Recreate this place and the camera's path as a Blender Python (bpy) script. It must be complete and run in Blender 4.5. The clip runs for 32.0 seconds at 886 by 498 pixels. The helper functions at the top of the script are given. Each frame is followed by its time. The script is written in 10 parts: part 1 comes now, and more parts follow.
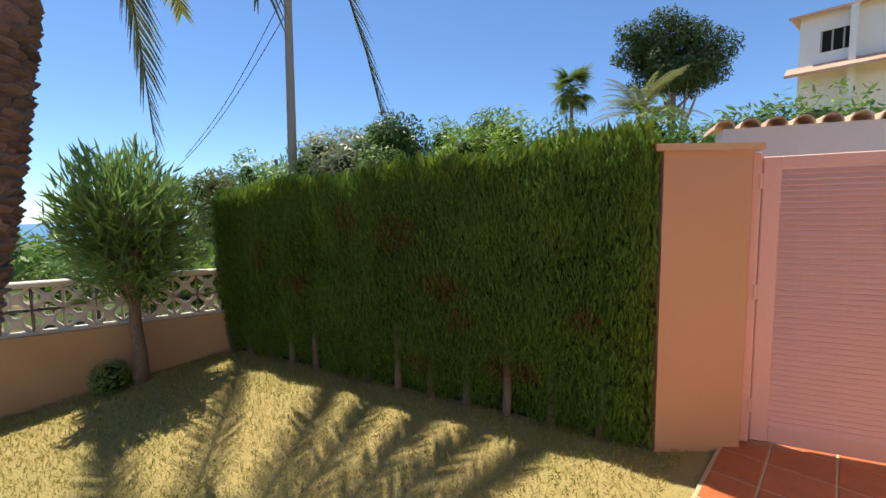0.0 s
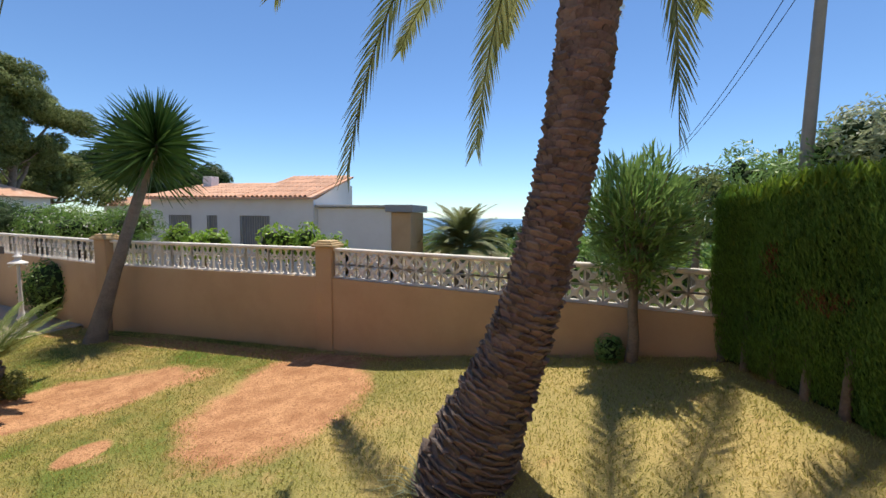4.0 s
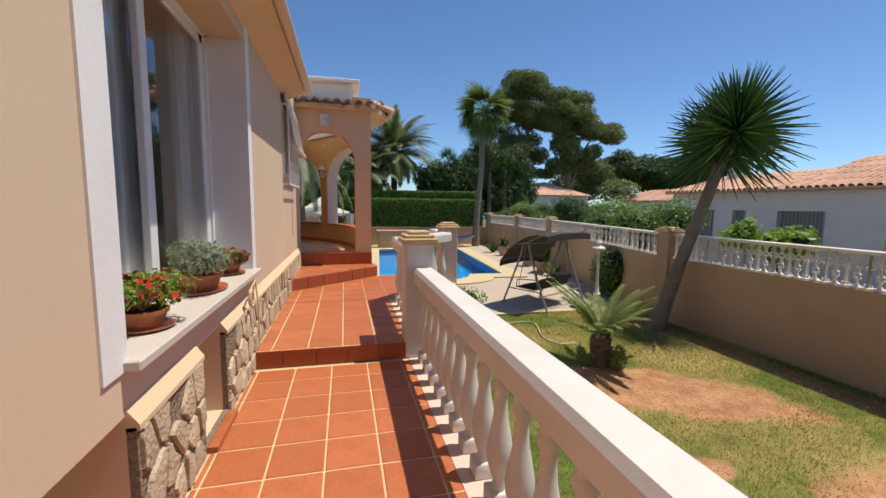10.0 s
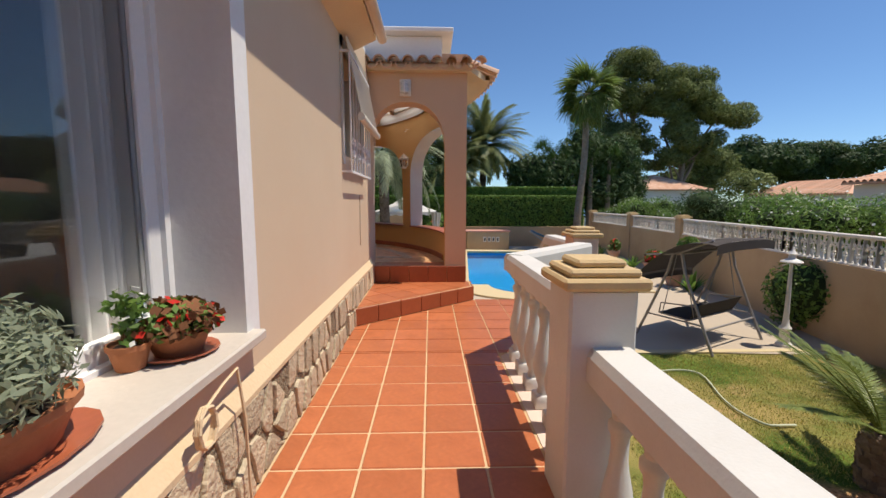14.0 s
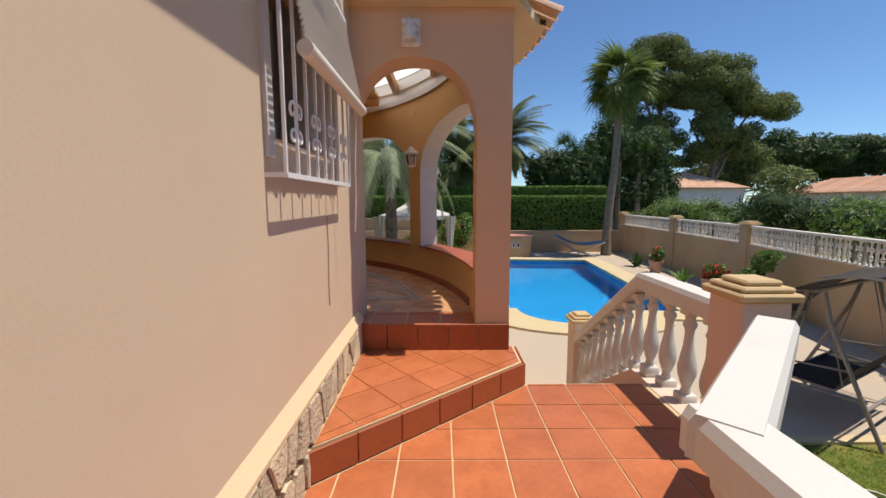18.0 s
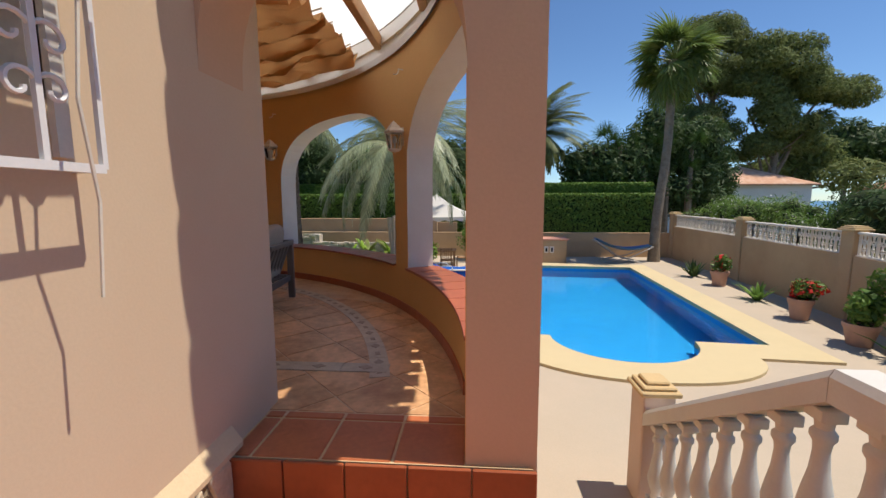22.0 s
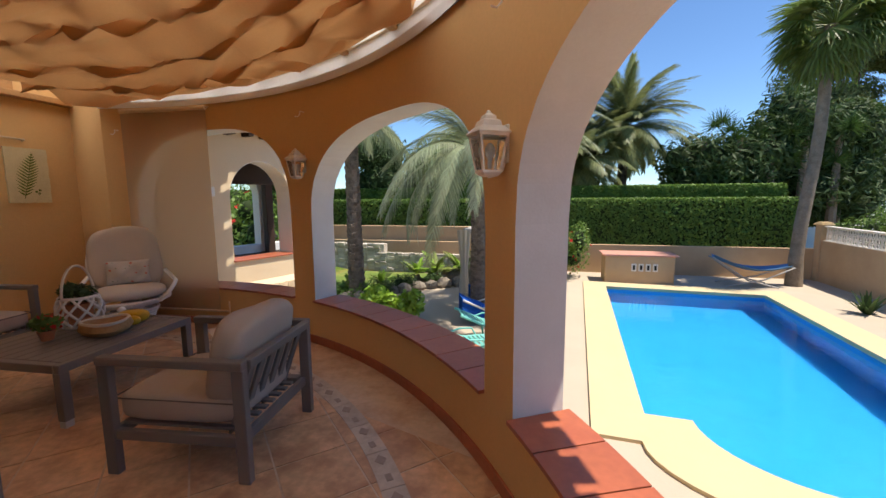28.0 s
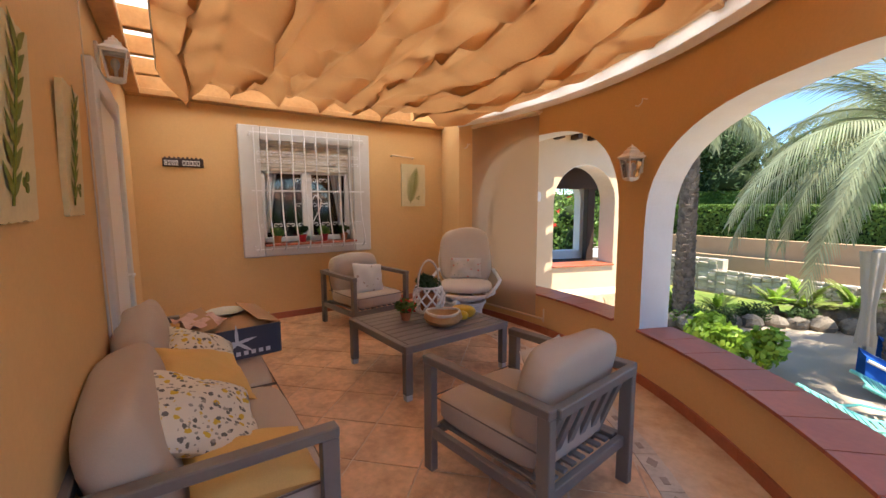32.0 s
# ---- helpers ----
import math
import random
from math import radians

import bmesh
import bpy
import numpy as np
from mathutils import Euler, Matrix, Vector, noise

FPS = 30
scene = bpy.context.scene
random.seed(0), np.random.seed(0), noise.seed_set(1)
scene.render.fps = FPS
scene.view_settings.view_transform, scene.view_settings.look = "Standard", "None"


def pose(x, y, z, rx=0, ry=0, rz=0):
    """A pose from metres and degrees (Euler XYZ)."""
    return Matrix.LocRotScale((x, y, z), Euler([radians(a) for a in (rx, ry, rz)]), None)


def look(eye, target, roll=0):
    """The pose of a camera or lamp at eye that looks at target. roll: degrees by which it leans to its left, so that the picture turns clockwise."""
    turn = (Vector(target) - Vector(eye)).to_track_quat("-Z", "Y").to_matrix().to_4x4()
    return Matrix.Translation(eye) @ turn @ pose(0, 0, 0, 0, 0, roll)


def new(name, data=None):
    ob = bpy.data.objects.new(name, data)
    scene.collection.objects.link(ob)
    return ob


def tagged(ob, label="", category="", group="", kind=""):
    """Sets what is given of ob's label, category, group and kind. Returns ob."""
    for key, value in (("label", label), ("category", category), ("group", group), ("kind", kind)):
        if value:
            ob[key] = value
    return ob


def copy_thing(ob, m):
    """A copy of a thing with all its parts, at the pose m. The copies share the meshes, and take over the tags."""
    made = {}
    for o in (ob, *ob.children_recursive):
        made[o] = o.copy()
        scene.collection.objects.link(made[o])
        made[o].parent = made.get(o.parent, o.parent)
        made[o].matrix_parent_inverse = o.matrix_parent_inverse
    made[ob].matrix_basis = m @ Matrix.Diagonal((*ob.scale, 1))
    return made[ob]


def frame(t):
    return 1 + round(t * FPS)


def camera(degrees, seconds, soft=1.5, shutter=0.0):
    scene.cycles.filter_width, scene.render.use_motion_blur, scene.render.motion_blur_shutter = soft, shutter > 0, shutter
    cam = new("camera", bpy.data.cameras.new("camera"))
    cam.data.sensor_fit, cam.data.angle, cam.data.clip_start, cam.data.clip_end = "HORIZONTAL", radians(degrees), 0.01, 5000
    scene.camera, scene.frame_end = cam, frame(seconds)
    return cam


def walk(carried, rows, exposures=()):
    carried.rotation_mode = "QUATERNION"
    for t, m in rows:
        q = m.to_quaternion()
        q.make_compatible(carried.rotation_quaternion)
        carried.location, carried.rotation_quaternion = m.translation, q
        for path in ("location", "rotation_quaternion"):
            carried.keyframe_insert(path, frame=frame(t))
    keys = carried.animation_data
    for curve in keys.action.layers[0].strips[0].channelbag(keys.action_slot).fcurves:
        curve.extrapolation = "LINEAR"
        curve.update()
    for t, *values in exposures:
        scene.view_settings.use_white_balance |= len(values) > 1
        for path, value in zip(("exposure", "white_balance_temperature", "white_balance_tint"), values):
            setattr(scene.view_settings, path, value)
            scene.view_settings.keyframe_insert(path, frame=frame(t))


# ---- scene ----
# camera and walk: seconds, x, y, z, yaw, pitch, roll
cam = camera(95.1, 32.0)
PATH = [
    (0, 0.170, -0.830, 1.622, 44.60, -4.70, 0.60),
    (0.5, 0.145, -0.830, 1.615, 54.20, -4.60, 0.60),
    (1, 0.100, -0.820, 1.610, 63.40, -4.55, 0.60),
    (1.5, 0.075, -0.840, 1.618, 71.80, -4.75, 0.30),
    (2, 0.070, -0.885, 1.627, 79.20, -4.85, 0.05),
    (2.5, 0.058, -0.957, 1.624, 85.90, -4.85, -0.10),
    (4.5, 0.082, -1.224, 1.607, 110.22, -4.90, -0.65),
    (5, 0.136, -1.311, 1.635, 115.70, -5.16, -0.66),
    (5.5, 0.172, -1.379, 1.635, 121.30, -5.27, -0.64),
    (6, 0.208, -1.479, 1.631, 126.59, -5.34, -0.67),
    (6.5, 0.254, -1.602, 1.625, 131.71, -5.48, -0.65),
    (7, 0.305, -1.740, 1.617, 136.79, -5.55, -0.60),
    (7.5, 0.333, -1.900, 1.614, 141.86, -5.69, -0.67),
    (8, 0.321, -2.069, 1.599, 147.10, -5.87, -0.83),
    (8.5, 0.297, -2.248, 1.600, 152.41, -5.93, -0.88),
    (9, 0.310, -2.456, 1.576, 157.52, -5.99, -0.88),
    (9.5, 0.369, -2.685, 1.532, 162.24, -6.05, -0.83),
    (10, 0.416, -2.926, 1.545, 166.40, -6.10, -0.69),
    (10.5, 0.426, -3.163, 1.544, 169.73, -6.18, -0.63),
    (11, 0.403, -3.438, 1.536, 172.31, -6.31, -0.63),
    (11.5, 0.398, -3.718, 1.555, 174.27, -6.33, -0.52),
    (12, 0.431, -4.005, 1.529, 175.66, -6.37, -0.50),
    (12.5, 0.460, -4.306, 1.549, 176.74, -6.39, -0.43),
    (13, 0.454, -4.609, 1.540, 177.55, -6.41, -0.36),
    (13.5, 0.427, -4.938, 1.516, 178.00, -6.48, -0.28),
    (14, 0.411, -5.252, 1.527, 178.28, -6.49, -0.13),
    (14.5, 0.420, -5.541, 1.519, 178.41, -6.65, -0.11),
    (16.5, 0.496, -6.830, 1.565, 179.32, -6.77, -0.03),
    (17, 0.515, -7.119, 1.579, 179.55, -6.81, 0.03),
    (17.5, 0.524, -7.372, 1.681, 179.67, -6.76, 0.11),
    (18, 0.515, -7.587, 1.723, 179.78, -6.77, 0.10),
    (18.5, 0.452, -7.810, 1.714, 179.81, -6.90, 0.02),
    (19, 0.371, -8.046, 1.725, 179.87, -7.00, -0.00),
    (19.5, 0.315, -8.293, 1.718, 180.06, -7.11, 0.02),
    (20, 0.282, -8.598, 1.734, 180.55, -7.27, -0.08),
    (20.5, 0.249, -8.891, 1.757, 181.29, -7.39, -0.15),
    (21, 0.207, -9.164, 1.749, 182.22, -7.40, -0.09),
    (21.5, 0.174, -9.395, 1.765, 183.18, -7.25, 0.05),
    (22, 0.175, -9.589, 1.756, 184.19, -7.06, 0.15),
    (22.5, 0.259, -9.780, 1.739, 184.93, -6.94, 0.34),
    (23, 0.345, -9.993, 1.763, 185.45, -6.96, 0.47),
    (23.5, 0.433, -10.179, 1.780, 185.71, -7.12, 0.36),
    (24, 0.509, -10.414, 1.764, 185.85, -7.26, 0.31),
    (24.5, 0.561, -10.662, 1.796, 185.91, -7.28, 0.34),
    (25, 0.608, -10.837, 1.876, 185.91, -7.27, 0.32),
    (25.5, 0.654, -10.973, 1.934, 185.95, -7.34, 0.33),
    (27.5, 0.662, -11.619, 2.082, 190.52, -7.39, 0.40),
    (28, 0.709, -11.746, 2.129, 193.73, -7.31, 0.41),
    (28.5, 0.770, -11.835, 2.157, 197.94, -7.28, 0.43),
    (29, 0.857, -11.920, 2.167, 203.01, -7.12, 0.34),
    (29.5, 0.962, -12.000, 2.186, 208.67, -6.94, 0.24),
    (30, 1.031, -12.055, 2.202, 215.09, -6.89, 0.14),
    (30.5, 1.076, -12.086, 2.197, 221.29, -6.81, 0.12),
    (31, 1.114, -12.126, 2.172, 227.10, -6.62, 0.10),
    (31.5, 1.121, -12.163, 2.158, 232.28, -6.50, 0.15),
    (32, 1.126, -12.195, 2.143, 236.32, -6.46, 0.24),
]
EXPOSURES = [(0.0, 0.5), (4.0, 0.3), (8.0, 0.05), (22.0, 0.1), (24.0, 0.5), (28.0, 0.58), (29.5, 1.1), (32.0, 1.5)]
walk(cam, [(t, pose(x, y, z, 90 + pitch, roll, yaw)) for t, x, y, z, yaw, pitch, roll in PATH], EXPOSURES)

# ---- light ----
SUN_DIR = Vector((0.388, -0.01, -1.0)).normalized()
sun_el = math.asin(-SUN_DIR.z)
world = bpy.data.worlds.new("world")
scene.world = world
world.use_nodes = True
wn = world.node_tree
sky = wn.nodes.new("ShaderNodeTexSky")
sky.sky_type = 'NISHITA'
sky.sun_disc = False
sky.sun_elevation = sun_el
sky.sun_rotation = math.atan2(-SUN_DIR.x, -SUN_DIR.y)
sky.air_density, sky.dust_density, sky.ozone_density, sky.altitude = 1.0, 0.0, 3.5, 1200
wn.nodes["Background"].inputs["Strength"].default_value = 0.117
tintn = wn.nodes.new("ShaderNodeMix")
tintn.data_type, tintn.blend_type = 'RGBA', 'MULTIPLY'
tintn.inputs["Factor"].default_value = 1.0
tintn.inputs[7].default_value = (0.81, 0.96, 1.09, 1)
wn.links.new(sky.outputs[0], tintn.inputs[6])
wn.links.new(tintn.outputs[2], wn.nodes["Background"].inputs["Color"])
sun_data = bpy.data.lights.new("sun", 'SUN')
sun_data.energy, sun_data.angle, sun_data.color = 4.8, radians(0.55), (1.0, 0.91, 0.78)
sun = new("sun", sun_data)
sun.matrix_world = look((-20, -6, 50), Vector((-20, -6, 50)) + SUN_DIR)


# ---- mesh helpers ----
class M:
    """Vertices and faces gathered for one mesh."""

    def __init__(self):
        self.v, self.f = [], []

    def add(self, vs, fs):
        n = len(self.v)
        self.v += [tuple(p) for p in vs]
        self.f += [tuple(i + n for i in f) for f in fs]
        return self

    def box(self, x0, x1, y0, y1, z0, z1, m=None):
        vs = [(x, y, z) for z in (z0, z1) for x, y in ((x0, y0), (x1, y0), (x1, y1), (x0, y1))]
        if m is not None:
            vs = [m @ Vector(p) for p in vs]
        return self.add(vs, [(3, 2, 1, 0), (4, 5, 6, 7), (0, 1, 5, 4), (1, 2, 6, 5), (2, 3, 7, 6), (3, 0, 4, 7)])

    def bbox(self, x0, x1, y0, y1, z0, z1, b=0.01, m=None):
        """A box with chamfered edges."""
        vs, idx = [], {}
        for i, (sx, x) in enumerate(((1, x0), (-1, x1))):
            for j, (sy, y) in enumerate(((1, y0), (-1, y1))):
                for k, (sz, z) in enumerate(((1, z0), (-1, z1))):
                    for a, p in enumerate(((x, y + sy * b, z + sz * b), (x + sx * b, y, z + sz * b), (x + sx * b, y + sy * b, z))):
                        idx[i, j, k, a] = len(vs)
                        vs.append(m @ Vector(p) if m is not None else p)
        fs = []
        for s in (0, 1):
            o = (lambda q: q) if s else (lambda q: q[::-1])
            fs += [o((idx[s, 0, 0, 0], idx[s, 1, 0, 0], idx[s, 1, 1, 0], idx[s, 0, 1, 0])),
                   o((idx[0, s, 0, 1], idx[0, s, 1, 1], idx[1, s, 1, 1], idx[1, s, 0, 1])),
                   o((idx[0, 0, s, 2], idx[1, 0, s, 2], idx[1, 1, s, 2], idx[0, 1, s, 2]))]
        for s in (0, 1):
            for u in (0, 1):
                fs += [(idx[0, s, u, 1], idx[1, s, u, 1], idx[1, s, u, 2], idx[0, s, u, 2]),
                       (idx[s, 0, u, 0], idx[s, 1, u, 0], idx[s, 1, u, 2], idx[s, 0, u, 2]),
                       (idx[s, u, 0, 0], idx[s, u, 1, 0], idx[s, u, 1, 1], idx[s, u, 0, 1])]
        for i in (0, 1):
            for j in (0, 1):
                for k in (0, 1):
                    fs.append(tuple(idx[i, j, k, a] for a in range(3)))
        return self.add(vs, fs)

    def prism(self, poly, z0, z1, m=None):
        n = len(poly)
        vs = [(x, y, z) for z in (z0, z1) for x, y in poly]
        if m is not None:
            vs = [m @ Vector(p) for p in vs]
        return self.add(vs, [tuple(range(n - 1, -1, -1)), tuple(range(n, 2 * n))] + [(i, (i + 1) % n, n + (i + 1) % n, n + i) for i in range(n)])

    def lathe(self, prof, n=14, at=(0, 0, 0), m=None, square=0.0):
        vs, fs = [], []
        for r, z in prof:
            for i in range(n):
                a = 2 * math.pi * i / n
                p = Vector((r * math.cos(a), r * math.sin(a), z))
                vs.append((m @ p) if m is not None else Vector(at) + p)
        for k in range(len(prof) - 1):
            fs += [(k * n + i, k * n + (i + 1) % n, (k + 1) * n + (i + 1) % n, (k + 1) * n + i) for i in range(n)]
        fs += [tuple(range(n - 1, -1, -1)), tuple((len(prof) - 1) * n + i for i in range(n))]
        return self.add(vs, fs)

    def tube(self, pts, r, n=8, caps=True):
        pts = [Vector(p) for p in pts]
        rs = r if isinstance(r, (list, tuple)) else [r] * len(pts)
        vs, fs, up = [], [], None
        for i, p in enumerate(pts):
            d = (pts[min(i + 1, len(pts) - 1)] - pts[max(i - 1, 0)])
            d = d.normalized() if d.length > 1e-9 else Vector((0, 0, 1))
            if up is None:
                up = Vector((0, 0, 1)) if abs(d.z) < 0.9 else Vector((1, 0, 0))
            s = d.cross(up).normalized()
            up = s.cross(d)
            vs += [p + rs[i] * (math.cos(2 * math.pi * k / n) * s + math.sin(2 * math.pi * k / n) * up) for k in range(n)]
        for i in range(len(pts) - 1):
            fs += [(i * n + k, i * n + (k + 1) % n, (i + 1) * n + (k + 1) % n, (i + 1) * n + k) for k in range(n)]
        if caps:
            fs += [tuple(range(n - 1, -1, -1)), tuple((len(pts) - 1) * n + k for k in range(n))]
        return self.add(vs, fs)

    def grid(self, rows):
        """Quads over rows of points."""
        w = len(rows[0])
        return self.add([p for row in rows for p in row], [(j * w + i, j * w + i + 1, (j + 1) * w + i + 1, (j + 1) * w + i) for j in range(len(rows) - 1) for i in range(w - 1)])

    def mesh(self, name, mats, smooth=None, fix=True):
        me = bpy.data.meshes.new(name)
        me.from_pydata([tuple(p) for p in self.v], [], self.f)
        for mt in (mats if isinstance(mats, (list, tuple)) else [mats]):
            me.materials.append(mt)
        if fix and len(self.f) < 60000:
            bm = bmesh.new()
            bm.from_mesh(me)
            bmesh.ops.recalc_face_normals(bm, faces=bm.faces)
            bm.to_mesh(me)
            bm.free()
        if smooth is not None:
            me.shade_smooth()
            if smooth < 180:
                me.set_sharp_from_angle(angle=radians(smooth))
        me.update()
        return me


def part(name, shape, material, parent=None, label="", smooth=None, at=None, fix=True):
    """One mesh object; shape is an M or a ready mesh."""
    me = shape.mesh(name, material, smooth, fix) if isinstance(shape, M) else shape
    ob = new(name, me)
    if parent is not None:
        ob.parent = parent
    if at is not None:
        ob.matrix_basis = at
    if label:
        ob["label"] = label
    return ob


def thing(name, label, category, at=None, group=""):
    """An Empty at a thing's base, that parents its parts."""
    ob = new(name)
    ob.empty_display_size = 0.1
    if at is not None:
        ob.matrix_basis = at
    return tagged(ob, label, category, group)


def struct(name, shape, material, label="", smooth=None, fix=True):
    return tagged(part(name, shape, material, None, "", smooth, None, fix), label, "", "", "structure")


def lerp(a, b, t):
    return a + (b - a) * t


def interp(x, xs, ys):
    return float(np.interp(x, xs, ys))


rng = random.Random(7)


# ---- materials ----
def mat(name, base, rough=0.8, var=0.12, scale=3.0, fine=60.0, bump=0.2, metal=0.0, tint=None, tscale=1.0, tmix=0.4, spec=0.3, dist=0.01,
        island=0.0, rand=0.0, trans=0.0, coat=0.0):
    """Plain surface: base colour, broad and fine variation, a second tint in patches, and relief."""
    m = bpy.data.materials.new(name)
    m.use_nodes = True
    t = m.node_tree
    b = t.nodes["Principled BSDF"]
    N, L = t.nodes.new, t.links.new
    tc = N("ShaderNodeTexCoord")
    big = N("ShaderNodeTexNoise"); big.inputs["Scale"].default_value = scale; big.inputs["Detail"].default_value = 5; big.inputs["Roughness"].default_value = 0.6
    small = N("ShaderNodeTexNoise"); small.inputs["Scale"].default_value = fine; small.inputs["Detail"].default_value = 3
    for q in (big, small):
        L(tc.outputs["Object"], q.inputs["Vector"])
    add = N("ShaderNodeMath"); add.operation = 'ADD'
    L(big.outputs["Fac"], add.inputs[0]); L(small.outputs["Fac"], add.inputs[1])
    src = add.outputs[0]
    for kind, amount in (("island", island), ("rand", rand)):
        if amount:
            info = N("ShaderNodeNewGeometry") if kind == "island" else N("ShaderNodeObjectInfo")
            mul = N("ShaderNodeMath"); mul.operation = 'MULTIPLY_ADD'
            L(info.outputs["Random Per Island" if kind == "island" else "Random"], mul.inputs[0])
            mul.inputs[1].default_value = amount / max(var, 0.02)
            off = N("ShaderNodeMath"); off.operation = 'SUBTRACT'
            L(src, mul.inputs[2]); L(mul.outputs[0], off.inputs[0])
            off.inputs[1].default_value = amount / max(var, 0.02) / 2
            src = off.outputs[0]
    val = N("ShaderNodeMapRange")
    val.clamp = False
    val.inputs["From Min"].default_value, val.inputs["From Max"].default_value = 0.5, 1.5
    val.inputs["To Min"].default_value, val.inputs["To Max"].default_value = 1 - var, 1 + var
    L(src, val.inputs["Value"])
    hsv = N("ShaderNodeHueSaturation")
    hsv.inputs["Color"].default_value = (*base, 1)
    L(val.outputs[0], hsv.inputs["Value"])
    col = hsv.outputs[0]
    if tint:
        tn = N("ShaderNodeTexNoise"); tn.inputs["Scale"].default_value = tscale; tn.inputs["Detail"].default_value = 6; tn.inputs["Roughness"].default_value = 0.65
        L(tc.outputs["Object"], tn.inputs["Vector"])
        ramp = N("ShaderNodeMapRange")
        ramp.inputs["From Min"].default_value, ramp.inputs["From Max"].default_value, ramp.inputs["To Max"].default_value = 0.45, 0.68, tmix
        L(tn.outputs["Fac"], ramp.inputs["Value"])
        mix = N("ShaderNodeMix"); mix.data_type = 'RGBA'
        L(ramp.outputs[0], mix.inputs["Factor"]); L(col, mix.inputs[6])
        mix.inputs[7].default_value = (*tint, 1)
        col = mix.outputs[2]
    L(col, b.inputs["Base Color"])
    b.inputs["Roughness"].default_value, b.inputs["Metallic"].default_value = rough, metal
    b.inputs["Specular IOR Level"].default_value = spec
    b.inputs["Coat Weight"].default_value = coat
    if trans:
        tr = N("ShaderNodeBsdfTranslucent"); ms = N("ShaderNodeMixShader"); ms.inputs[0].default_value = trans
        L(col, tr.inputs["Color"]); L(b.outputs[0], ms.inputs[1]); L(tr.outputs[0], ms.inputs[2]); L(ms.outputs[0], t.nodes["Material Output"].inputs[0])
    if bump:
        bp = N("ShaderNodeBump"); bp.inputs["Strength"].default_value, bp.inputs["Distance"].default_value = bump, dist
        L(add.outputs[0], bp.inputs["Height"]); L(bp.outputs[0], b.inputs["Normal"])
    return m


WALL = mat("render_peach", (0.65, 0.505, 0.355), 0.9, 0.05, 1.2, 90, 0.06, tint=(0.62, 0.44, 0.29), tscale=0.7, tmix=0.35, dist=0.006)
PILLAR = mat("render_salmon", (0.63, 0.42, 0.27), 0.9, 0.05, 1.5, 60, 0.08, tint=(0.66, 0.45, 0.30), tscale=0.8, tmix=0.5, dist=0.006)
ROSE = mat("render_rose", (0.68, 0.53, 0.44), 0.85, 0.05, 1.5, 80, 0.2, tint=(0.6, 0.44, 0.35), tscale=1.0, tmix=0.45, dist=0.005)
OCHRE = mat("render_ochre", (0.70, 0.44, 0.19), 0.9, 0.06, 1.0, 50, 0.12, tint=(0.65, 0.39, 0.16), tscale=0.8, tmix=0.5, dist=0.006)
FENCEWALL = mat("render_sand", (0.55, 0.38, 0.22), 0.9, 0.07, 1.0, 60, 0.4, tint=(0.44, 0.29, 0.16), tscale=0.6, tmix=0.6, dist=0.008)
WHITE = mat("white_paint", (0.64, 0.62, 0.58), 0.7, 0.05, 2.0, 80, 0.2, tint=(0.52, 0.48, 0.43), tscale=1.6, tmix=0.4, dist=0.004)
WHITEW = mat("whitewash", (0.8, 0.79, 0.77), 0.85, 0.05, 1.0, 30, 0.15, tint=(0.7, 0.68, 0.64), tscale=0.8, tmix=0.4, dist=0.008)
CAP = mat("cap_stone", (0.58, 0.42, 0.22), 0.85, 0.1, 3, 60, 0.4, tint=(0.46, 0.36, 0.22), tscale=2.0, tmix=0.5, dist=0.006)
CAPOLD = mat("weathered_cap_stone", (0.27, 0.225, 0.17), 0.9, 0.2, 4, 50, 0.5, tint=(0.15, 0.125, 0.1), tscale=3, tmix=0.7, dist=0.006)
TERRA = mat("terracotta_tile", (0.47, 0.148, 0.058), 0.38, 0.18, 4, 30, 0.15, tint=(0.36, 0.105, 0.04), tscale=5.0, tmix=0.75, spec=0.45, dist=0.004, rand=0.09)
# The terracotta again in a darker red, for the upright step faces.
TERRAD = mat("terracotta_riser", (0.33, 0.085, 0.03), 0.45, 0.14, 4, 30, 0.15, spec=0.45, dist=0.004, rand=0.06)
GROUT = mat("grout", (0.60, 0.44, 0.26), 0.9, 0.15, 5, 60, 0.3, dist=0.004)

# ---- plan ----
L1, L2, L3 = 0.16, 0.35, 0.59
DECK = -1.08
HX = 1.30
CX, CY, CR, CT = 4.71, -11.26, 4.54, 0.28


def lawn_z(x, y):
    return interp(y, [-12.2, -9, -5.3, -3.6, -1.5, 0.9, 3], [DECK - 0.03, -1.0, -0.97, -0.83, -0.43, -0.05, -0.03])


FENCE = [(-5.4, 1.0), (-6.75, -5.15), (-6.85, -10.75), (-8.65, -19.6), (-9.1, -24.2), (-9.4, -29.6)]


def ground_z(x, y):
    fx = interp(-y, [-p[1] for p in FENCE], [p[0] for p in FENCE])
    if -1.9 < x < 7.2 and -17.5 < y < -10:
        return DECK - 0.12
    if x > fx - 0.1 and x < 12 and -12.06 < y < 12:
        return lawn_z(x, y) if y < 3 else -0.04
    if fx - 0.1 < x < 12 and -31 < y <= -12.06:
        return -3.6 if (-8 < x < 0.3 and -27.8 < y < -15.5) else DECK - 0.12
    far = math.hypot(x, y)
    low = -1.3 - max(0.0, (-x - 9) * 0.06) if x < 0 else -0.6
    if x < -120:
        low -= min(40, (-x - 120) * 0.12)
    return max(low, -34) - (0 if far < 400 else 3)


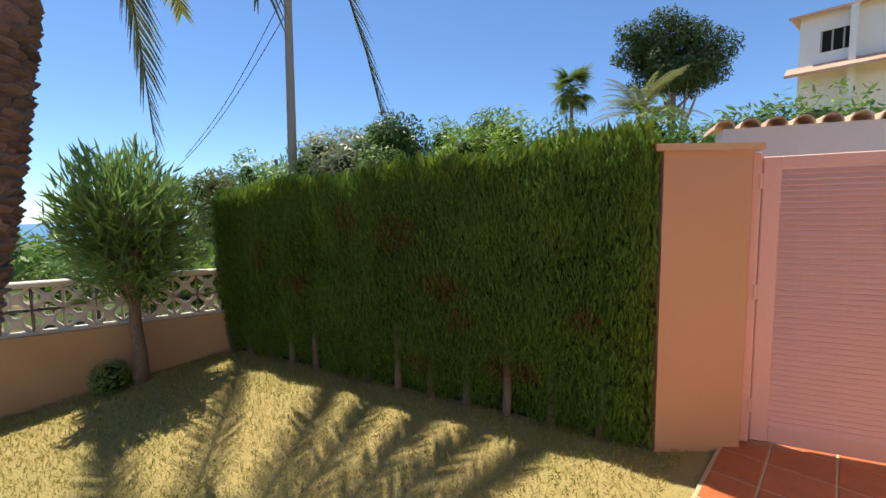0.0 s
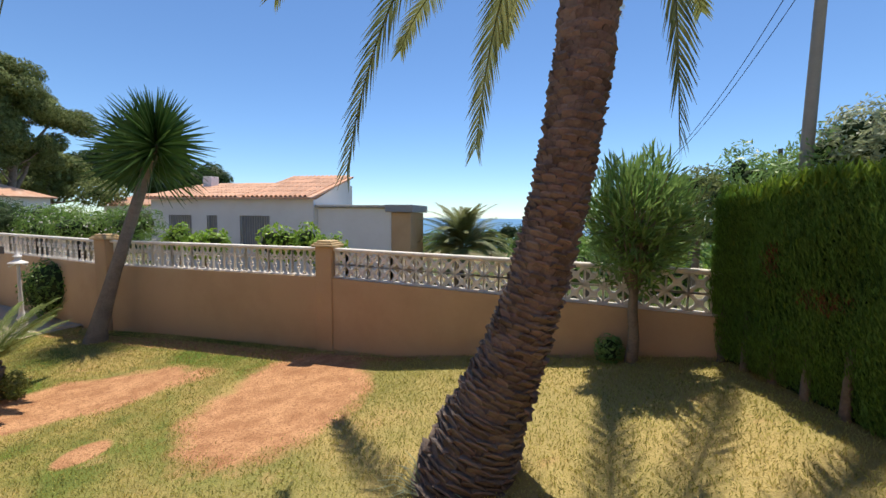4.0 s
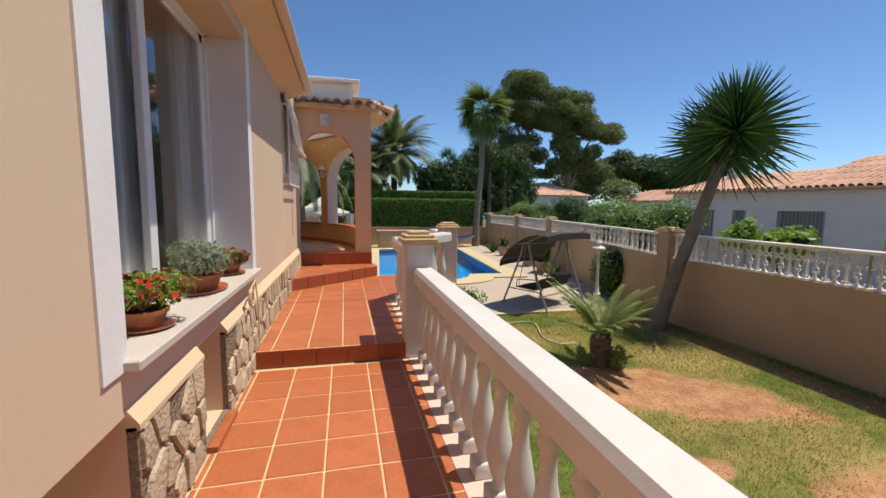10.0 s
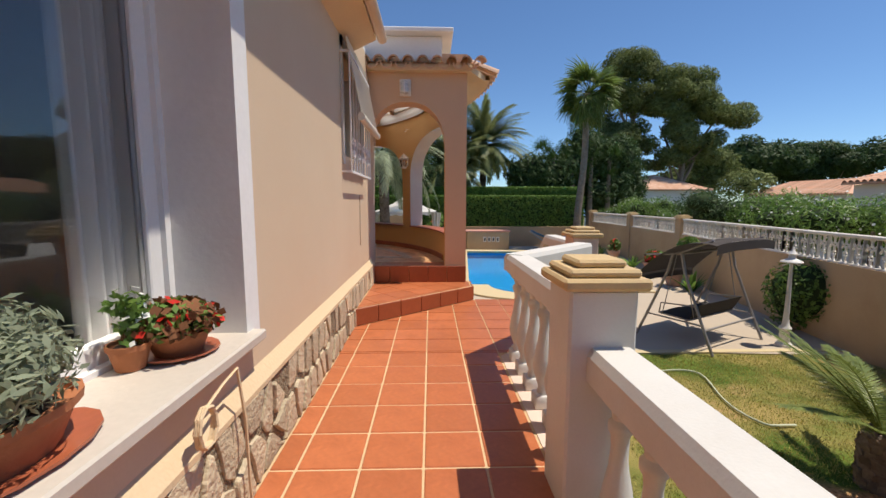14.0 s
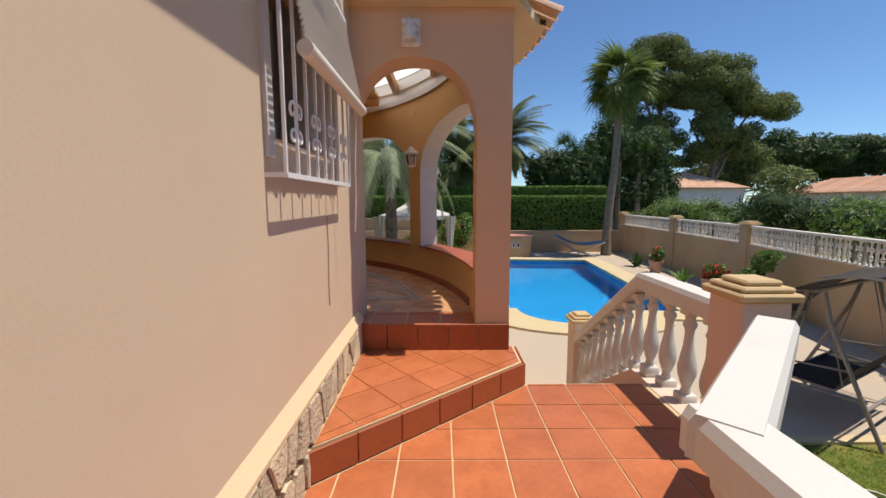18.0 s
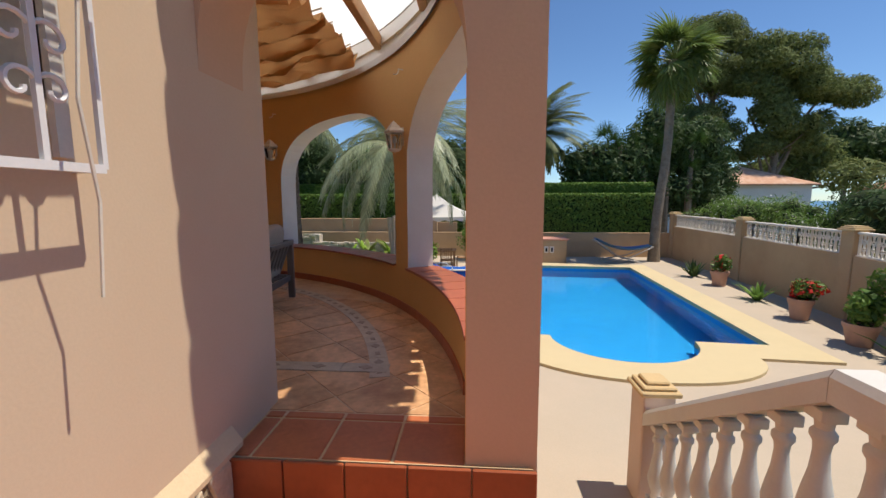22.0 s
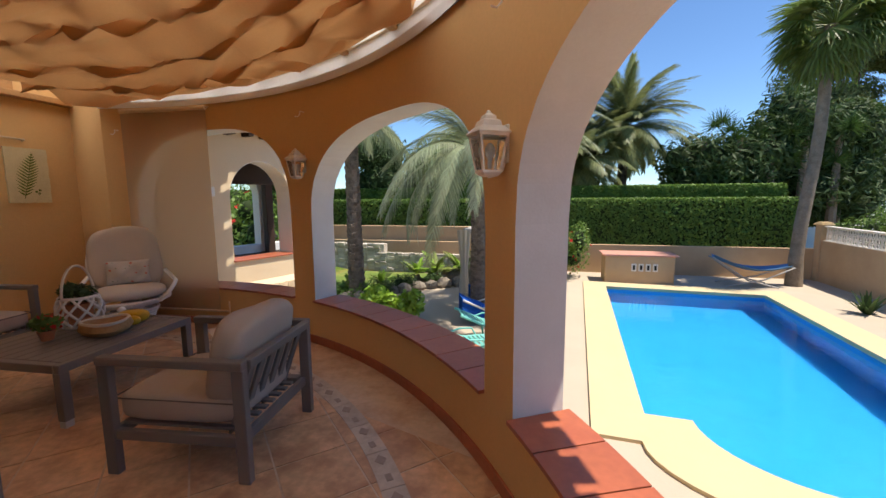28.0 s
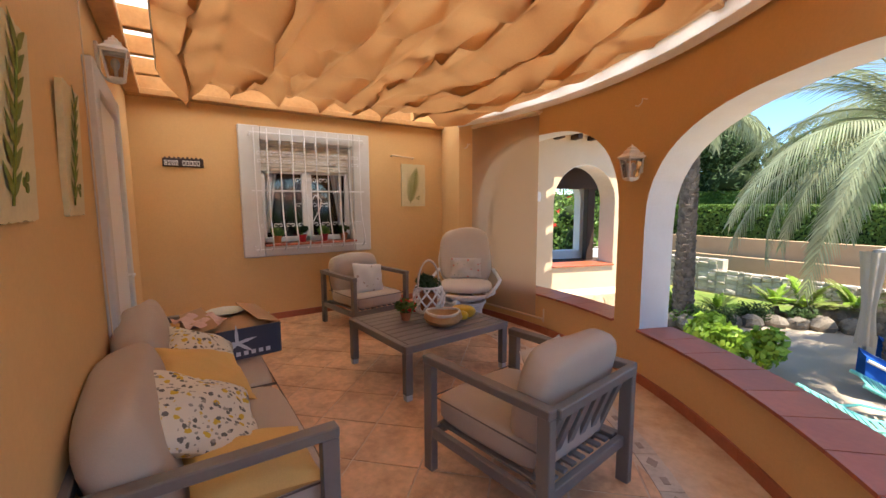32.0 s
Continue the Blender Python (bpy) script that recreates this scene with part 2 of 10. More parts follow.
xs = sorted(set([-4000, -2500, -1500, -900, -500, -300, -180, -120, -80, -55, -40, -30, -22, -16, -12] + [round(-10 + 0.4 * i, 2) for i in range(38)] +
                [-8.0, 0.3, 6, 8, 12, 16, 24, 40, 80, 200, 600, 2000, 4000]))
ys = sorted(set([-4000, -2000, -900, -400, -200, -120, -80, -60, -45, -38, -34, -31.01, -31] + [round(-30 + 0.5 * i, 2) for i in range(36)] +
                [-27.8, -15.5, -12.07, -12.05] + [round(-11.8 + 0.35 * i, 2) for i in range(43)] + [4, 6, 9, 12, 18, 30, 60, 150, 500, 2000, 4000]))
g = M()
g.grid([[(x, y, ground_z(x, y)) for x in xs] for y in ys])


def ground_material():
    m = bpy.data.materials.new("lawn_and_soil")
    m.use_nodes = True
    t = m.node_tree
    b = t.nodes["Principled BSDF"]
    N, L = t.nodes.new, t.links.new
    tc = N("ShaderNodeTexCoord")

    def noise_fac(scale, lo, hi, detail=6):
        n = N("ShaderNodeTexNoise"); n.inputs["Scale"].default_value = scale; n.inputs["Detail"].default_value = detail; n.inputs["Roughness"].default_value = 0.65
        L(tc.outputs["Object"], n.inputs["Vector"])
        r = N("ShaderNodeMapRange"); r.inputs["From Min"].default_value, r.inputs["From Max"].default_value = lo, hi
        L(n.outputs["Fac"], r.inputs["Value"])
        return r.outputs[0]

    def mix(a, c, f):
        x = N("ShaderNodeMix"); x.data_type = 'RGBA'
        for v, i in ((a, 6), (c, 7)):
            if isinstance(v, tuple):
                x.inputs[i].default_value = (*v, 1)
            else:
                L(v, x.inputs[i])
        if isinstance(f, float):
            x.inputs["Factor"].default_value = f
        else:
            L(f, x.inputs["Factor"])
        return x.outputs[2]

    def blob(cx, cy, rx, ry, rot=0.0):
        mp = N("ShaderNodeMapping"); mp.vector_type = 'TEXTURE'
        mp.inputs["Location"].default_value, mp.inputs["Scale"].default_value, mp.inputs["Rotation"].default_value = (cx, cy, 0), (rx, ry, 40), (0, 0, radians(rot))
        L(tc.outputs["Object"], mp.inputs["Vector"])
        wob = N("ShaderNodeTexNoise"); wob.inputs["Scale"].default_value = 1.6; wob.inputs["Detail"].default_value = 4
        L(tc.outputs["Object"], wob.inputs["Vector"])
        vl = N("ShaderNodeVectorMath"); vl.operation = 'LENGTH'
        L(mp.outputs[0], vl.inputs[0])
        ad = N("ShaderNodeMath"); ad.operation = 'MULTIPLY_ADD'
        L(wob.outputs["Fac"], ad.inputs[0]); ad.inputs[1].default_value = 0.9; L(vl.outputs["Value"], ad.inputs[2])
        r = N("ShaderNodeMapRange"); r.inputs["From Min"].default_value, r.inputs["From Max"].default_value = 1.36, 1.56
        r.inputs["To Min"].default_value, r.inputs["To Max"].default_value = 1.0, 0.0
        L(ad.outputs[0], r.inputs["Value"])
        return r.outputs[0]

    green = mix((0.12, 0.17, 0.03), (0.07, 0.12, 0.02), noise_fac(2.0, 0.4, 0.65))
    dry = mix(green, (0.36, 0.275, 0.10), noise_fac(0.7, 0.42, 0.6))
    sep = N("ShaderNodeSeparateXYZ"); L(tc.outputs["Object"], sep.inputs[0])
    north = N("ShaderNodeMapRange"); north.inputs["From Min"].default_value, north.inputs["From Max"].default_value = -6.5, -1.5
    L(sep.outputs["Y"], north.inputs["Value"])
    n2 = N("ShaderNodeMath"); n2.operation = 'MULTIPLY'; L(north.outputs[0], n2.inputs[0]); n2.inputs[1].default_value = 0.75
    col = mix(dry, (0.46, 0.36, 0.15), n2.outputs[0])
    col = mix(col, (0.46, 0.30, 0.14), noise_fac(1.1, 0.6, 0.72))
    soil = mix(mix((0.56, 0.31, 0.16), (0.38, 0.19, 0.095), noise_fac(3.0, 0.4, 0.62)), (0.24, 0.115, 0.06), noise_fac(32.0, 0.5, 0.66))
    for q in BARE:
        col = mix(col, soil, blob(*q))
    near = N("ShaderNodeMapRange"); near.inputs["From Min"].default_value, near.inputs["From Max"].default_value = -10.5, -9.4
    L(sep.outputs["X"], near.inputs["Value"])
    col = mix(mix((0.24, 0.19, 0.11), (0.07, 0.09, 0.03), noise_fac(0.12, 0.42, 0.55)), col, near.outputs[0])
    fine = mix(col, (0.05, 0.045, 0.012), noise_fac(70.0, 0.58, 0.8, 3))
    L(fine, b.inputs["Base Color"])
    b.inputs["Roughness"].default_value = 0.95
    b.inputs["Specular IOR Level"].default_value = 0.1
    n = N("ShaderNodeTexNoise"); n.inputs["Scale"].default_value = 45; n.inputs["Detail"].default_value = 5
    L(tc.outputs["Object"], n.inputs["Vector"])
    bp = N("ShaderNodeBump"); bp.inputs["Strength"].default_value, bp.inputs["Distance"].default_value = 0.8, 0.03
    L(n.outputs["Fac"], bp.inputs["Height"]); L(bp.outputs[0], b.inputs["Normal"])
    return m


BARE = [(-4.75, -4.6, 1.75, 1.1, 12), (-3.75, -7.55, 1.75, 0.78, -31), (-3.0, -5.9, 0.3, 0.2, 0), (-6.2, -7.5, 0.25, 4, 0)]
GROUND = ground_material()
struct("ground", g, GROUND, "dry patchy lawn with bare reddish soil patches", fix=False)
w = M().add([(-4500, -4500, -30), (-150, -4500, -30), (-150, 4500, -30), (-4500, 4500, -30)], [(0, 1, 2, 3)])
SEA = mat("sea", (0.05, 0.16, 0.3), 0.3, 0.05, 0.01, 0.05, 0.0)
struct("water", w, SEA, "pale blue sea at the horizon")

# ---- walkway and steps ----
base = M()
base.box(-0.5, HX, -6.9, -2.7, -1.3, -0.006)
base.box(-0.375, HX, -2.7, 3.4, -1.3, -0.006)
base.prism([(HX, -6.915), (-0.5, -6.915), (-0.5, -8.9), (-1.55, -9.9), (-1.55, -10.92), (HX, -10.92)], -1.3, L1 - 0.006)
base.prism([(HX, -9.68), (-0.17, -10.925), (-0.17, -11.3), (HX, -11.3)], -1.2, L2 - 0.006)
base.box(-0.095, HX + 0.1, -12.6, -11.245, -1.2, L3 - 0.006)
WALKBASE = struct("walkway", base, GROUT, "terracotta tiled walkway with pale grout joints")


def tile_mesh(w, d, h=0.02, b=0.006):
    m = M()
    m.bbox(-w / 2, w / 2, -d / 2, d / 2, -h, 0, b)
    return m.mesh("tile", TERRA)


TW, TD = 0.33, 0.333
TILE = {}


def tiles(x0, x1, y0, y1, z, ox, oy, clip=None, rot=0.0):
    """Floor tiles between bounds, on a grid with its origin at ox, oy."""
    n = 0
    i0, i1 = math.floor((x0 - ox) / TW), math.ceil((x1 - ox) / TW)
    j0, j1 = math.floor((y0 - oy) / TD), math.ceil((y1 - oy) / TD)
    for i in range(i0, i1):
        for j in range(j0, j1):
            a, b2 = max(x0, ox + i * TW), min(x1, ox + (i + 1) * TW)
            c, d = max(y0, oy + j * TD), min(y1, oy + (j + 1) * TD)
            if b2 - a < 0.03 or d - c < 0.03 or (clip and not clip((a + b2) / 2, (c + d) / 2)):
                continue
            key = (round(b2 - a - 0.012, 3), round(d - c - 0.012, 3))
            if key not in TILE:
                TILE[key] = tile_mesh(*key)
            part("tile", TILE[key], None, WALKBASE, at=pose((a + b2) / 2, (c + d) / 2, z))
            n += 1
    return n


tiles(-0.36, 1.25, -2.7, 3.3, 0, 0.22, -5.9)
tiles(-0.21, 1.25, -6.83, -2.7, 0, 0.22, -5.9)


def above(x, y):
    # north of the slanting step
    return y > -9.66 - (1.26 - x) * (1.25 / 1.45) - 0.06


tiles(-0.21, 1.25, -8.85, -6.93, L1, 0.12, -7.217)

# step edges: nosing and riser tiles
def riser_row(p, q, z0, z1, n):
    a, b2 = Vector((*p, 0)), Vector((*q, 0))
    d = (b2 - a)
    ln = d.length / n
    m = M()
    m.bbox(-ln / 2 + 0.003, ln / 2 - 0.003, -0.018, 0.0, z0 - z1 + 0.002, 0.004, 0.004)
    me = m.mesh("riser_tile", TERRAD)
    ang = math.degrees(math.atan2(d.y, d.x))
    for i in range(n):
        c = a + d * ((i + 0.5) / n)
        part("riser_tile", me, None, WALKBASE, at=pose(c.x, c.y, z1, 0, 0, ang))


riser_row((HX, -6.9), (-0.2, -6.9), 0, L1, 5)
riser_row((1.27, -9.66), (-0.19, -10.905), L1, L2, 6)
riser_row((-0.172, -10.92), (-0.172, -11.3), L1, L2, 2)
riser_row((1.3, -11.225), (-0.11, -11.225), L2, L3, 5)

# slanting tiles on the middle step
top2 = [(1.24, -9.74), (-0.15, -10.94), (-0.15, -11.3), (1.24, -11.3)]


def clip_poly(poly, a, b2, c):
    out = []
    for i in range(len(poly)):
        p, q = poly[i], poly[(i + 1) % len(poly)]
        dp, dq = a * p[0] + b2 * p[1] - c, a * q[0] + b2 * q[1] - c
        if dp >= 0:
            out.append(p)
        if (dp >= 0) != (dq >= 0):
            t = dp / (dp - dq)
            out.append((lerp(p[0], q[0], t), lerp(p[1], q[1], t)))
    return out


for i in range(-5, 5):
    for j in range(-12, -4):
        x0, y0 = 0.12 + i * TW + 0.006, -7.217 + j * TD + 0.006
        poly = [(x0, y0), (x0 + TW - 0.012, y0), (x0 + TW - 0.012, y0 + TD - 0.012), (x0, y0 + TD - 0.012)]
        for n1, n2, px0, py0 in ((1, 0, -1.2, 0), (-1, 0, 1.25, 0), (0, 1, 0, -10.9), (0, -1, 0, -8.85), (-0.649, 0.761, 1.25, -9.64), (0.697, -0.717, -0.21, -8.76)):
            poly = clip_poly(poly, n1, n2, n1 * px0 + n2 * py0)
            if len(poly) < 3:
                break
        if len(poly) >= 3:
            part("tile", M().prism(poly, L1 - 0.012, L1).mesh("tile", TERRA), None, WALKBASE)
ux, uy = 0.758, 0.652
for i in range(-8, 9):
    for j in range(-8, 9):
        poly = top2
        for s, (a, b2), k, o in ((1, (ux, uy), i, -6.36), (-1, (ux, uy), i + 1, -6.36), (1, (-uy, ux), j, -8.26), (-1, (-uy, ux), j + 1, -8.26)):
            poly = clip_poly(poly, s * a, s * b2, s * (o + k * TW) + 0.004)
            if len(poly) < 3:
                break
        if len(poly) >= 3:
            part("tile", M().prism(poly, L2 - 0.012, L2).mesh("tile", TERRA), None, WALKBASE)
tiles(0.2, 1.296, -11.65, -11.245, L3, 0.2, -11.245 - TD)

# stairs down to the pool deck
NS = 7
RI = (L1 - DECK) / NS
st = M()
for k in range(1, NS):
    y0 = -10.92 - 0.3 * (k - 1)
    st.box(-1.55, -0.1, y0 - 0.3, y0, DECK - 0.1, L1 - RI * k - 0.02)
STAIR = struct("stairs", st, PILLAR, "outdoor stairs down to the pool deck")
tread = M()
tread.bbox(-0.7, 0.7, -0.31, 0.0, -0.03, 0.0, 0.006)
tread_me = tread.mesh("tread", TERRA)
for k in range(1, NS):
    part("tread", tread_me, None, STAIR, at=pose(-0.86, -10.92 - 0.3 * (k - 1), L1 - RI * k))

# ---- house walls ----
def wall_x(m, x0, x1, y0, y1, z0, z1, holes):
    """A wall along y with rectangular openings (ya, yb, za, zb)."""
    cuts = sorted({y0, y1, *(h for q in holes for h in q[:2])})
    for a, b2 in zip(cuts, cuts[1:]):
        mid = (a + b2) / 2
        here = sorted((q[2], q[3]) for q in holes if q[0] < mid < q[1])
        z = z0
        for za, zb in here:
            if za > z:
                m.box(x0, x1, a, b2, z, za)
            z = zb
        if z < z1:
            m.box(x0, x1, a, b2, z, z1)


NICHES = ((-6.05, -5.56, 0.04, 0.62), (-4.76, -4.22, 0.04, 0.62))
WIN_A = (-7.17, -4.78, 0.88, 3.05)
WIN_B = (-10.62, -9.5, 2.02, 3.05)
h = M()
wall_x(h, HX, HX + 0.3, -11.75, 3.4, -0.1, 3.55, [WIN_A, WIN_B, *((a, b, c, 0.67) for a, b, c, d in NICHES)])
h.box(HX + 0.3, HX + 0.45, -8.0, -4.0, -0.1, 0.88)
struct("wall_west", h, WALL, "peach rendered house wall")
h = M()
wall_x(h, HX + 0.3, 6.0, 3.1, 3.4, -0.1, 3.55, [])
h.box(6.85, 7.15, -11.85, 3.4, -0.1, 3.55)
h.box(HX + 0.3, 6.85, -8.8, -8.6, -0.1, 3.55)
struct("wall_rooms", h, WHITEW, "plain inner walls")
struct("ceiling", M().box(HX, 6.85, -11.85, 3.4, 3.55, 3.6), WHITEW, "plain ceiling")
struct("floor_rooms", M().box(HX + 0.3, 6.85, -11.7, 3.1, 0.3, 0.35), GROUT, "plain inner floor")

# ---- porch walls ----
def arc(a, r, z):
    return (CX + r * math.cos(radians(a)), CY + r * math.sin(radians(a)), z)


ARCHES = [(-177.6, -148.8, 1.04, 2.0, 2.80), (-144.8, -112.0, 1.04, 1.92, 2.80), (-107.8, -79.4, 1.04, 1.98, 2.92)]
RIM, PTOP = 3.22, 3.62


def arch_top(a):
    for a0, a1, zb, zs, zt in ARCHES:
        if a0 <= a <= a1:
            u = abs((a - (a0 + a1) / 2) / ((a1 - a0) / 2))
            return zs + (zt - zs) * max(0.0, 1 - min(1, u) ** 2.5) ** (1 / 2.5)
    return None


shell, reveal = M(), M()
angs = sorted(set([-176.1, -75] + [round(-174 + 1.0 * i, 2) for i in range(100)] + [q for A in ARCHES for q in (A[0], A[1]) if q > -176.1] +
                  [A[0] + d for A in ARCHES[1:] for d in (0.15, 0.4, 0.8)] + [A[1] - d for A in ARCHES for d in (0.15, 0.4, 0.8)]))
R0, R1 = CR, CR + CT
for a, b2 in zip(angs, angs[1:]):
    mid = (a + b2) / 2
    A = next((q for q in ARCHES if q[0] < mid < q[1]), None)

    def strip(za0, za1, zb0, zb1):
        for r in (R0, R1):
            shell.add([arc(a, r, za0), arc(b2, r, zb0), arc(b2, r, zb1), arc(a, r, za1)], [(0, 1, 2, 3)])
    if A is None:
        strip(DECK - 0.1, RIM, DECK - 0.1, RIM)
    else:
        ta, tb = arch_top(max(a, A[0])), arch_top(min(b2, A[1]))
        strip(DECK - 0.1, A[2], DECK - 0.1, A[2])
        strip(ta, RIM, tb, RIM)
        reveal.add([arc(a, R0, ta), arc(b2, R0, tb), arc(b2, R1, tb), arc(a, R1, ta)], [(0, 1, 2, 3)])
        shell.add([arc(a, R0, A[2]), arc(b2, R0, A[2]), arc(b2, R1, A[2]), arc(a, R1, A[2])], [(0, 1, 2, 3)])
for A in ARCHES:
    for e in A[:2]:
        if e < -176.1:
            continue
        zs = arch_top(e)
        reveal.add([arc(e, R0, A[2]), arc(e, R1, A[2]), arc(e, R1, zs), arc(e, R0, zs)], [(0, 1, 2, 3)])
shell.add([arc(-75, R0, DECK), arc(-75, R1, DECK), arc(-75, R1, RIM), arc(-75, R0, RIM)], [(0, 1, 2, 3)])
struct("wall_porch_curved", shell, OCHRE, "curved ochre porch wall with arches", smooth=20, fix=False)
struct("arch_reveals", reveal, WHITE, "white painted arch reveals", smooth=30, fix=False)
up = M()
rows = []
for r, z in ((R0 - 0.03, RIM - 0.02), (R0 - 0.03, RIM + 0.05), (R0 + 0.07, RIM + 0.06), (R0 + 0.10, PTOP), (R1, PTOP), (R1, RIM - 0.02)):
    rows.append([arc(-175 + 1.25 * i, r, z) for i in range(81)])
up.grid(rows)
struct("trim_porch_rim", up, WHITEW, "pale ledge above the porch arches", smooth=40, fix=False)
# entrance arch wall, facing north
AX0, AX1, AZS, AZT = 0.2, 1.30, 2.28, 2.96
AY0, AY1 = -11.575, -11.25
xs2 = [AX0 + (AX1 - AX0) * (0.5 - 0.5 * math.cos(math.pi * i / 28)) for i in range(29)]
ztop = [AZS + (AZT - AZS) * max(0, 1 - abs((x - (AX0 + AX1) / 2) / ((AX1 - AX0) / 2)) ** 2.3) ** (1 / 2.3) for x in xs2]
outline = [(-0.11, L3), (AX0, L3)] + list(zip(xs2, ztop)) + [(AX1, PTOP), (-0.11, PTOP)]
ew = M().prism(outline, -AY1, -AY0, Matrix(((1, 0, 0, 0), (0, 0, -1, 0), (0, 1, 0, 0), (0, 0, 0, 1))))
struct("wall_porch_foot", M().box(-0.12, AX0, AY0, -11.3, DECK - 0.1, L3 - 0.003), PILLAR, "salmon rendered foot below the arch")
struct("wall_porch_entrance", ew, PILLAR, "salmon rendered arch into the porch", smooth=30)
struct("jamb_porch", M().box(AX0 - 0.01, AX0 + 0.004, AY0 + 0.004, AY1 - 0.02, L3 + 0.001, AZS - 0.01), OCHRE, "ochre painted inner jamb of the arch")
pw = M()
pw.box(1.56, 6.85, -11.85, -11.645, L3 - 0.1, PTOP)
struct("wall_porch_north", pw, OCHRE, "ochre porch wall")
WIN_C = (-14.42, -13.18, 1.62, 2.95)
pw = M()
wall_x(pw, 6.85, 7.1, -16.25, -11.85, L3 - 0.1, PTOP, [WIN_C])
struct("wall_porch_east", pw, OCHRE, "ochre porch wall with a barred window")
pw = M()
e = arc(-75, R0, 0)
e1 = arc(-75, R1, 0)
pw.prism([(e[0], e[1]), (6.9, -16.0), (6.9, -16.3), (e1[0], e1[1])], DECK, PTOP)
struct("wall_porch_corner", pw, OCHRE, "ochre porch wall")
pf = M()
pts = [arc(-174 + 3 * i, R0 + 0.1, 0)[:2] for i in range(34)] + [(6.9, -16.1), (6.9, -11.6), (1.34, -11.6), (0.2, -11.6)]
pf.prism(pts, DECK - 0.1, L3 - 0.004)
PFLOOR = mat("porch_floor", (0.66, 0.48, 0.32), 0.5, 0.18, 5, 22, 0.1, tint=(0.46, 0.25, 0.13), tscale=4.0, tmix=0.75, spec=0.5)
struct("floor_porch", pf, PFLOOR, "mottled brown ceramic porch floor")

# ---- pool deck ----
DECKM = mat("deck_concrete", (0.47, 0.39, 0.30), 0.85, 0.08, 1.2, 60, 0.3, tint=(0.52, 0.42, 0.32), tscale=0.8, tmix=0.5, dist=0.006)
COPE = mat("coping_cream", (0.58, 0.47, 0.28), 0.8, 0.06, 1.5, 60, 0.3, tint=(0.62, 0.5, 0.3), tscale=1.2, tmix=0.4, dist=0.005)
POOLT = mat("pool_mosaic", (0.035, 0.28, 0.53), 0.4, 0.12, 2, 50, 0.0)
PC = Vector((-3.5, -22.0))
pool_axis = math.radians(-4.6)


def pool_pt(u, v):
    c, s = math.cos(pool_axis), math.sin(pool_axis)
    return (PC.x + c * u - s * v, PC.y + s * u + c * v)


def pool_loop(grow=0.0):
    hw, n0, s0 = 2.35 + grow, 4.35 + grow, -4.55 - grow
    pts = [(-hw, n0), (-hw, s0), (hw, s0), (hw, n0)]
    bump = [(0.35 + (1.38 + grow) * math.cos(a), 4.35 + grow + (1.25) * math.sin(a)) for a in [math.pi * i / 20 for i in range(21)]]
    return pts[:3] + [(hw, n0)] + bump + [(-hw, n0)]


def radial(loop, ang):
    """Where a ray from the pool's middle meets a loop."""
    best, d = None, Vector((math.cos(ang), math.sin(ang)))
    for i in range(len(loop)):
        p, q = Vector(loop[i]), Vector(loop[(i + 1) % len(loop)])
        e2 = q - p
        den = d.x * e2.y - d.y * e2.x
        if abs(den) < 1e-9:
            continue
        t = (p.x * e2.y - p.y * e2.x) / den
        s = (p.x * d.y - p.y * d.x) / den
        if t > 0 and -1e-6 <= s <= 1 + 1e-6 and (best is None or t > best):
            best = t
    return d * best


inner, outer = pool_loop(0), pool_loop(0.75)
bound = [(-9, -9.5), (9.5, -9.5), (9.5, 9.9), (-9, 9.9)]
angs2 = sorted({round(math.atan2(p[1], p[0]), 5) for p in inner + outer + bound} | {round(-math.pi + 0.05 * i, 5) for i in range(126)})
ring = {k: [pool_pt(*radial(lp, a)) for a in angs2] for k, lp in (("in", inner), ("out", outer), ("far", bound))}
n = len(angs2)


def ring_mesh(a, b2, za, zb):
    m = M()
    m.add([(*p, za) for p in ring[a]] + [(*p, zb) for p in ring[b2]], [(i, (i + 1) % n, n + (i + 1) % n, n + i) for i in range(n)])
    return m


struct("pavement_deck", ring_mesh("out", "far", DECK, DECK), DECKM, "beige concrete pool deck", fix=False)
cm = ring_mesh("in", "out", DECK + 0.05, DECK + 0.05)
k = len(cm.v)
cm.add([(*p, DECK + 0.05) for p in ring["out"]] + [(*p, DECK - 0.05) for p in ring["out"]], [(i, (i + 1) % n, n + (i + 1) % n, n + i) for i in range(n)])
cm.add([(*p, DECK + 0.05) for p in ring["in"]] + [(*p, DECK - 0.05) for p in ring["in"]], [(i, (i + 1) % n, n + (i + 1) % n, n + i) for i in range(n)])
struct("trim_pool_coping", cm, COPE, "cream pool coping", fix=False)
pm = M()
pm.add([(*p, DECK - 0.05) for p in ring["in"]] + [(*p, DECK - 1.6) for p in ring["in"]], [(i, (i + 1) % n, n + (i + 1) % n, n + i) for i in range(n)])
pm.add([(*p, DECK - 1.6) for p in ring["in"]], [tuple(range(n))])
for k in range(3):
    pm.prism([pool_pt(0.35 + (1.4 - 0.1 * k) * math.cos(math.pi * i / 16), 4.2 + (1.2 - 0.3 * k) * math.sin(math.pi * i / 16)) for i in range(17)], DECK - 1.5, DECK - 0.35 - 0.27 * k)
struct("pool_basin", pm, POOLT, "blue mosaic pool basin with corner steps", fix=False)
WATER = bpy.data.materials.new("pool_water")
WATER.use_nodes = True
wt = WATER.node_tree
wb = wt.nodes["Principled BSDF"]
wb.inputs["Base Color"].default_value = (0.25, 0.72, 1.0, 1)
wb.inputs["Roughness"].default_value, wb.inputs["IOR"].default_value, wb.inputs["Transmission Weight"].default_value = 0.02, 1.33, 1.0
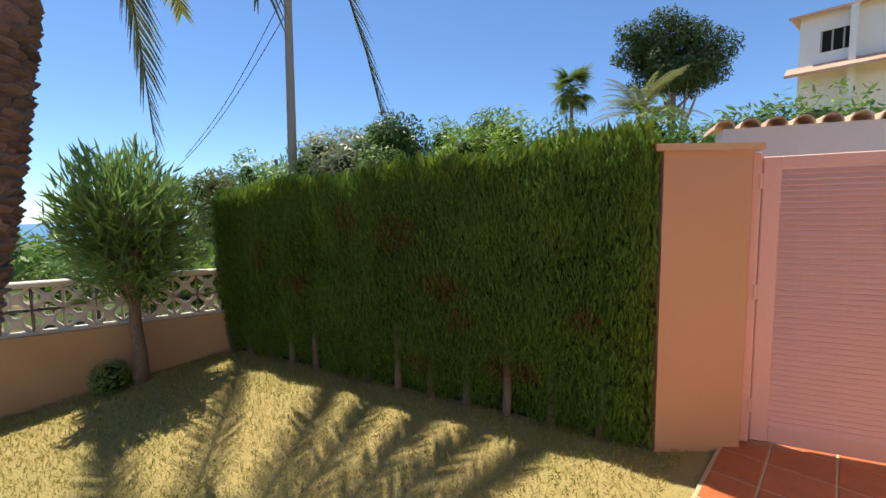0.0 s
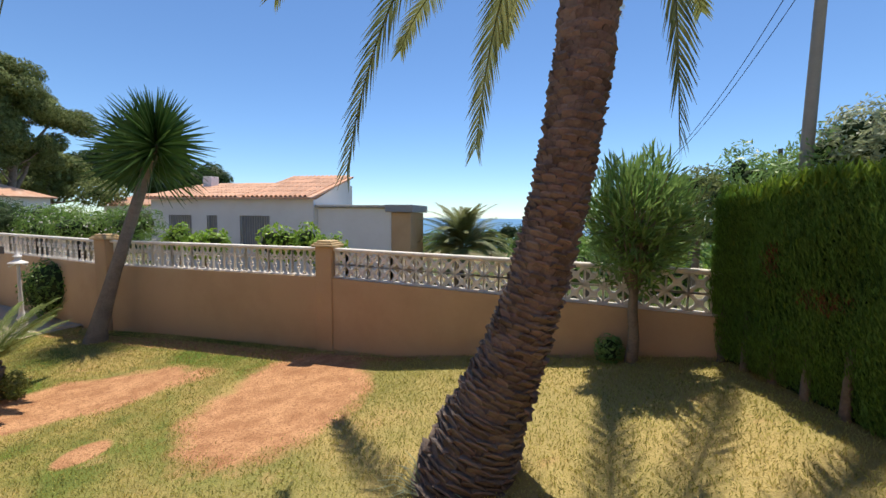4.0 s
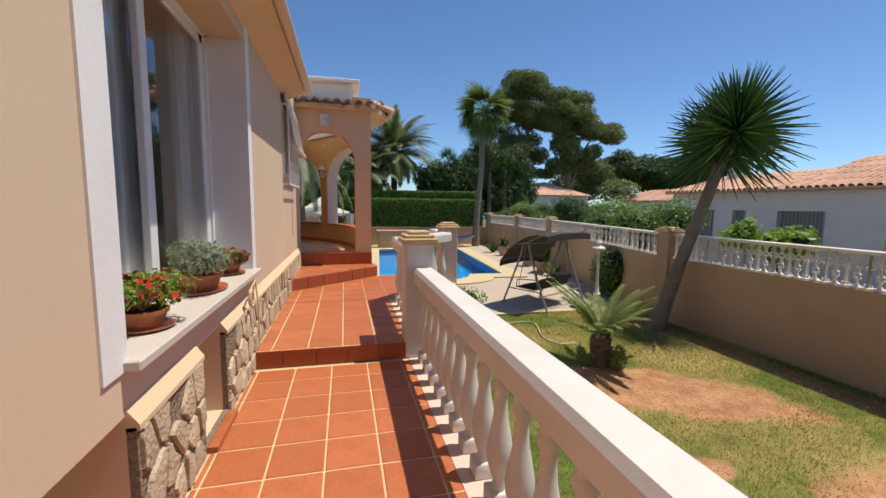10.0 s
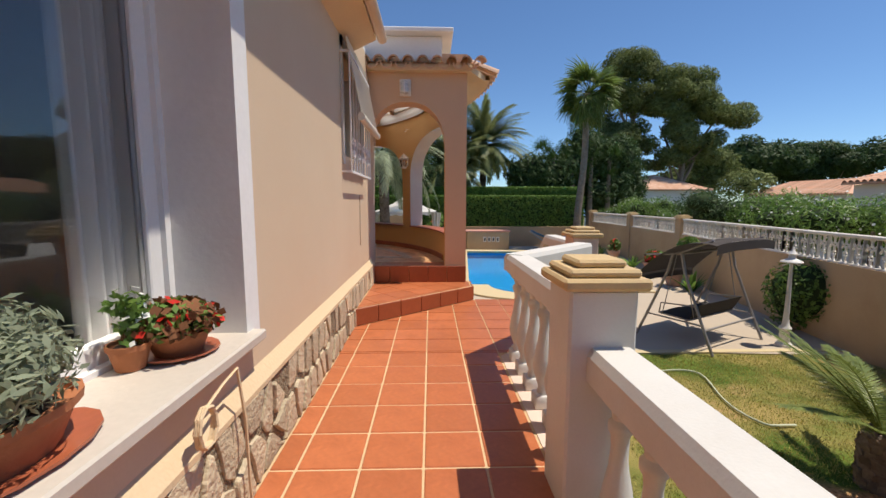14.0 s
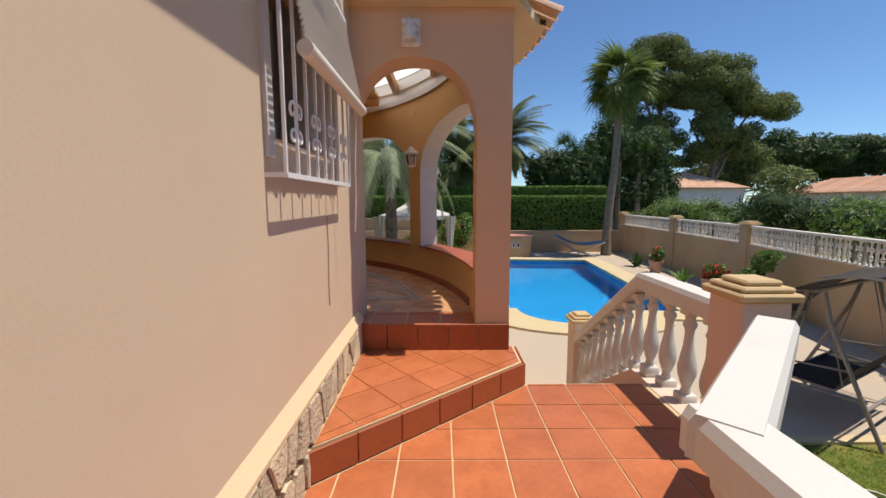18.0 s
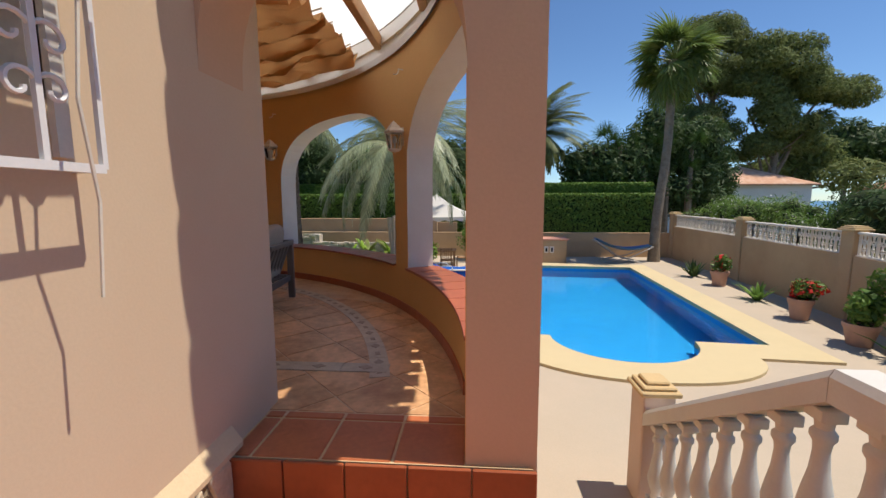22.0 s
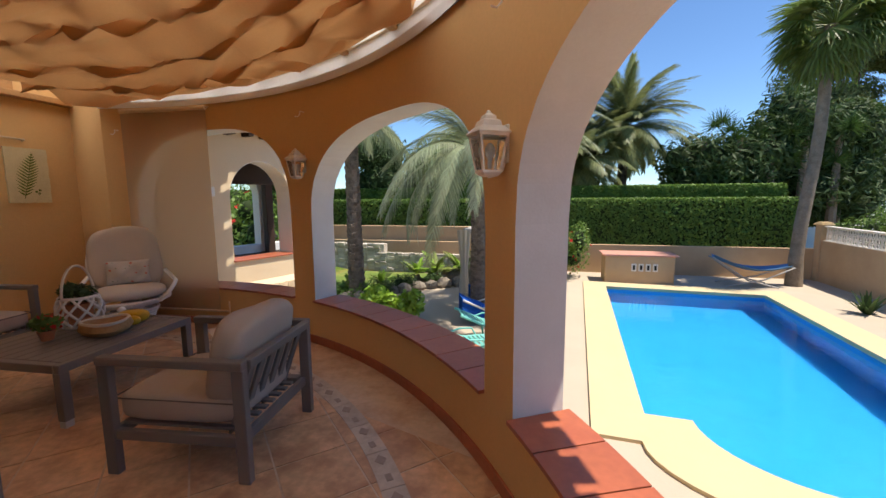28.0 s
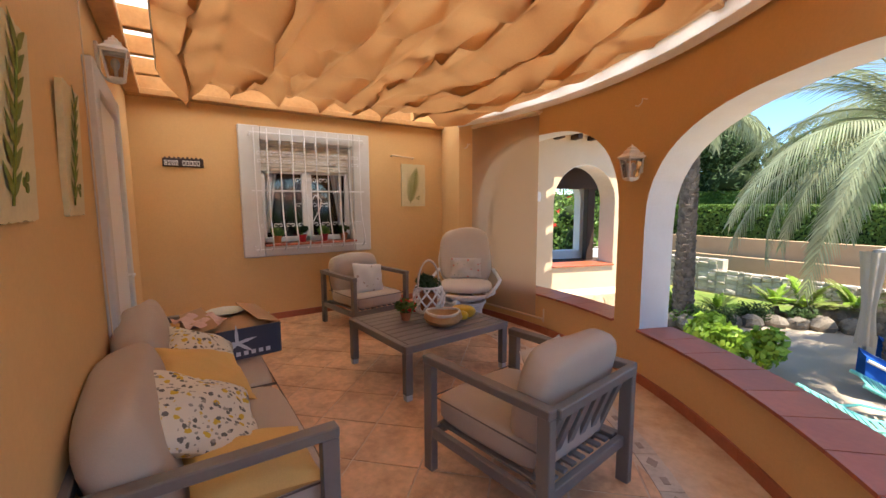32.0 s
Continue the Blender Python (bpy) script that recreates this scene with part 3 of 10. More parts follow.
wnz = wt.nodes.new("ShaderNodeTexNoise")
wnz.inputs["Scale"].default_value, wnz.inputs["Detail"].default_value = 5.0, 4
wtc = wt.nodes.new("ShaderNodeTexCoord")
wbp = wt.nodes.new("ShaderNodeBump")
wbp.inputs["Strength"].default_value, wbp.inputs["Distance"].default_value = 0.25, 0.02
wt.links.new(wtc.outputs["Object"], wnz.inputs["Vector"])
wt.links.new(wnz.outputs["Fac"], wbp.inputs["Height"])
wt.links.new(wbp.outputs[0], wb.inputs["Normal"])
pwm = M().add([(*p, DECK - 0.11) for p in ring["in"]], [tuple(range(n))])
ob = struct("water_pool", pwm, WATER, "clear blue pool water", fix=False)
ob.visible_shadow = False

# ---- garden wall with pierced blocks ----
BLOCKW = mat("pierced_block", (0.80, 0.75, 0.67), 0.85, 0.08, 3, 50, 0.3, tint=(0.55, 0.48, 0.38), tscale=2.0, tmix=0.5, rand=0.08)
FB, FT = 0.44, 0.93


def block_star():
    """A square pierced block: a frame, four inward arcs that leave a curved cross, and a centre boss."""
    w, m = 0.245, M()
    for a, b in (((0, 0), (w, 0)), ((w, 0), (w, w)), ((w, w), (0, w)), ((0, w), (0, 0))):
        m.box(min(a[0], b[0]) - 0.011, max(a[0], b[0]) + 0.011, -0.035, 0.035, min(a[1], b[1]) - 0.011, max(a[1], b[1]) + 0.011)
    c = w / 2
    for k in range(4):
        u, v = ((1, 0), (0, 1), (-1, 0), (0, -1))[k]
        for q in (0.036, -0.036):
            pts = []
            for i in range(9):
                t = lerp(-0.94, 0.94, i / 8)
                dd = c * (0.26 + 0.74 * t * t)
                pts.append((c + u * dd - v * t * c, q * 0.5, c + v * dd + u * t * c))
            m.tube(pts, 0.019, 6)
    m.lathe([(0.002, -0.04), (0.036, -0.034), (0.036, 0.034), (0.002, 0.04)], 8, m=pose(c, 0, c, 90, 0, 0))
    return m.mesh("block", BLOCKW)


def block_scroll():
    w, h, m = 0.27, FT - FB, M()
    for z in (0, h):
        m.box(-0.012, w + 0.012, -0.035, 0.035, z - 0.012, z + 0.012)
    for x in (0, w):
        m.box(x - 0.01, x + 0.01, -0.03, 0.03, 0, h)
    for k in range(3):
        zc = h * (k + 0.5) / 3
        for s in (-1, 1):
            pts = [(w / 2 + s * (0.055 + 0.055 * math.cos(a)), 0, zc + 0.07 * math.sin(a) * (1 if k % 2 else -1)) for a in [math.pi * (0.1 + 1.3 * i / 7) for i in range(8)]]
            m.tube(pts, 0.019, 5)
    return m.mesh("block", BLOCKW)


STAR, SCROLL = block_star(), block_scroll()


def pillar_cap(m, cx, cy, hw, z):
    """A stepped, slightly domed square cap."""
    for e, z0, z1 in ((hw, z, z + 0.05), (hw - 0.03, z + 0.05, z + 0.085), (hw - 0.075, z + 0.085, z + 0.12)):
        m.bbox(cx - e, cx + e, cy - e, cy + e, z0, z1, 0.012)


def worn_cap(m, cx, cy, hw, z):
    """An old cap: a flat slab, rounded weathered mouldings and a hollow sweep up to a low dome."""
    R = random.Random(8)
    prof = [(hw, 0), (hw + 0.004, 0.012), (hw + 0.002, 0.034), (hw - 0.006, 0.046), (hw - 0.022, 0.05), (hw - 0.034, 0.056), (hw - 0.037, 0.068), (hw - 0.043, 0.08), (hw - 0.058, 0.086), (hw - 0.07, 0.092),
            (hw - 0.074, 0.104), (hw - 0.082, 0.114), (hw - 0.1, 0.121), (hw - 0.14, 0.127), (0.0, 0.131)]
    n, rows = 9, []
    for e, h in prof:
        row = []
        for sx, sy, tx, ty in ((-1, -1, 1, 0), (1, -1, 0, 1), (1, 1, -1, 0), (-1, 1, 0, -1)):
            for i in range(n):
                u = 2 * i / n
                x, y = (sx + tx * u) * e, (sy + ty * u) * e
                k = 1 - 0.05 * (abs(x * y) / max(e * e, 1e-6)) ** 6
                row.append((cx + x * k + R.uniform(-0.0015, 0.0015), cy + y * k + R.uniform(-0.0015, 0.0015), z + h + R.uniform(-0.0012, 0.0012)))
        rows.append(row + row[:1])
    m.grid(rows)
    m.box(cx - hw + 0.01, cx + hw - 0.01, cy - hw + 0.01, cy + hw - 0.01, z - 0.002, z + 0.03)


for i, ((x0, y0), (x1, y1)) in enumerate(zip(FENCE, FENCE[1:])):
    a, b = Vector((x0, y0)), Vector((x1, y1))
    d = (b - a).normalized()
    nv = Vector((-d.y, d.x)) * 0.1
    m = M()
    m.prism([tuple(a + nv), tuple(b + nv), tuple(b - nv), tuple(a - nv)], -1.7, FB - 0.012)
    wall = struct("garden_wall", m, FENCEWALL, "sand rendered low garden wall")
    rail = M()
    ang = math.degrees(math.atan2(d.y, d.x))
    rail.bbox(0.1, (b - a).length - 0.1, -0.07, 0.07, FT, FT + 0.055, 0.012)
    rail.bbox(0.1, (b - a).length - 0.1, -0.06, 0.06, FB - 0.015, FB + 0.02, 0.008)
    part("rail", rail, BLOCKW, wall, at=pose(x0, y0, 0, 0, 0, ang))
    ln = (b - a).length - 0.36
    size = 0.245 if i == 0 else 0.27
    k = int(ln / size)
    for j in range(k):
        p = a + d * (0.18 + (ln - k * size) / 2 + j * size)
        if i == 0:
            for row in range(2):
                part("block", STAR, None, wall, at=pose(p.x, p.y, FB + row * size, 0, 0, ang))
        else:
            part("block", SCROLL, None, wall, at=pose(p.x, p.y, FB, 0, 0, ang))
    pm = M()
    pm.bbox(x1 - 0.17, x1 + 0.17, y1 - 0.17, y1 + 0.17, -1.7, 1.0, 0.015)
    pillar = part("pillar", pm, FENCEWALL, wall)
    cm = M()
    pillar_cap(cm, x1, y1, 0.225, 1.0)
    part("cap", cm, CAP, pillar)
sw = M().box(-9.4, 16, -29.9, -29.7, -1.2, 0.1)
sw.box(1.0, 16, -31.0, -30.7, -1.2, 0.55)
struct("wall_south", sw, FENCEWALL, "sand rendered low wall behind the pool")

# ---- plants ----
def leafmat(name, base, tint, rough=0.5, trans=0.38, island=0.3, rand=0.15):
    return mat(name, base, rough, 0.18, 2.0, 30, 0.0, tint=tint, tscale=1.5, tmix=0.5, spec=0.3, island=island, rand=rand, trans=trans)


PALMG = leafmat("palm_leaf", (0.196, 0.23, 0.0935), (0.289, 0.264, 0.102), 0.45)
PALMS = leafmat("palm_leaf_silver", (0.33, 0.38, 0.23), (0.42, 0.42, 0.27), 0.4)
FANG = leafmat("fan_leaf", (0.144, 0.208, 0.048), (0.224, 0.24, 0.096), 0.45)
YUCG = leafmat("yucca_leaf", (0.06, 0.12, 0.025), (0.12, 0.19, 0.045), 0.4, 0.25)
CYCG = leafmat("cycad_leaf", (0.208, 0.247, 0.065), (0.117, 0.169, 0.039), 0.4, 0.25)
OLEG = leafmat("oleander_leaf", (0.21, 0.34, 0.095), (0.224, 0.336, 0.112), 0.4)
PINEG = leafmat("pine_needles", (0.16, 0.20, 0.065), (0.25, 0.26, 0.10), 0.8, 0.3, 0.4)
DARKG = leafmat("dark_leaf", (0.05, 0.09, 0.028), (0.1, 0.16, 0.04), 0.6, 0.3)
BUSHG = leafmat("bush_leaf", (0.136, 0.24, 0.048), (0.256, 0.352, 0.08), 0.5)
BRIGHT = leafmat("bright_leaf", (0.27, 0.42, 0.05), (0.17, 0.30, 0.05), 0.45)
HEDGEG = leafmat("hedge_needles", (0.15, 0.28, 0.05), (0.21, 0.35, 0.07), 0.75, 0.35, 0.45)
HEDGET = leafmat("hedge_tips", (0.204, 0.312, 0.036), (0.144, 0.24, 0.03), 0.75, 0.3, 0.35)
HEDGEB = leafmat("hedge_dead", (0.225, 0.0975, 0.045), (0.15, 0.075, 0.0375), 0.9, 0.1, 0.3)
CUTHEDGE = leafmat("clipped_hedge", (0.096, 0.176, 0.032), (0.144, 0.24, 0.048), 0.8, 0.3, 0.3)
BARK = mat("palm_bark", (0.18, 0.138, 0.112), 0.95, 0.3, 4, 40, 0.6, tint=(0.31, 0.25, 0.2), tscale=6, tmix=0.6, island=0.35, dist=0.02)
BARK2 = mat("grey_bark", (0.26, 0.21, 0.155), 0.95, 0.25, 5, 40, 0.7, tint=(0.13, 0.095, 0.065), tscale=4, tmix=0.6, dist=0.02)
# Dark solids inside leaf masses stand in for the shade between leaves.
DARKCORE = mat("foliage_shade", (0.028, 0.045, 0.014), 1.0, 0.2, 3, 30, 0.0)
RED = leafmat("red_petal", (0.62, 0.03, 0.02), (0.5, 0.05, 0.03), 0.5, 0.2)
ORANGE = leafmat("orange_petal", (0.75, 0.16, 0.01), (0.7, 0.3, 0.03), 0.5, 0.2)
WHITEP = leafmat("white_petal", (0.75, 0.75, 0.7), (0.7, 0.68, 0.6), 0.5, 0.2)
POT = mat("clay_pot", (0.44, 0.17, 0.075), 0.8, 0.12, 5, 50, 0.3, tint=(0.34, 0.13, 0.06), tscale=4, tmix=0.5)


def blade(m, p, d, length, width, n, droop=0.0, seg=2):
    """A tapering leaf from p along d; n is its face's direction; droop bends it down."""
    s = d.cross(n)
    s = s.normalized() if s.length > 1e-6 else Vector((1, 0, 0))
    vs = []
    for i in range(seg + 1):
        t = i / seg
        q = p + d * (length * t) + Vector((0, 0, -droop * length * t * t))
        w = width * (1 - 0.9 * t ** 1.5) * (0.6 + 1.2 * t if t < 0.33 else 1)
        vs += [q - s * w / 2, q + s * w / 2]
    m.add(vs, [(2 * i, 2 * i + 1, 2 * i + 3, 2 * i + 2) for i in range(seg)])


def frond_mesh(name, length, droop, leaf, nleaf, material, seed, wid=0.035, hang=0.45, rise=0.0, stem=0.022, fold=0.5):
    """A feather palm frond along +x that arches down, with leaflets on both sides."""
    r = random.Random(seed)
    m = M()

    def at(t):
        return Vector((length * (t - 0.18 * droop * t ** 3), 0, length * (rise * t - droop * t ** 2.2)))
    m.tube([at(i / 10) for i in range(11)], [stem * (1 - 0.8 * i / 10) for i in range(11)], 5)
    for i in range(nleaf):
        t = 0.14 + 0.86 * (i + 0.5) / nleaf
        p = at(t)
        d = (at(min(1, t + 0.02)) - at(t - 0.02)).normalized()
        side = Vector((0, 1, 0))
        upv = d.cross(side) * -1
        for s in (-1, 1):
            ln = leaf * (0.35 + 0.65 * math.sin(math.pi * min(1, 0.12 + t * 0.86))) * r.uniform(0.85, 1.1)
            v = (side * s * (1 - 0.45 * t) + d * (0.55 + 0.6 * t) + upv * (fold * (1 - t) * 0.5) + Vector((0, 0, r.uniform(-0.12, 0.08)))).normalized()
            blade(m, p, v, ln, wid, upv, hang * r.uniform(0.7, 1.3), 2)
    return m.mesh(name, material, fix=False)


def palm_trunk(pts, radii, rows, around, seed, size=1.0, core=BARK):
    """A trunk core with overlapping leaf-base scales."""
    r = random.Random(seed)
    m = M()
    m.tube(pts, [q * 0.93 for q in radii], 16)
    P = [Vector(p) for p in pts]
    L = [0]
    for a, b in zip(P, P[1:]):
        L.append(L[-1] + (b - a).length)
    for i in range(rows):
        s = L[-1] * (i + 0.3) / rows
        k = max(j for j in range(len(P) - 1) if L[j] <= s)
        f = (s - L[k]) / (L[k + 1] - L[k])
        c, ax = P[k].lerp(P[k + 1], f), (P[k + 1] - P[k]).normalized()
        rad = lerp(radii[k], radii[k + 1], f)
        u = ax.cross(Vector((0, 1, 0))).normalized()
        v = ax.cross(u)
        h = L[-1] / rows
        for j in range(around):
            a = 2 * math.pi * (j + (i % 2) / 2 + r.uniform(-0.12, 0.12)) / around
            o = u * math.cos(a) + v * math.sin(a)
            tn = ax.cross(o)
            w = math.pi * rad / around * 1.08 * size
            base = c + o * rad * 0.90 + ax * r.uniform(-0.4, 0.4) * h
            out = r.uniform(0.014, 0.048) * (rad / 0.22)
            vs = [base - tn * w - ax * h * 0.62, base + tn * w - ax * h * 0.62, base + tn * w * 0.95 + ax * h * 0.35 + o * out, base - tn * w * 0.95 + ax * h * 0.35 + o * out,
                  base - tn * w * 0.4 + ax * h * 0.62 + o * out * 0.9, base + tn * w * 0.4 + ax * h * 0.62 + o * out * 0.9,
                  base - tn * w * 0.9 + ax * h * 0.45, base + tn * w * 0.9 + ax * h * 0.45]
            m.add(vs, [(0, 1, 2, 3), (3, 2, 5, 4), (4, 5, 7, 6), (0, 3, 6), (3, 4, 6), (1, 7, 2), (2, 7, 5)])
    return m


def crown(parent, meshes, n, seed, tilt=(-60, 60), name="frond", at=(0, 0, 0), scale=(0.9, 1.1), spin=0.0):
    r = random.Random(seed)
    for i in range(n):
        el = lerp(tilt[0], tilt[1], ((i * 0.7549 + r.uniform(0, 0.1)) % 1))
        az = spin + i * 137.5 + r.uniform(-10, 10)
        k = r.uniform(*scale)
        part(name, meshes[i % len(meshes)], None, parent, at=pose(*at, 0, 0, az) @ pose(0, 0, 0, r.uniform(-15, 15), -el, 0) @ Matrix.Diagonal((k, k, k, 1)))


# the leaning date palm on the lawn
TRUNK = [(-2.98, -1.76, -0.65), (-3.0, -1.70, -0.35), (-3.04, -1.55, 0.1), (-3.08, -1.39, 0.5), (-3.12, -1.24, 1.0), (-3.15, -1.10, 1.6), (-3.17, -1.00, 2.2), (-3.22, -0.93, 2.8), (-3.28, -0.88, 3.4), (-3.34, -0.84, 3.9), (-3.38, -0.82, 4.3)]
RAD = [0.40, 0.37, 0.30, 0.25, 0.225, 0.215, 0.21, 0.21, 0.21, 0.23, 0.2]
dp = thing("date_palm", "leaning date palm with dark scaly trunk on the lawn", "palm tree")
part("trunk", palm_trunk(TRUNK, RAD, 100, 13, 3), BARK, dp)
FR = [frond_mesh("frond_a", 3.0, 0.42, 0.42, 75, PALMG, 1, 0.026, 0.5, 0.1), frond_mesh("frond_b", 2.8, 0.55, 0.4, 70, PALMG, 2, 0.026, 0.6, 0.2), frond_mesh("frond_c", 3.2, 0.3, 0.42, 75, PALMG, 3, 0.026, 0.4, 0.0)]


def hanging_frond(tip, top, parent, seed, leaf=0.36, bow=0.5, material=None, wid=0.024):
    """A frond that arches from the crown and hangs down to its tip."""
    a, b = Vector(top), Vector(tip)
    r = random.Random(seed)
    c1 = a + Vector(((b.x - a.x) * 0.75, (b.y - a.y) * 0.75, bow))
    m = M()

    def at(t):
        return a * (1 - t) ** 2 + c1 * 2 * t * (1 - t) + b * t * t
    m.tube([at(i / 12) for i in range(13)], [0.022 * (1 - 0.8 * i / 12) for i in range(13)], 5)
    nl = 78
    for i in range(nl):
        t = 0.2 + 0.8 * (i + 0.5) / nl
        p, d = at(t), (at(min(1, t + 0.02)) - at(t - 0.02)).normalized()
        side = d.cross(Vector((0, 0, 1)))
        side = side.normalized() if side.length > 0.1 else Vector((1, 0, 0))
        upv = side.cross(d)
        for s in (-1, 1):
            v = (side * s * (0.95 - 0.45 * t) + d * 0.8 + upv * 0.25 + Vector((r.uniform(-.1, .1), r.uniform(-.1, .1), -0.25))).normalized()
            blade(m, p, v, leaf * (0.4 + 0.6 * math.sin(math.pi * (0.15 + 0.75 * t))) * r.uniform(0.8, 1.1), wid, upv, 0.25, 2)
    part("frond", m, material or PALMG, parent, fix=False)


top = (-3.38, -0.82, 4.25)
for i, (tip, bow) in enumerate([((-3.9, -3.24, 2.06), 0.75), ((-4.9, -2.03, 2.42), 0.75), ((-3.83, -0.09, 2.3), 0.9), ((-2.3, 1.04, 2.38), 0.75), ((-1.1, -3.3, 2.4), 0.8), ((-1.6, -0.1, 2.6), 0.9)]):
    hanging_frond(tip, top, dp, 20 + i, 0.4, bow, None, 0.03)
for i, tip in enumerate([(-6.5, -1.92, 4.3), (-6.35, -0.38, 4.4), (-6.6, 0.85, 4.5), (-5.3, 1.33, 4.65), (-4.75, 1.5, 4.65), (-4.1, 1.65, 4.6), (-5.95, -3.4, 4.1), (-3.95, -4.1, 4.0), (-3.6, 1.75, 4.55), (-3.1, 1.7, 4.5)]):
    hanging_frond(tip, top, dp, 60 + i, 0.36, 0.65, None, 0.028)
crown(dp, FR, 4, 4, (62, 80), at=top, scale=(0.8, 0.95))
sk = M()
for i in range(34):
    a = rng.uniform(0, 6.28)
    blade(sk, Vector((-2.72 + 0.1 * math.cos(a), -1.95 + 0.1 * math.sin(a), -0.47)), Vector((math.cos(a) * 0.7, math.sin(a) * 0.7, 0.7)).normalized(), rng.uniform(0.25, 0.5), 0.018, Vector((0, 0, 1)), 0.5)
part("basal_shoot", sk, PALMS, dp, fix=False)


# ---- leafy masses ----
# Ellipsoids within the leaf blobs, coloured as the shade inside a crown.
def blob_core(blobs, k=0.72):
    m = M()
    for b in blobs:
        prof = [(math.sin(math.pi * i / 6) * 1.0 + 0.01, -math.cos(math.pi * i / 6)) for i in range(7)]
        m.lathe(prof, 8, m=Matrix.Translation((b[0], b[1], b[2])) @ Matrix.Diagonal((b[3] * k, b[4] * k, b[5] * k, 1)))
    return m


def rand_blobs(r, c, ext, n, rad):
    return [(c[0] + r.uniform(-1, 1) * ext[0], c[1] + r.uniform(-1, 1) * ext[1], c[2] + r.uniform(-1, 1) * ext[2], *(rad * r.uniform(0.6, 1.25) for _ in range(3))) for _ in range(n)]

# ---- many small leaves at once ----
def quad_mesh(name, V, material):
    """A mesh of separate quads from an array of corners, n x 4 x 3."""
    n = len(V)
    me = bpy.data.meshes.new(name)
    me.vertices.add(4 * n)
    me.vertices.foreach_set("co", np.ascontiguousarray(V, dtype=np.float32).ravel())
    me.loops.add(4 * n)
    me.loops.foreach_set("vertex_index", np.arange(4 * n, dtype=np.int32))
    me.polygons.add(n)
    me.polygons.foreach_set("loop_start", np.arange(0, 4 * n, 4, dtype=np.int32))
    me.polygons.foreach_set("loop_total", np.full(n, 4, dtype=np.int32))
    me.materials.append(material)
    me.update(calc_edges=True)
    me.validate()
    return me


def unit(a):
    return a / np.maximum(np.linalg.norm(a, axis=-1, keepdims=True), 1e-9)


def leaves(P, along, face, length, width):
    """Diamond leaves at points P, pointing along, facing face."""
    s = unit(np.cross(along, face))
    L, W = np.asarray(length)[:, None] / 2, np.asarray(width)[:, None] / 2
    return np.stack([P - along * L, P + s * W, P + along * L, P - s * W], 1)


def cloud(blobs, n, size, aspect, g, up=0.3, shell=0.55, hang=0.0, over=1.08):
    B = np.array(blobs, float)
    area = B[:, 3] * B[:, 4] + B[:, 4] * B[:, 5] + B[:, 3] * B[:, 5]
    k = g.choice(len(B), n, p=area / area.sum())
    d = unit(g.normal(size=(n, 3)))
    q = shell + (over - shell) * g.random(n)[:, None] ** 0.5
    P = B[k, :3] + d * B[k, 3:6] * q
    face = unit(d + g.normal(size=(n, 3)) * 0.6 + [0, 0, up])
    along = unit(np.cross(face, g.normal(size=(n, 3))) + [0, 0, -hang])
    ln = size * g.uniform(0.6, 1.3, n)
    return leaves(P, along, face, ln, ln * aspect)


def shrub(name, label, cat, blobs, n, size, aspect, material, seed, core=0.7, flowers=None, group="", trunk=None, hang=0.0, shell=0.55, bark=None):
    g = np.random.default_rng(seed)
    o = thing(name, label, cat, group=group)
    part("foliage", quad_mesh("foliage", cloud(blobs, n, size, aspect, g, hang=hang, shell=shell), material), None, o)
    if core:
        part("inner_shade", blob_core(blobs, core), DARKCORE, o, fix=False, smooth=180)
    if flowers:
        fm, k, fs = flowers
        part("blossom", quad_mesh("blossom", cloud(blobs, k, fs, 0.9, g, 0.5, 1.0), fm), None, o)
    for t in trunk or ():
        part("trunk", M().tube(*t, 9), bark or BARK2, o, smooth=60)
    return o


G = np.random.default_rng(11)

# ---- the tall conifer hedge beside the gate ----
HA, HB, HH = Vector((-0.80, 2.06)), Vector((-5.40, 0.80)), 2.12
hd = (HB - HA).normalized()
hn = Vector((hd.y, -hd.x))
if hn.y > 0:
    hn = -hn
hl = (HB - HA).length
hedge = thing("conifer_hedge", "tall green conifer hedge with brown dead patches", "hedge")


def hedge_wave(s, z):
    return 0.025 * np.sin(s * 5.1 + 1.3 * np.sin(z * 1.1)) + 0.02 * np.sin(s * 11.3 + 0.7) + 0.02 * np.sin(z * 7 + s * 3)


def hedge_face(n, z0, z1, lo, hi, depth=0.0):
    s, z = G.uniform(-0.05, hl + 0.05, n), G.uniform(z0, z1, n)
    z = z * (1 - 0.12 * s / hl)
    off = hedge_wave(s, z) + G.uniform(lo, hi, n) + 0.1 * np.clip(0.35 - z, 0, 1) * -2.0
    x = HA.x + hd.x * s + hn.x * off
    y = HA.y + hd.y * s + hn.y * off
    return np.stack([x, y, z], 1), s


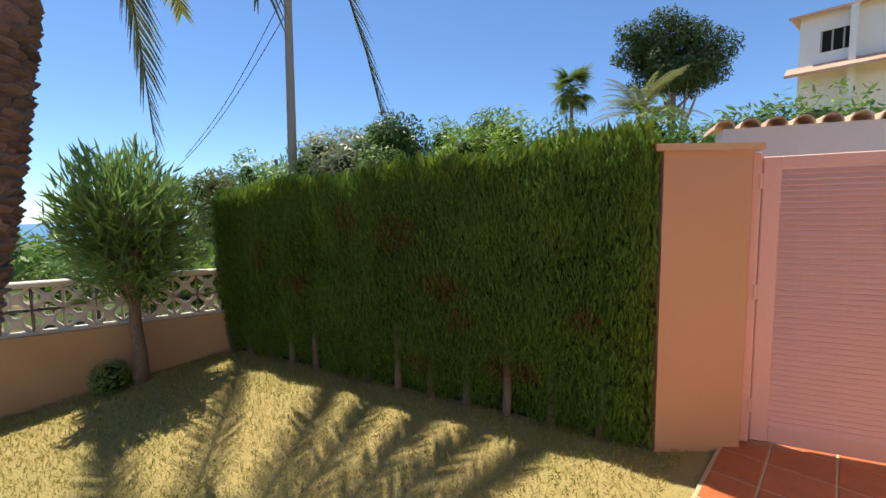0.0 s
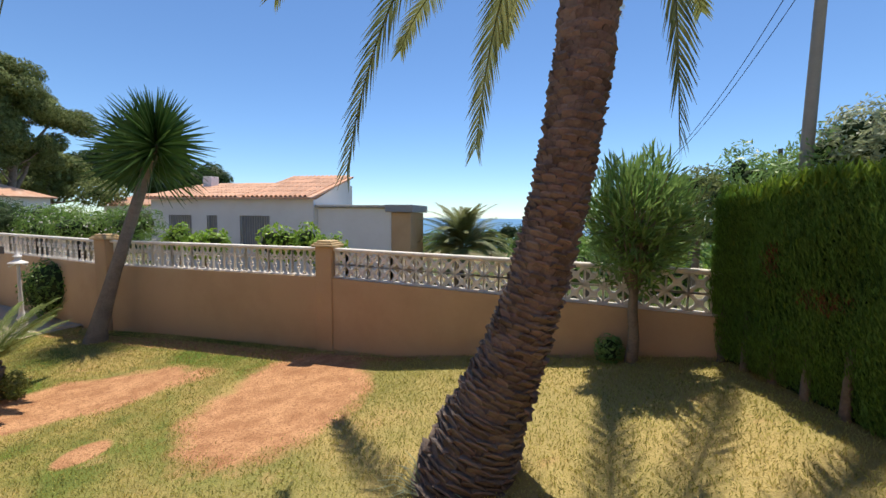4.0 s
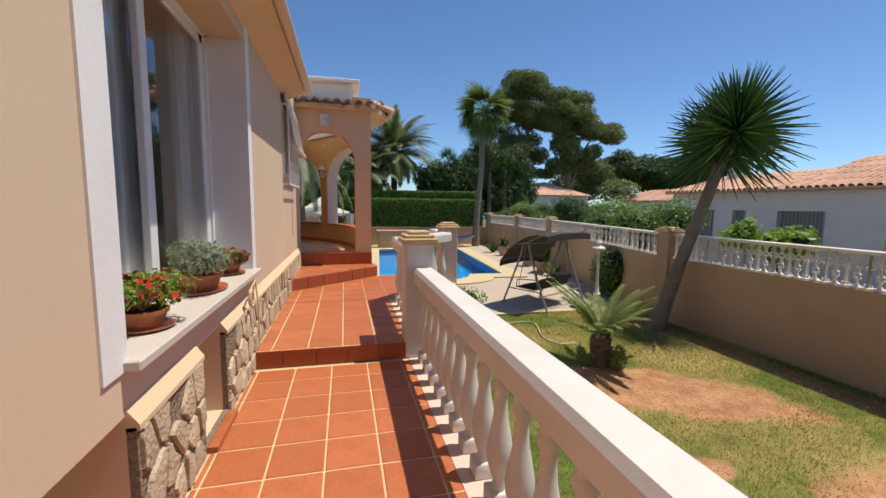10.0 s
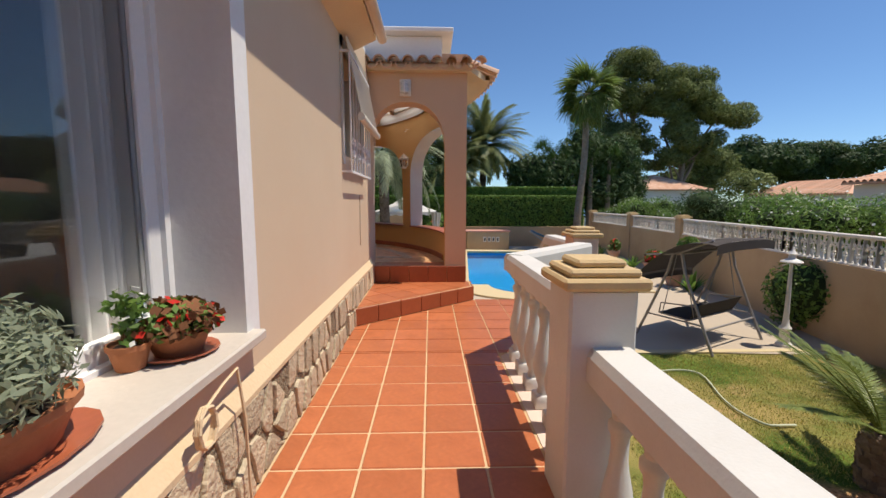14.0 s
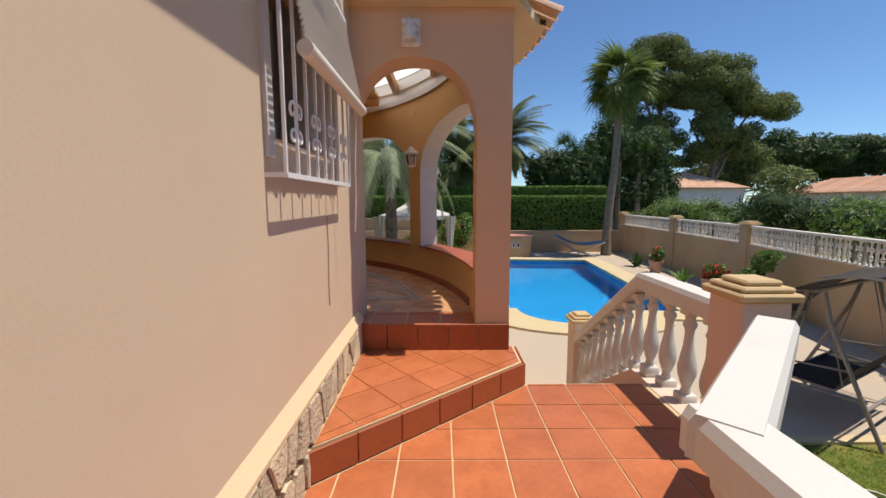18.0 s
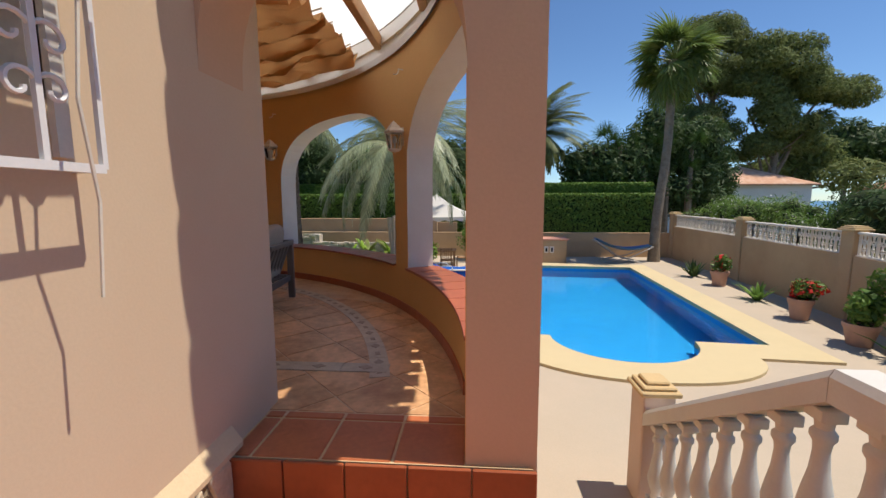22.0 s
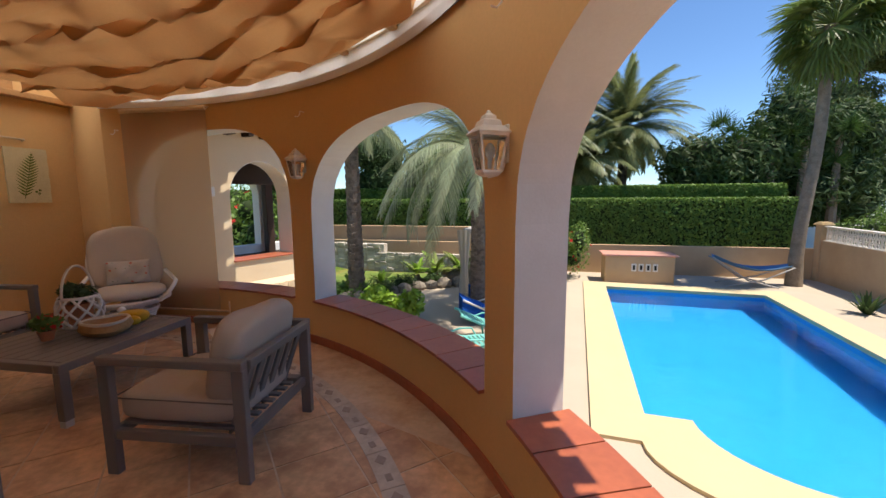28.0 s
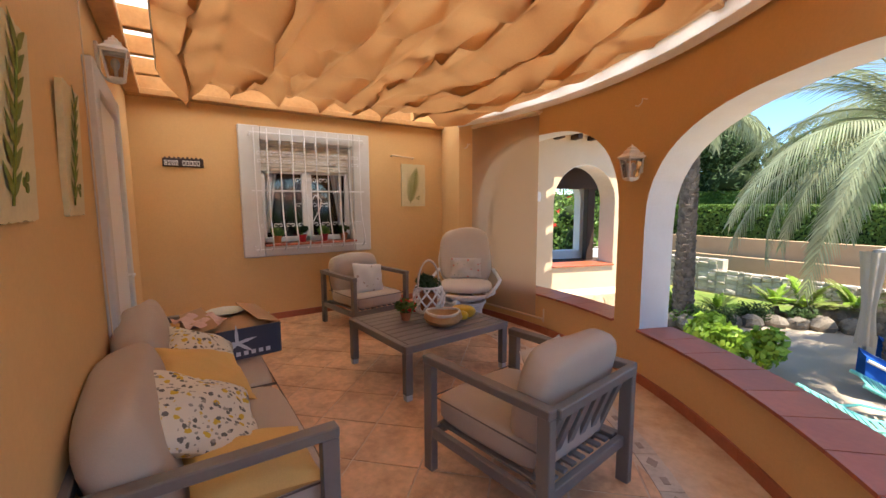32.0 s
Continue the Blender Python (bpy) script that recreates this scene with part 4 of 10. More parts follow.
P, s = hedge_face(180000, 0.0, HH, -0.07, 0.06)
al = unit(np.stack([hn.x * 0.35 + G.normal(size=len(P)) * 0.3, hn.y * 0.35 + G.normal(size=len(P)) * 0.3, np.ones(len(P))], 1))
fc = unit(np.stack([hn.x + G.normal(size=len(P)) * 0.7, hn.y + G.normal(size=len(P)) * 0.7, G.normal(size=len(P)) * 0.3], 1))
ln = G.uniform(0.028, 0.075, len(P))
dead = np.zeros(len(P), bool)
for ds, dz, dr, dh in ((2.0, 1.45, 0.28, 0.22), (1.55, 1.0, 0.3, 0.14), (2.6, 1.55, 0.12, 0.3), (1.35, 0.75, 0.2, 0.12), (0.35, 0.85, 0.12, 0.1), (3.4, 0.9, 0.25, 0.1), (0.9, 0.35, 0.25, 0.12), (1.75, 0.3, 0.2, 0.1), (3.9, 1.2, 0.1, 0.2)):
    dead |= (((s - ds) / dr) ** 2 + ((P[:, 2] - dz) / dh) ** 2 < G.uniform(0.2, 1.3, len(P))) & (G.random(len(P)) < 0.4)
Q = leaves(P, al, fc, ln, ln * 0.16)
part("foliage", quad_mesh("foliage", Q[~dead], HEDGEG), None, hedge)
part("dead_patch", quad_mesh("dead_patch", Q[dead], HEDGEB), None, hedge, "brown dead conifer sprays")
nt = 16000
s, u = G.uniform(-0.05, hl + 0.05, nt), G.uniform(-0.05, 0.85, nt)
P = np.stack([HA.x + hd.x * s - hn.x * u, HA.y + hd.y * s - hn.y * u, HH * (1 - 0.12 * s / hl) + 0.03 * np.sin(s * 4) + G.uniform(-0.08, 0.08, nt)], 1)
P[:, :2] += np.outer(np.where(u < 0.1, hedge_wave(s, HH), 0), [hn.x, hn.y])
al = unit(np.stack([G.normal(size=nt) * 0.35, G.normal(size=nt) * 0.35, np.ones(nt)], 1))
ln = G.uniform(0.06, 0.17, nt)
# Brighter leaf colour on top: new growth with sunlight worked into it.
part("top_growth", quad_mesh("top_growth", leaves(P, al, unit(G.normal(size=(nt, 3))), ln, ln * 0.2), HEDGET), None, hedge, "sunlit fresh green tips")
ne = 9000
u, z = G.uniform(0, 0.85, ne), G.uniform(0.0, HH, ne)
for end, sg in ((HA, -1), (HB, 1)):
    zz = z if sg < 0 else z * 0.88
    P = np.stack([end.x - hn.x * u + sg * hd.x * G.uniform(-0.02, 0.1, ne), end.y - hn.y * u + sg * hd.y * G.uniform(-0.02, 0.1, ne), zz], 1)
    al = unit(np.stack([G.normal(size=ne) * 0.3, G.normal(size=ne) * 0.3, np.ones(ne)], 1))
    ln = G.uniform(0.05, 0.13, ne)
    part("end_foliage", quad_mesh("end_foliage", leaves(P, al, unit(G.normal(size=(ne, 3))), ln, ln * 0.2), HEDGEG), None, hedge)
# Dark solid behind the hedge face, painted shade between the sprays.
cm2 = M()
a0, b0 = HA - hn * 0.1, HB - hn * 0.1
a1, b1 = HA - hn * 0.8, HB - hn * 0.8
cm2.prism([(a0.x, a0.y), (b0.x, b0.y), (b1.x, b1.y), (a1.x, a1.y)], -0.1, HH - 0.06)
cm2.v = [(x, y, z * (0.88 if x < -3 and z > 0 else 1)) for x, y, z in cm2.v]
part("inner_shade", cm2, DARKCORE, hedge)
for i in range(13):
    q = HA + hd * (0.25 + i * hl / 13.0) - hn * 0.06
    part("stem", M().tube([(q.x, q.y, -0.12), (q.x + 0.03, q.y - 0.02, 0.2), (q.x, q.y, 0.6)], [0.045, 0.035, 0.03], 7), BARK2, hedge, smooth=60)

# ---- oleander standard by the garden wall ----
OX, OY, OZ = -5.36, -0.09, -0.2
ole = thing("oleander_tree", "small oleander tree with long narrow leaves", "tree")
part("trunk", M().tube([(OX, OY, OZ - 0.1), (OX + 0.03, OY + 0.02, OZ + 0.3), (OX - 0.01, OY, OZ + 0.62), (OX + 0.02, OY, OZ + 1.1)], [0.09, 0.065, 0.06, 0.05], 9), BARK2, ole, smooth=60)
sh = M()
r = random.Random(5)
oc = Vector((OX, OY, 1.58))
for i in range(60):
    d = Vector((r.gauss(0, 1), r.gauss(0, 1), r.uniform(-0.5, 1.2))).normalized()
    sh.tube([(OX + 0.02, OY, OZ + 0.75 + 0.3 * r.random()), oc + Vector((d.x * 0.35, d.y * 0.35, d.z * 0.3 - 0.1)), oc + Vector((d.x * 0.65, d.y * 0.65, d.z * 0.75))], [0.014, 0.009, 0.004], 4)
part("twig", sh, BARK2, ole, fix=False)
n = 5200
d = unit(G.normal(size=(n, 3)))
rad = (0.25 + 0.75 * G.random(n) ** 0.6) * (0.88 + 0.12 * np.sin(d[:, 0] * 7 + d[:, 2] * 5) + 0.1 * np.sin(d[:, 1] * 9))
P = np.array(oc) + d * rad[:, None] * [0.76, 0.76, 0.92]
al = unit(d * 0.7 + [0, 0, 0.55] + G.normal(size=(n, 3)) * 0.35)
ln = G.uniform(0.14, 0.27, n)
part("foliage", quad_mesh("foliage", leaves(P, al, unit(G.normal(size=(n, 3)) + [0, 0, 1]), ln, ln * 0.12), OLEG), None, ole)
bl = [(OX + 0.05, OY, OZ + 0.2, 0.2, 0.2, 0.22)]
shrub("low_shrub", "low green shrub at the oleander's foot", "shrub", [(OX - 0.05, OY - 0.25, OZ + 0.1, 0.18, 0.18, 0.2)], 500, 0.07, 0.35, OLEG, 6)

# ---- yucca ----
def yucca(at, lean, height, heads, seed, leafn=150, leaf=0.62):
    o = thing("yucca_tree", "yucca tree with a spiky dark green head on a bare trunk", "tree")
    b = Vector(at)
    r = random.Random(seed)
    t = b + Vector(lean) + Vector((0, 0, height))
    fork = b + (t - b) * 0.85
    part("trunk", M().tube([b - Vector((0, 0, 0.15)), b + (t - b) * 0.06, b + (t - b) * 0.35 + Vector((0.02, 0, 0)), fork], [0.24, 0.17, 0.12, 0.11], 10), BARK2, o, smooth=70)
    for h in heads:
        c = t + Vector(h)
        part("branch", M().tube([fork, fork.lerp(c, 0.6) + Vector((h[0] * 0.3, h[1] * 0.3, 0)), c], [0.09, 0.08, 0.08], 8), BARK2, o, smooth=70)
        m = M()
        for i in range(leafn):
            el = math.radians(lerp(-55, 88, ((i + 0.5) / leafn) ** 0.8))
            az = i * 2.39996
            d = Vector((math.cos(el) * math.cos(az), math.cos(el) * math.sin(az), math.sin(el)))
            blade(m, c + Vector((0, 0, 0.28 * (i / leafn - 0.5))), d, leaf * r.uniform(0.8, 1.1), 0.075, Vector((-math.sin(az), math.cos(az), 0.4 * math.sin(i * 1.7))), 0.12, 2)
        part("leaf_head", m, YUCG, o, fix=False)
    return o


yucca((-5.97, -10.02, -1.0), (-1.2, 0.3, 0), 3.9, [(0, -0.2, 0), (0.1, 0.25, 0.2)], 3, 300, 1.2)

# ---- cycad ----
cy = thing("cycad", "low cycad with a ring of stiff feathery fronds", "cycad", pose(-3.58, -8.5, -1.0))
part("trunk", palm_trunk([(0, 0, -0.1), (0, 0, 0.15), (0, 0, 0.42), (0, 0, 0.52)], [0.15, 0.16, 0.16, 0.1], 8, 12, 4), BARK, cy)
CF = [frond_mesh("frond_cycad_a", 1.35, 0.18, 0.19, 50, CYCG, 8, 0.02, 0.05, 0.12, 0.013), frond_mesh("frond_cycad_b", 1.25, 0.3, 0.19, 46, CYCG, 9, 0.02, 0.05, 0.15, 0.013)]
crown(cy, CF, 28, 6, (18, 62), at=(0, 0, 0.5), scale=(0.78, 0.95))
shrub("low_shrub", "small green weed beside the cycad", "shrub", [(-3.72, -8.25, -0.8, 0.14, 0.14, 0.2)], 500, 0.09, 0.2, CYCG, 7, core=0)


# ---- fan palms and feather palms far off ----
def fan_mesh(name, rad, material, seed, n=26):
    r = random.Random(seed)
    m = M()
    m.tube([(0, 0, 0), (rad * 0.5, 0, 0.04 * rad), (rad * 0.95, 0, -0.05 * rad)], [0.03, 0.02, 0.015], 4)
    for i in range(n):
        a = math.radians(-115 + 230 * i / (n - 1))
        d = Vector((math.cos(a), math.sin(a), 0))
        blade(m, Vector((rad * 0.9, 0, -0.05 * rad)), d, rad * r.uniform(0.75, 1.0) * (1 - 0.25 * abs(a) / 2), 0.1 * rad, Vector((0.6 * math.sin(a), 0.6 * math.cos(a) * (1 if i % 2 else -1), 0.8)), 0.55, 3)
    return m.mesh(name, material, fix=False)


def fan_palm(base, top, rad, n, seed, label="tall fan palm with a slender grey trunk"):
    o = thing("fan_palm", label, "palm tree")
    b, t = Vector(base), Vector(top)
    part("trunk", M().tube([b + (t - b) * (i / 8) + Vector((0.06 * math.sin(i), 0, 0)) for i in range(9)], [0.27, 0.21, 0.2, 0.19, 0.18, 0.175, 0.17, 0.18, 0.2], 10), BARK2, o, smooth=70)
    crown(o, [fan_mesh("fan_leaf_a", rad, FANG, seed), fan_mesh("fan_leaf_b", rad, FANG, seed + 1)], n, seed, (-62, 75), "fan_leaf", tuple(t), (0.8, 1.1))
    return o


fan_palm((-8.0, -28.4, -1.1), (-8.4, -28.4, 7.6), 1.15, 70, 31)
fan_palm((-20.1, 38.5, -1), (-20.1, 38.5, 14.2), 1.6, 40, 32, "far fan palm with a skirt of dry leaves")


def feather_palm(name, base, h, length, n, seed, material, tilt=(-35, 70), label="", leaf=0.5, droop=0.5, hang=0.5, nl=46, r0=0.24):
    o = thing(name, label, "palm tree", pose(*base))
    part("trunk", palm_trunk([(0, 0, -0.3), (0.05, 0, h * 0.5), (0, 0, h)], [r0 * 1.15, r0, r0], max(6, int(h * 7)), 10, seed), BARK, o)
    fr = [frond_mesh("frond_x", length, droop, leaf, nl, material, seed, 0.045, hang, 0.15), frond_mesh("frond_y", length * 0.92, droop * 1.3, leaf, nl, material, seed + 1, 0.045, hang, 0.25)]
    crown(o, fr, n, seed, tilt, at=(0, 0, h))
    return o


sp = thing("date_palm", "date palm with drooping silvery fronds by the loungers", "palm tree", pose(2.35, -22.6, -1.1))
part("trunk", palm_trunk([(0, 0, -0.3), (0.02, 0, 2.2), (0.05, 0, 4.35)], [0.25, 0.20, 0.19], 62, 11, 41), BARK, sp)
SF = [frond_mesh("frond_silver_a", 3.1, 0.80, 0.46, 54, PALMS, 141, 0.034, 0.4, 0.42, 0.02, 0.2), frond_mesh("frond_silver_b", 3.3, 0.66, 0.48, 56, PALMS, 142, 0.034, 0.45, 0.36, 0.02, 0.2), frond_mesh("frond_silver_c", 2.8, 0.95, 0.44, 50, PALMS, 143, 0.034, 0.4, 0.4, 0.02, 0.2)]
crown(sp, SF, 52, 141, (-28, 58), at=(0.05, 0, 4.35), scale=(0.95, 1.2))
feather_palm("date_palm", (-3.6, -36.5, -1.2), 7.0, 3.9, 80, 42, PALMG, (-30, 84), "tall date palm behind the clipped hedge", 0.7, 0.42, 0.35, 70)
feather_palm("date_palm", (-0.9, -35.5, -1.2), 5.2, 3.8, 80, 43, PALMG, (-30, 84), "date palm behind the clipped hedge", 0.7, 0.42, 0.35, 70)
feather_palm("date_palm", (-20, -5.3, -2.6), 2.5, 2.9, 70, 44, PALMG, (0, 86), "low date palm beyond the neighbouring house", 0.5, 0.5, 0.2, 54)
feather_palm("date_palm", (-8.4, 24, -1), 8.3, 3.4, 34, 45, PALMG, (0, 65), "date palm beyond the gate", 0.5, 0.4, 0.3)


# ---- pines and dark trees ----
def pine(base, crown_z, ext, nb, rad, n, seed, label, lean=(0, 0), material=PINEG, size=0.36):
    r = random.Random(seed)
    b = Vector(base)
    c = (b.x + lean[0], b.y + lean[1], crown_z)
    blobs = rand_blobs(r, c, ext, nb, rad)
    blobs = [(q[0], q[1], q[2], q[3] * 1.2, q[4] * 1.2, q[5] * 0.65) for q in blobs]
    o = thing("pine_tree", label, "tree")
    part("trunk", M().tube([b, b + Vector((lean[0] * 0.2, 0, (crown_z - b.z) * 0.4)), Vector((c[0], c[1], crown_z + ext[2] * 0.5))], [0.38, 0.28, 0.12], 8), BARK2, o, smooth=60)
    for q in blobs[::2]:
        s = b + Vector((lean[0] * 0.3, 0, (crown_z - b.z) * r.uniform(0.3, 0.75)))
        part("limb", M().tube([s, s.lerp(Vector(q[:3]), 0.5) + Vector((0, 0, -0.3)), q[:3]], [0.14, 0.09, 0.03], 6), BARK2, o, smooth=60)
    g = np.random.default_rng(seed)
    part("crown", quad_mesh("crown", cloud(blobs, n, size, 0.28, g, 0.4, 0.3, over=1.12), material), None, o)
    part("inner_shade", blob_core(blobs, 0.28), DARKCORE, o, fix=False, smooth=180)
    return o


def grove(base, top, clusters, n, seed, label, material=PINEG, size=0.34):
    """A pine whose crown gathers in separate clumps round its limbs: clusters of (centre, extent, count, radius)."""
    r = random.Random(seed)
    b, t = Vector(base), Vector(top)
    blobs = [(q[0], q[1], q[2], q[3] * 1.15, q[4] * 1.15, q[5] * 0.7) for c, e, k, rad in clusters for q in rand_blobs(r, c, e, k, rad)]
    o = thing("pine_tree", label, "tree")
    part("trunk", M().tube([b, b.lerp(t, 0.25) + Vector((0.25, 0, 0)), b.lerp(t, 0.6) + Vector((-0.2, 0, 0)), t], [0.42, 0.32, 0.22, 0.08], 9), BARK2, o, smooth=60)
    for c, e, k, rad in clusters:
        s0 = b.lerp(t, max(0.15, min(0.8, (c[2] - b.z) / (t.z - b.z) - 0.3)))
        part("limb", M().tube([s0, s0.lerp(Vector(c), 0.5) + Vector((0, 0, -0.35)), c], [0.2, 0.14, 0.05], 7), BARK2, o, smooth=60)
    for q in blobs[::3]:
        s0 = b.lerp(t, max(0.2, min(0.85, (q[2] - b.z) / (t.z - b.z) - 0.15)))
        part("limb", M().tube([s0, s0.lerp(Vector(q[:3]), 0.5) + Vector((0, 0, -0.2)), q[:3]], [0.1, 0.06, 0.025], 5), BARK2, o, smooth=60)
    g = np.random.default_rng(seed)
    part("crown", quad_mesh("crown", cloud(blobs, n, size, 0.26, g, 0.4, 0.35, over=1.15), material), None, o)
    part("inner_shade", blob_core(blobs, 0.3), DARKCORE, o, fix=False, smooth=180)
    return o


grove((-24.6, -46, -1.5), (-25.2, -46, 12.5), [((-24.6, -46, 12.0), (2.6, 2.2, 1.7), 14, 1.25), ((-28.2, -46, 10.2), (1.7, 1.8, 1.2), 8, 1.05), ((-22.3, -46, 9.2), (1.8, 2.0, 2.0), 9, 1.2), ((-26.6, -46, 7.4), (2.4, 1.8, 1.1), 8, 1.1), ((-23.4, -46, 6.0), (1.3, 1.5, 0.9), 4, 1.0)], 74000, 51, "tall open pine with green clumps")
grove((-19.6, -47, -1.5), (-20.2, -47, 15.5), [((-20.4, -47, 15.2), (1.7, 1.8, 1.3), 10, 1.2), ((-17.8, -47, 13.4), (1.2, 1.4, 1.8), 8, 1.1), ((-19.4, -47, 10.5), (2.2, 1.9, 2.4), 13, 1.3), ((-18.4, -47, 6.2), (2.2, 1.8, 2.2), 10, 1.35)], 60000, 52, "dark narrow pine behind the houses")
pine((-47.5, -66, -2), 8.2, (3.6, 4, 1.5), 16, 2.6, 24000, 53, "far dark umbrella pine tree", (0, 0), DARKG, 0.8)
pine((-59.3, -66, -2), 8.0, (4.6, 4, 1.7), 18, 2.7, 26000, 54, "far dark umbrella pine tree", (0, 0), DARKG, 0.8)
pine((-31, -52, -2), 5.5, (3.5, 3, 2.5), 14, 2.0, 14000, 55, "small green pine by the house", (0, 0), PINEG, 0.6)
pine((-9.5, 34, -1), 13.4, (2.6, 2, 2.2), 18, 1.5, 20000, 56, "dark pine on the slope", (0, 0), DARKG)
for i, (x, y, z, rx, rz) in enumerate([(-6.6, -35, 2.4, 1.4, 2.4), (-9.5, -35, 3.2, 1.5, 3.0), (-11.6, -35.5, 3.6, 1.6, 3.4), (-13.5, -36, 3.0, 1.5, 3.0), (-7.6, -35, 2.6, 1.4, 2.3), (-15, -38, 2.6, 1.6, 2.6)]):
    shrub("dark_tree", "dense dark evergreen tree behind the hedge", "tree", rand_blobs(random.Random(60 + i), (x, y, z + 0.3), (rx * 0.6, 0.8, rz * 0.7), 9, rx * 0.85), 6000, 0.42, 0.22, DARKG, 60 + i, 0.6, trunk=[([(x, y, -1.4), (x, y, z)], [0.2, 0.1])])
for i, (x, y) in enumerate([(-6.9, -34.5), (-8.3, -34.2), (-9.7, -34.3), (-11.1, -34.5), (-12.5, -34.7)]):
    o = thing("spiky_yucca", "tall clump of spiky dark yuccas", "shrub", pose(x, y, 3.6))
    for k in range(6):
        m = M()
        c = Vector((rng.uniform(-0.8, 0.8), rng.uniform(-0.4, 0.4), rng.uniform(-0.4, 2.0)))
        for j in range(70):
            el, az = math.radians(lerp(-40, 85, j / 70)), j * 2.4
            d = Vector((math.cos(el) * math.cos(az), math.cos(el) * math.sin(az), math.sin(el)))
            blade(m, c, d, rng.uniform(0.6, 0.85), 0.07, Vector((-math.sin(az), math.cos(az), 0.3)), 0.1, 1)
        part("leaf_head", m, YUCG, o, fix=False)
    part("stem", M().tube([(0, 0, -4.8), (0, 0, 1.2)], [0.25, 0.12], 7), BARK2, o)

# ---- clipped hedge along the south side ----
ch = thing("clipped_hedge", "long clipped green hedge behind the pool", "hedge")
for x0, x1, y0, h0 in ((-9.6, 20, -31.6, 1.95), (-9.6, 20, -32.6, 2.55)):
    n1 = 30000
    P = np.stack([G.uniform(x0, x1, n1), y0 + G.uniform(-0.06, 0.06, n1), G.uniform(-1.1 if h0 < 2.2 else 1.5, h0, n1)], 1)
    nf = unit(np.stack([G.normal(size=n1) * 0.5, np.ones(n1), G.normal(size=n1) * 0.5], 1))
    ln = G.uniform(0.08, 0.2, n1)
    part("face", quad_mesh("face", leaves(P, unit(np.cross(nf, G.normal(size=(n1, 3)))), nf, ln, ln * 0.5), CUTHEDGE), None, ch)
    n1 = 14000
    P = np.stack([G.uniform(x0, x1, n1), y0 - G.uniform(0, 1.1, n1), h0 + G.uniform(-0.06, 0.08, n1)], 1)
    nf = unit(np.stack([G.normal(size=n1) * 0.6, G.normal(size=n1) * 0.6, np.ones(n1)], 1))
    ln = G.uniform(0.08, 0.2, n1)
    # The top takes a lighter leaf green than the clipped face.
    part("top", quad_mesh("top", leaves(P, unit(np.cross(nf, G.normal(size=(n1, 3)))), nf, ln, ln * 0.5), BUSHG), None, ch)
    # Dark block within the clipped hedge in place of its inner shade.
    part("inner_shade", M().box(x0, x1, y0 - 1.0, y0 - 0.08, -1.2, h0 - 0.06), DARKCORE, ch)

# ---- shrubs over the garden wall ----
for i in range(11):
    t = i / 10
    y = lerp(-13.5, -29, t)
    x = interp(-y, [-p[1] for p in FENCE], [p[0] for p in FENCE]) - 1.5 - 0.5 * (i % 2)
    dark = i in (4, 5)
    hz = 0.95 if not dark else 1.3
    shrub("oleander_bush", "dark conifer shrub over the wall" if dark else "oleander bush with white flowers over the wall", "shrub", rand_blobs(random.Random(90 + i), (x, y, hz), (0.7, 0.9, 0.35), 6, 0.65 if not dark else 0.85), 3000,
          0.17, 0.2, DARKG if dark else BUSHG, 90 + i, 0.6, None if dark else (WHITEP, 160, 0.06), trunk=[([(x, y, -1.5), (x, y, hz)], [0.08, 0.04])])
for i, y in enumerate([-5.9, -6.7, -8.9, -9.6]):
    shrub("vine_bush", "bright green leafy bush over the wall", "shrub", rand_blobs(random.Random(120 + i), (-7.7, y, 0.9), (0.3, 0.45, 0.12), 4, 0.34), 900, 0.11, 0.6, BRIGHT, 120 + i, 0.6, trunk=[([(-7.7, y, -1.4), (-7.65, y, 0), (-7.7, y, 0.9)], [0.05, 0.04, 0.03])])
shrub("round_shrub", "round dark glossy shrub against the garden wall", "shrub", [(-7.35, -13.35, -0.35, 0.62, 0.62, 0.75), (-7.2, -13.0, -0.2, 0.5, 0.5, 0.6)], 3000, 0.1, 0.5, BUSHG, 130, 0.85)
# beyond the north hedge
r = random.Random(77)
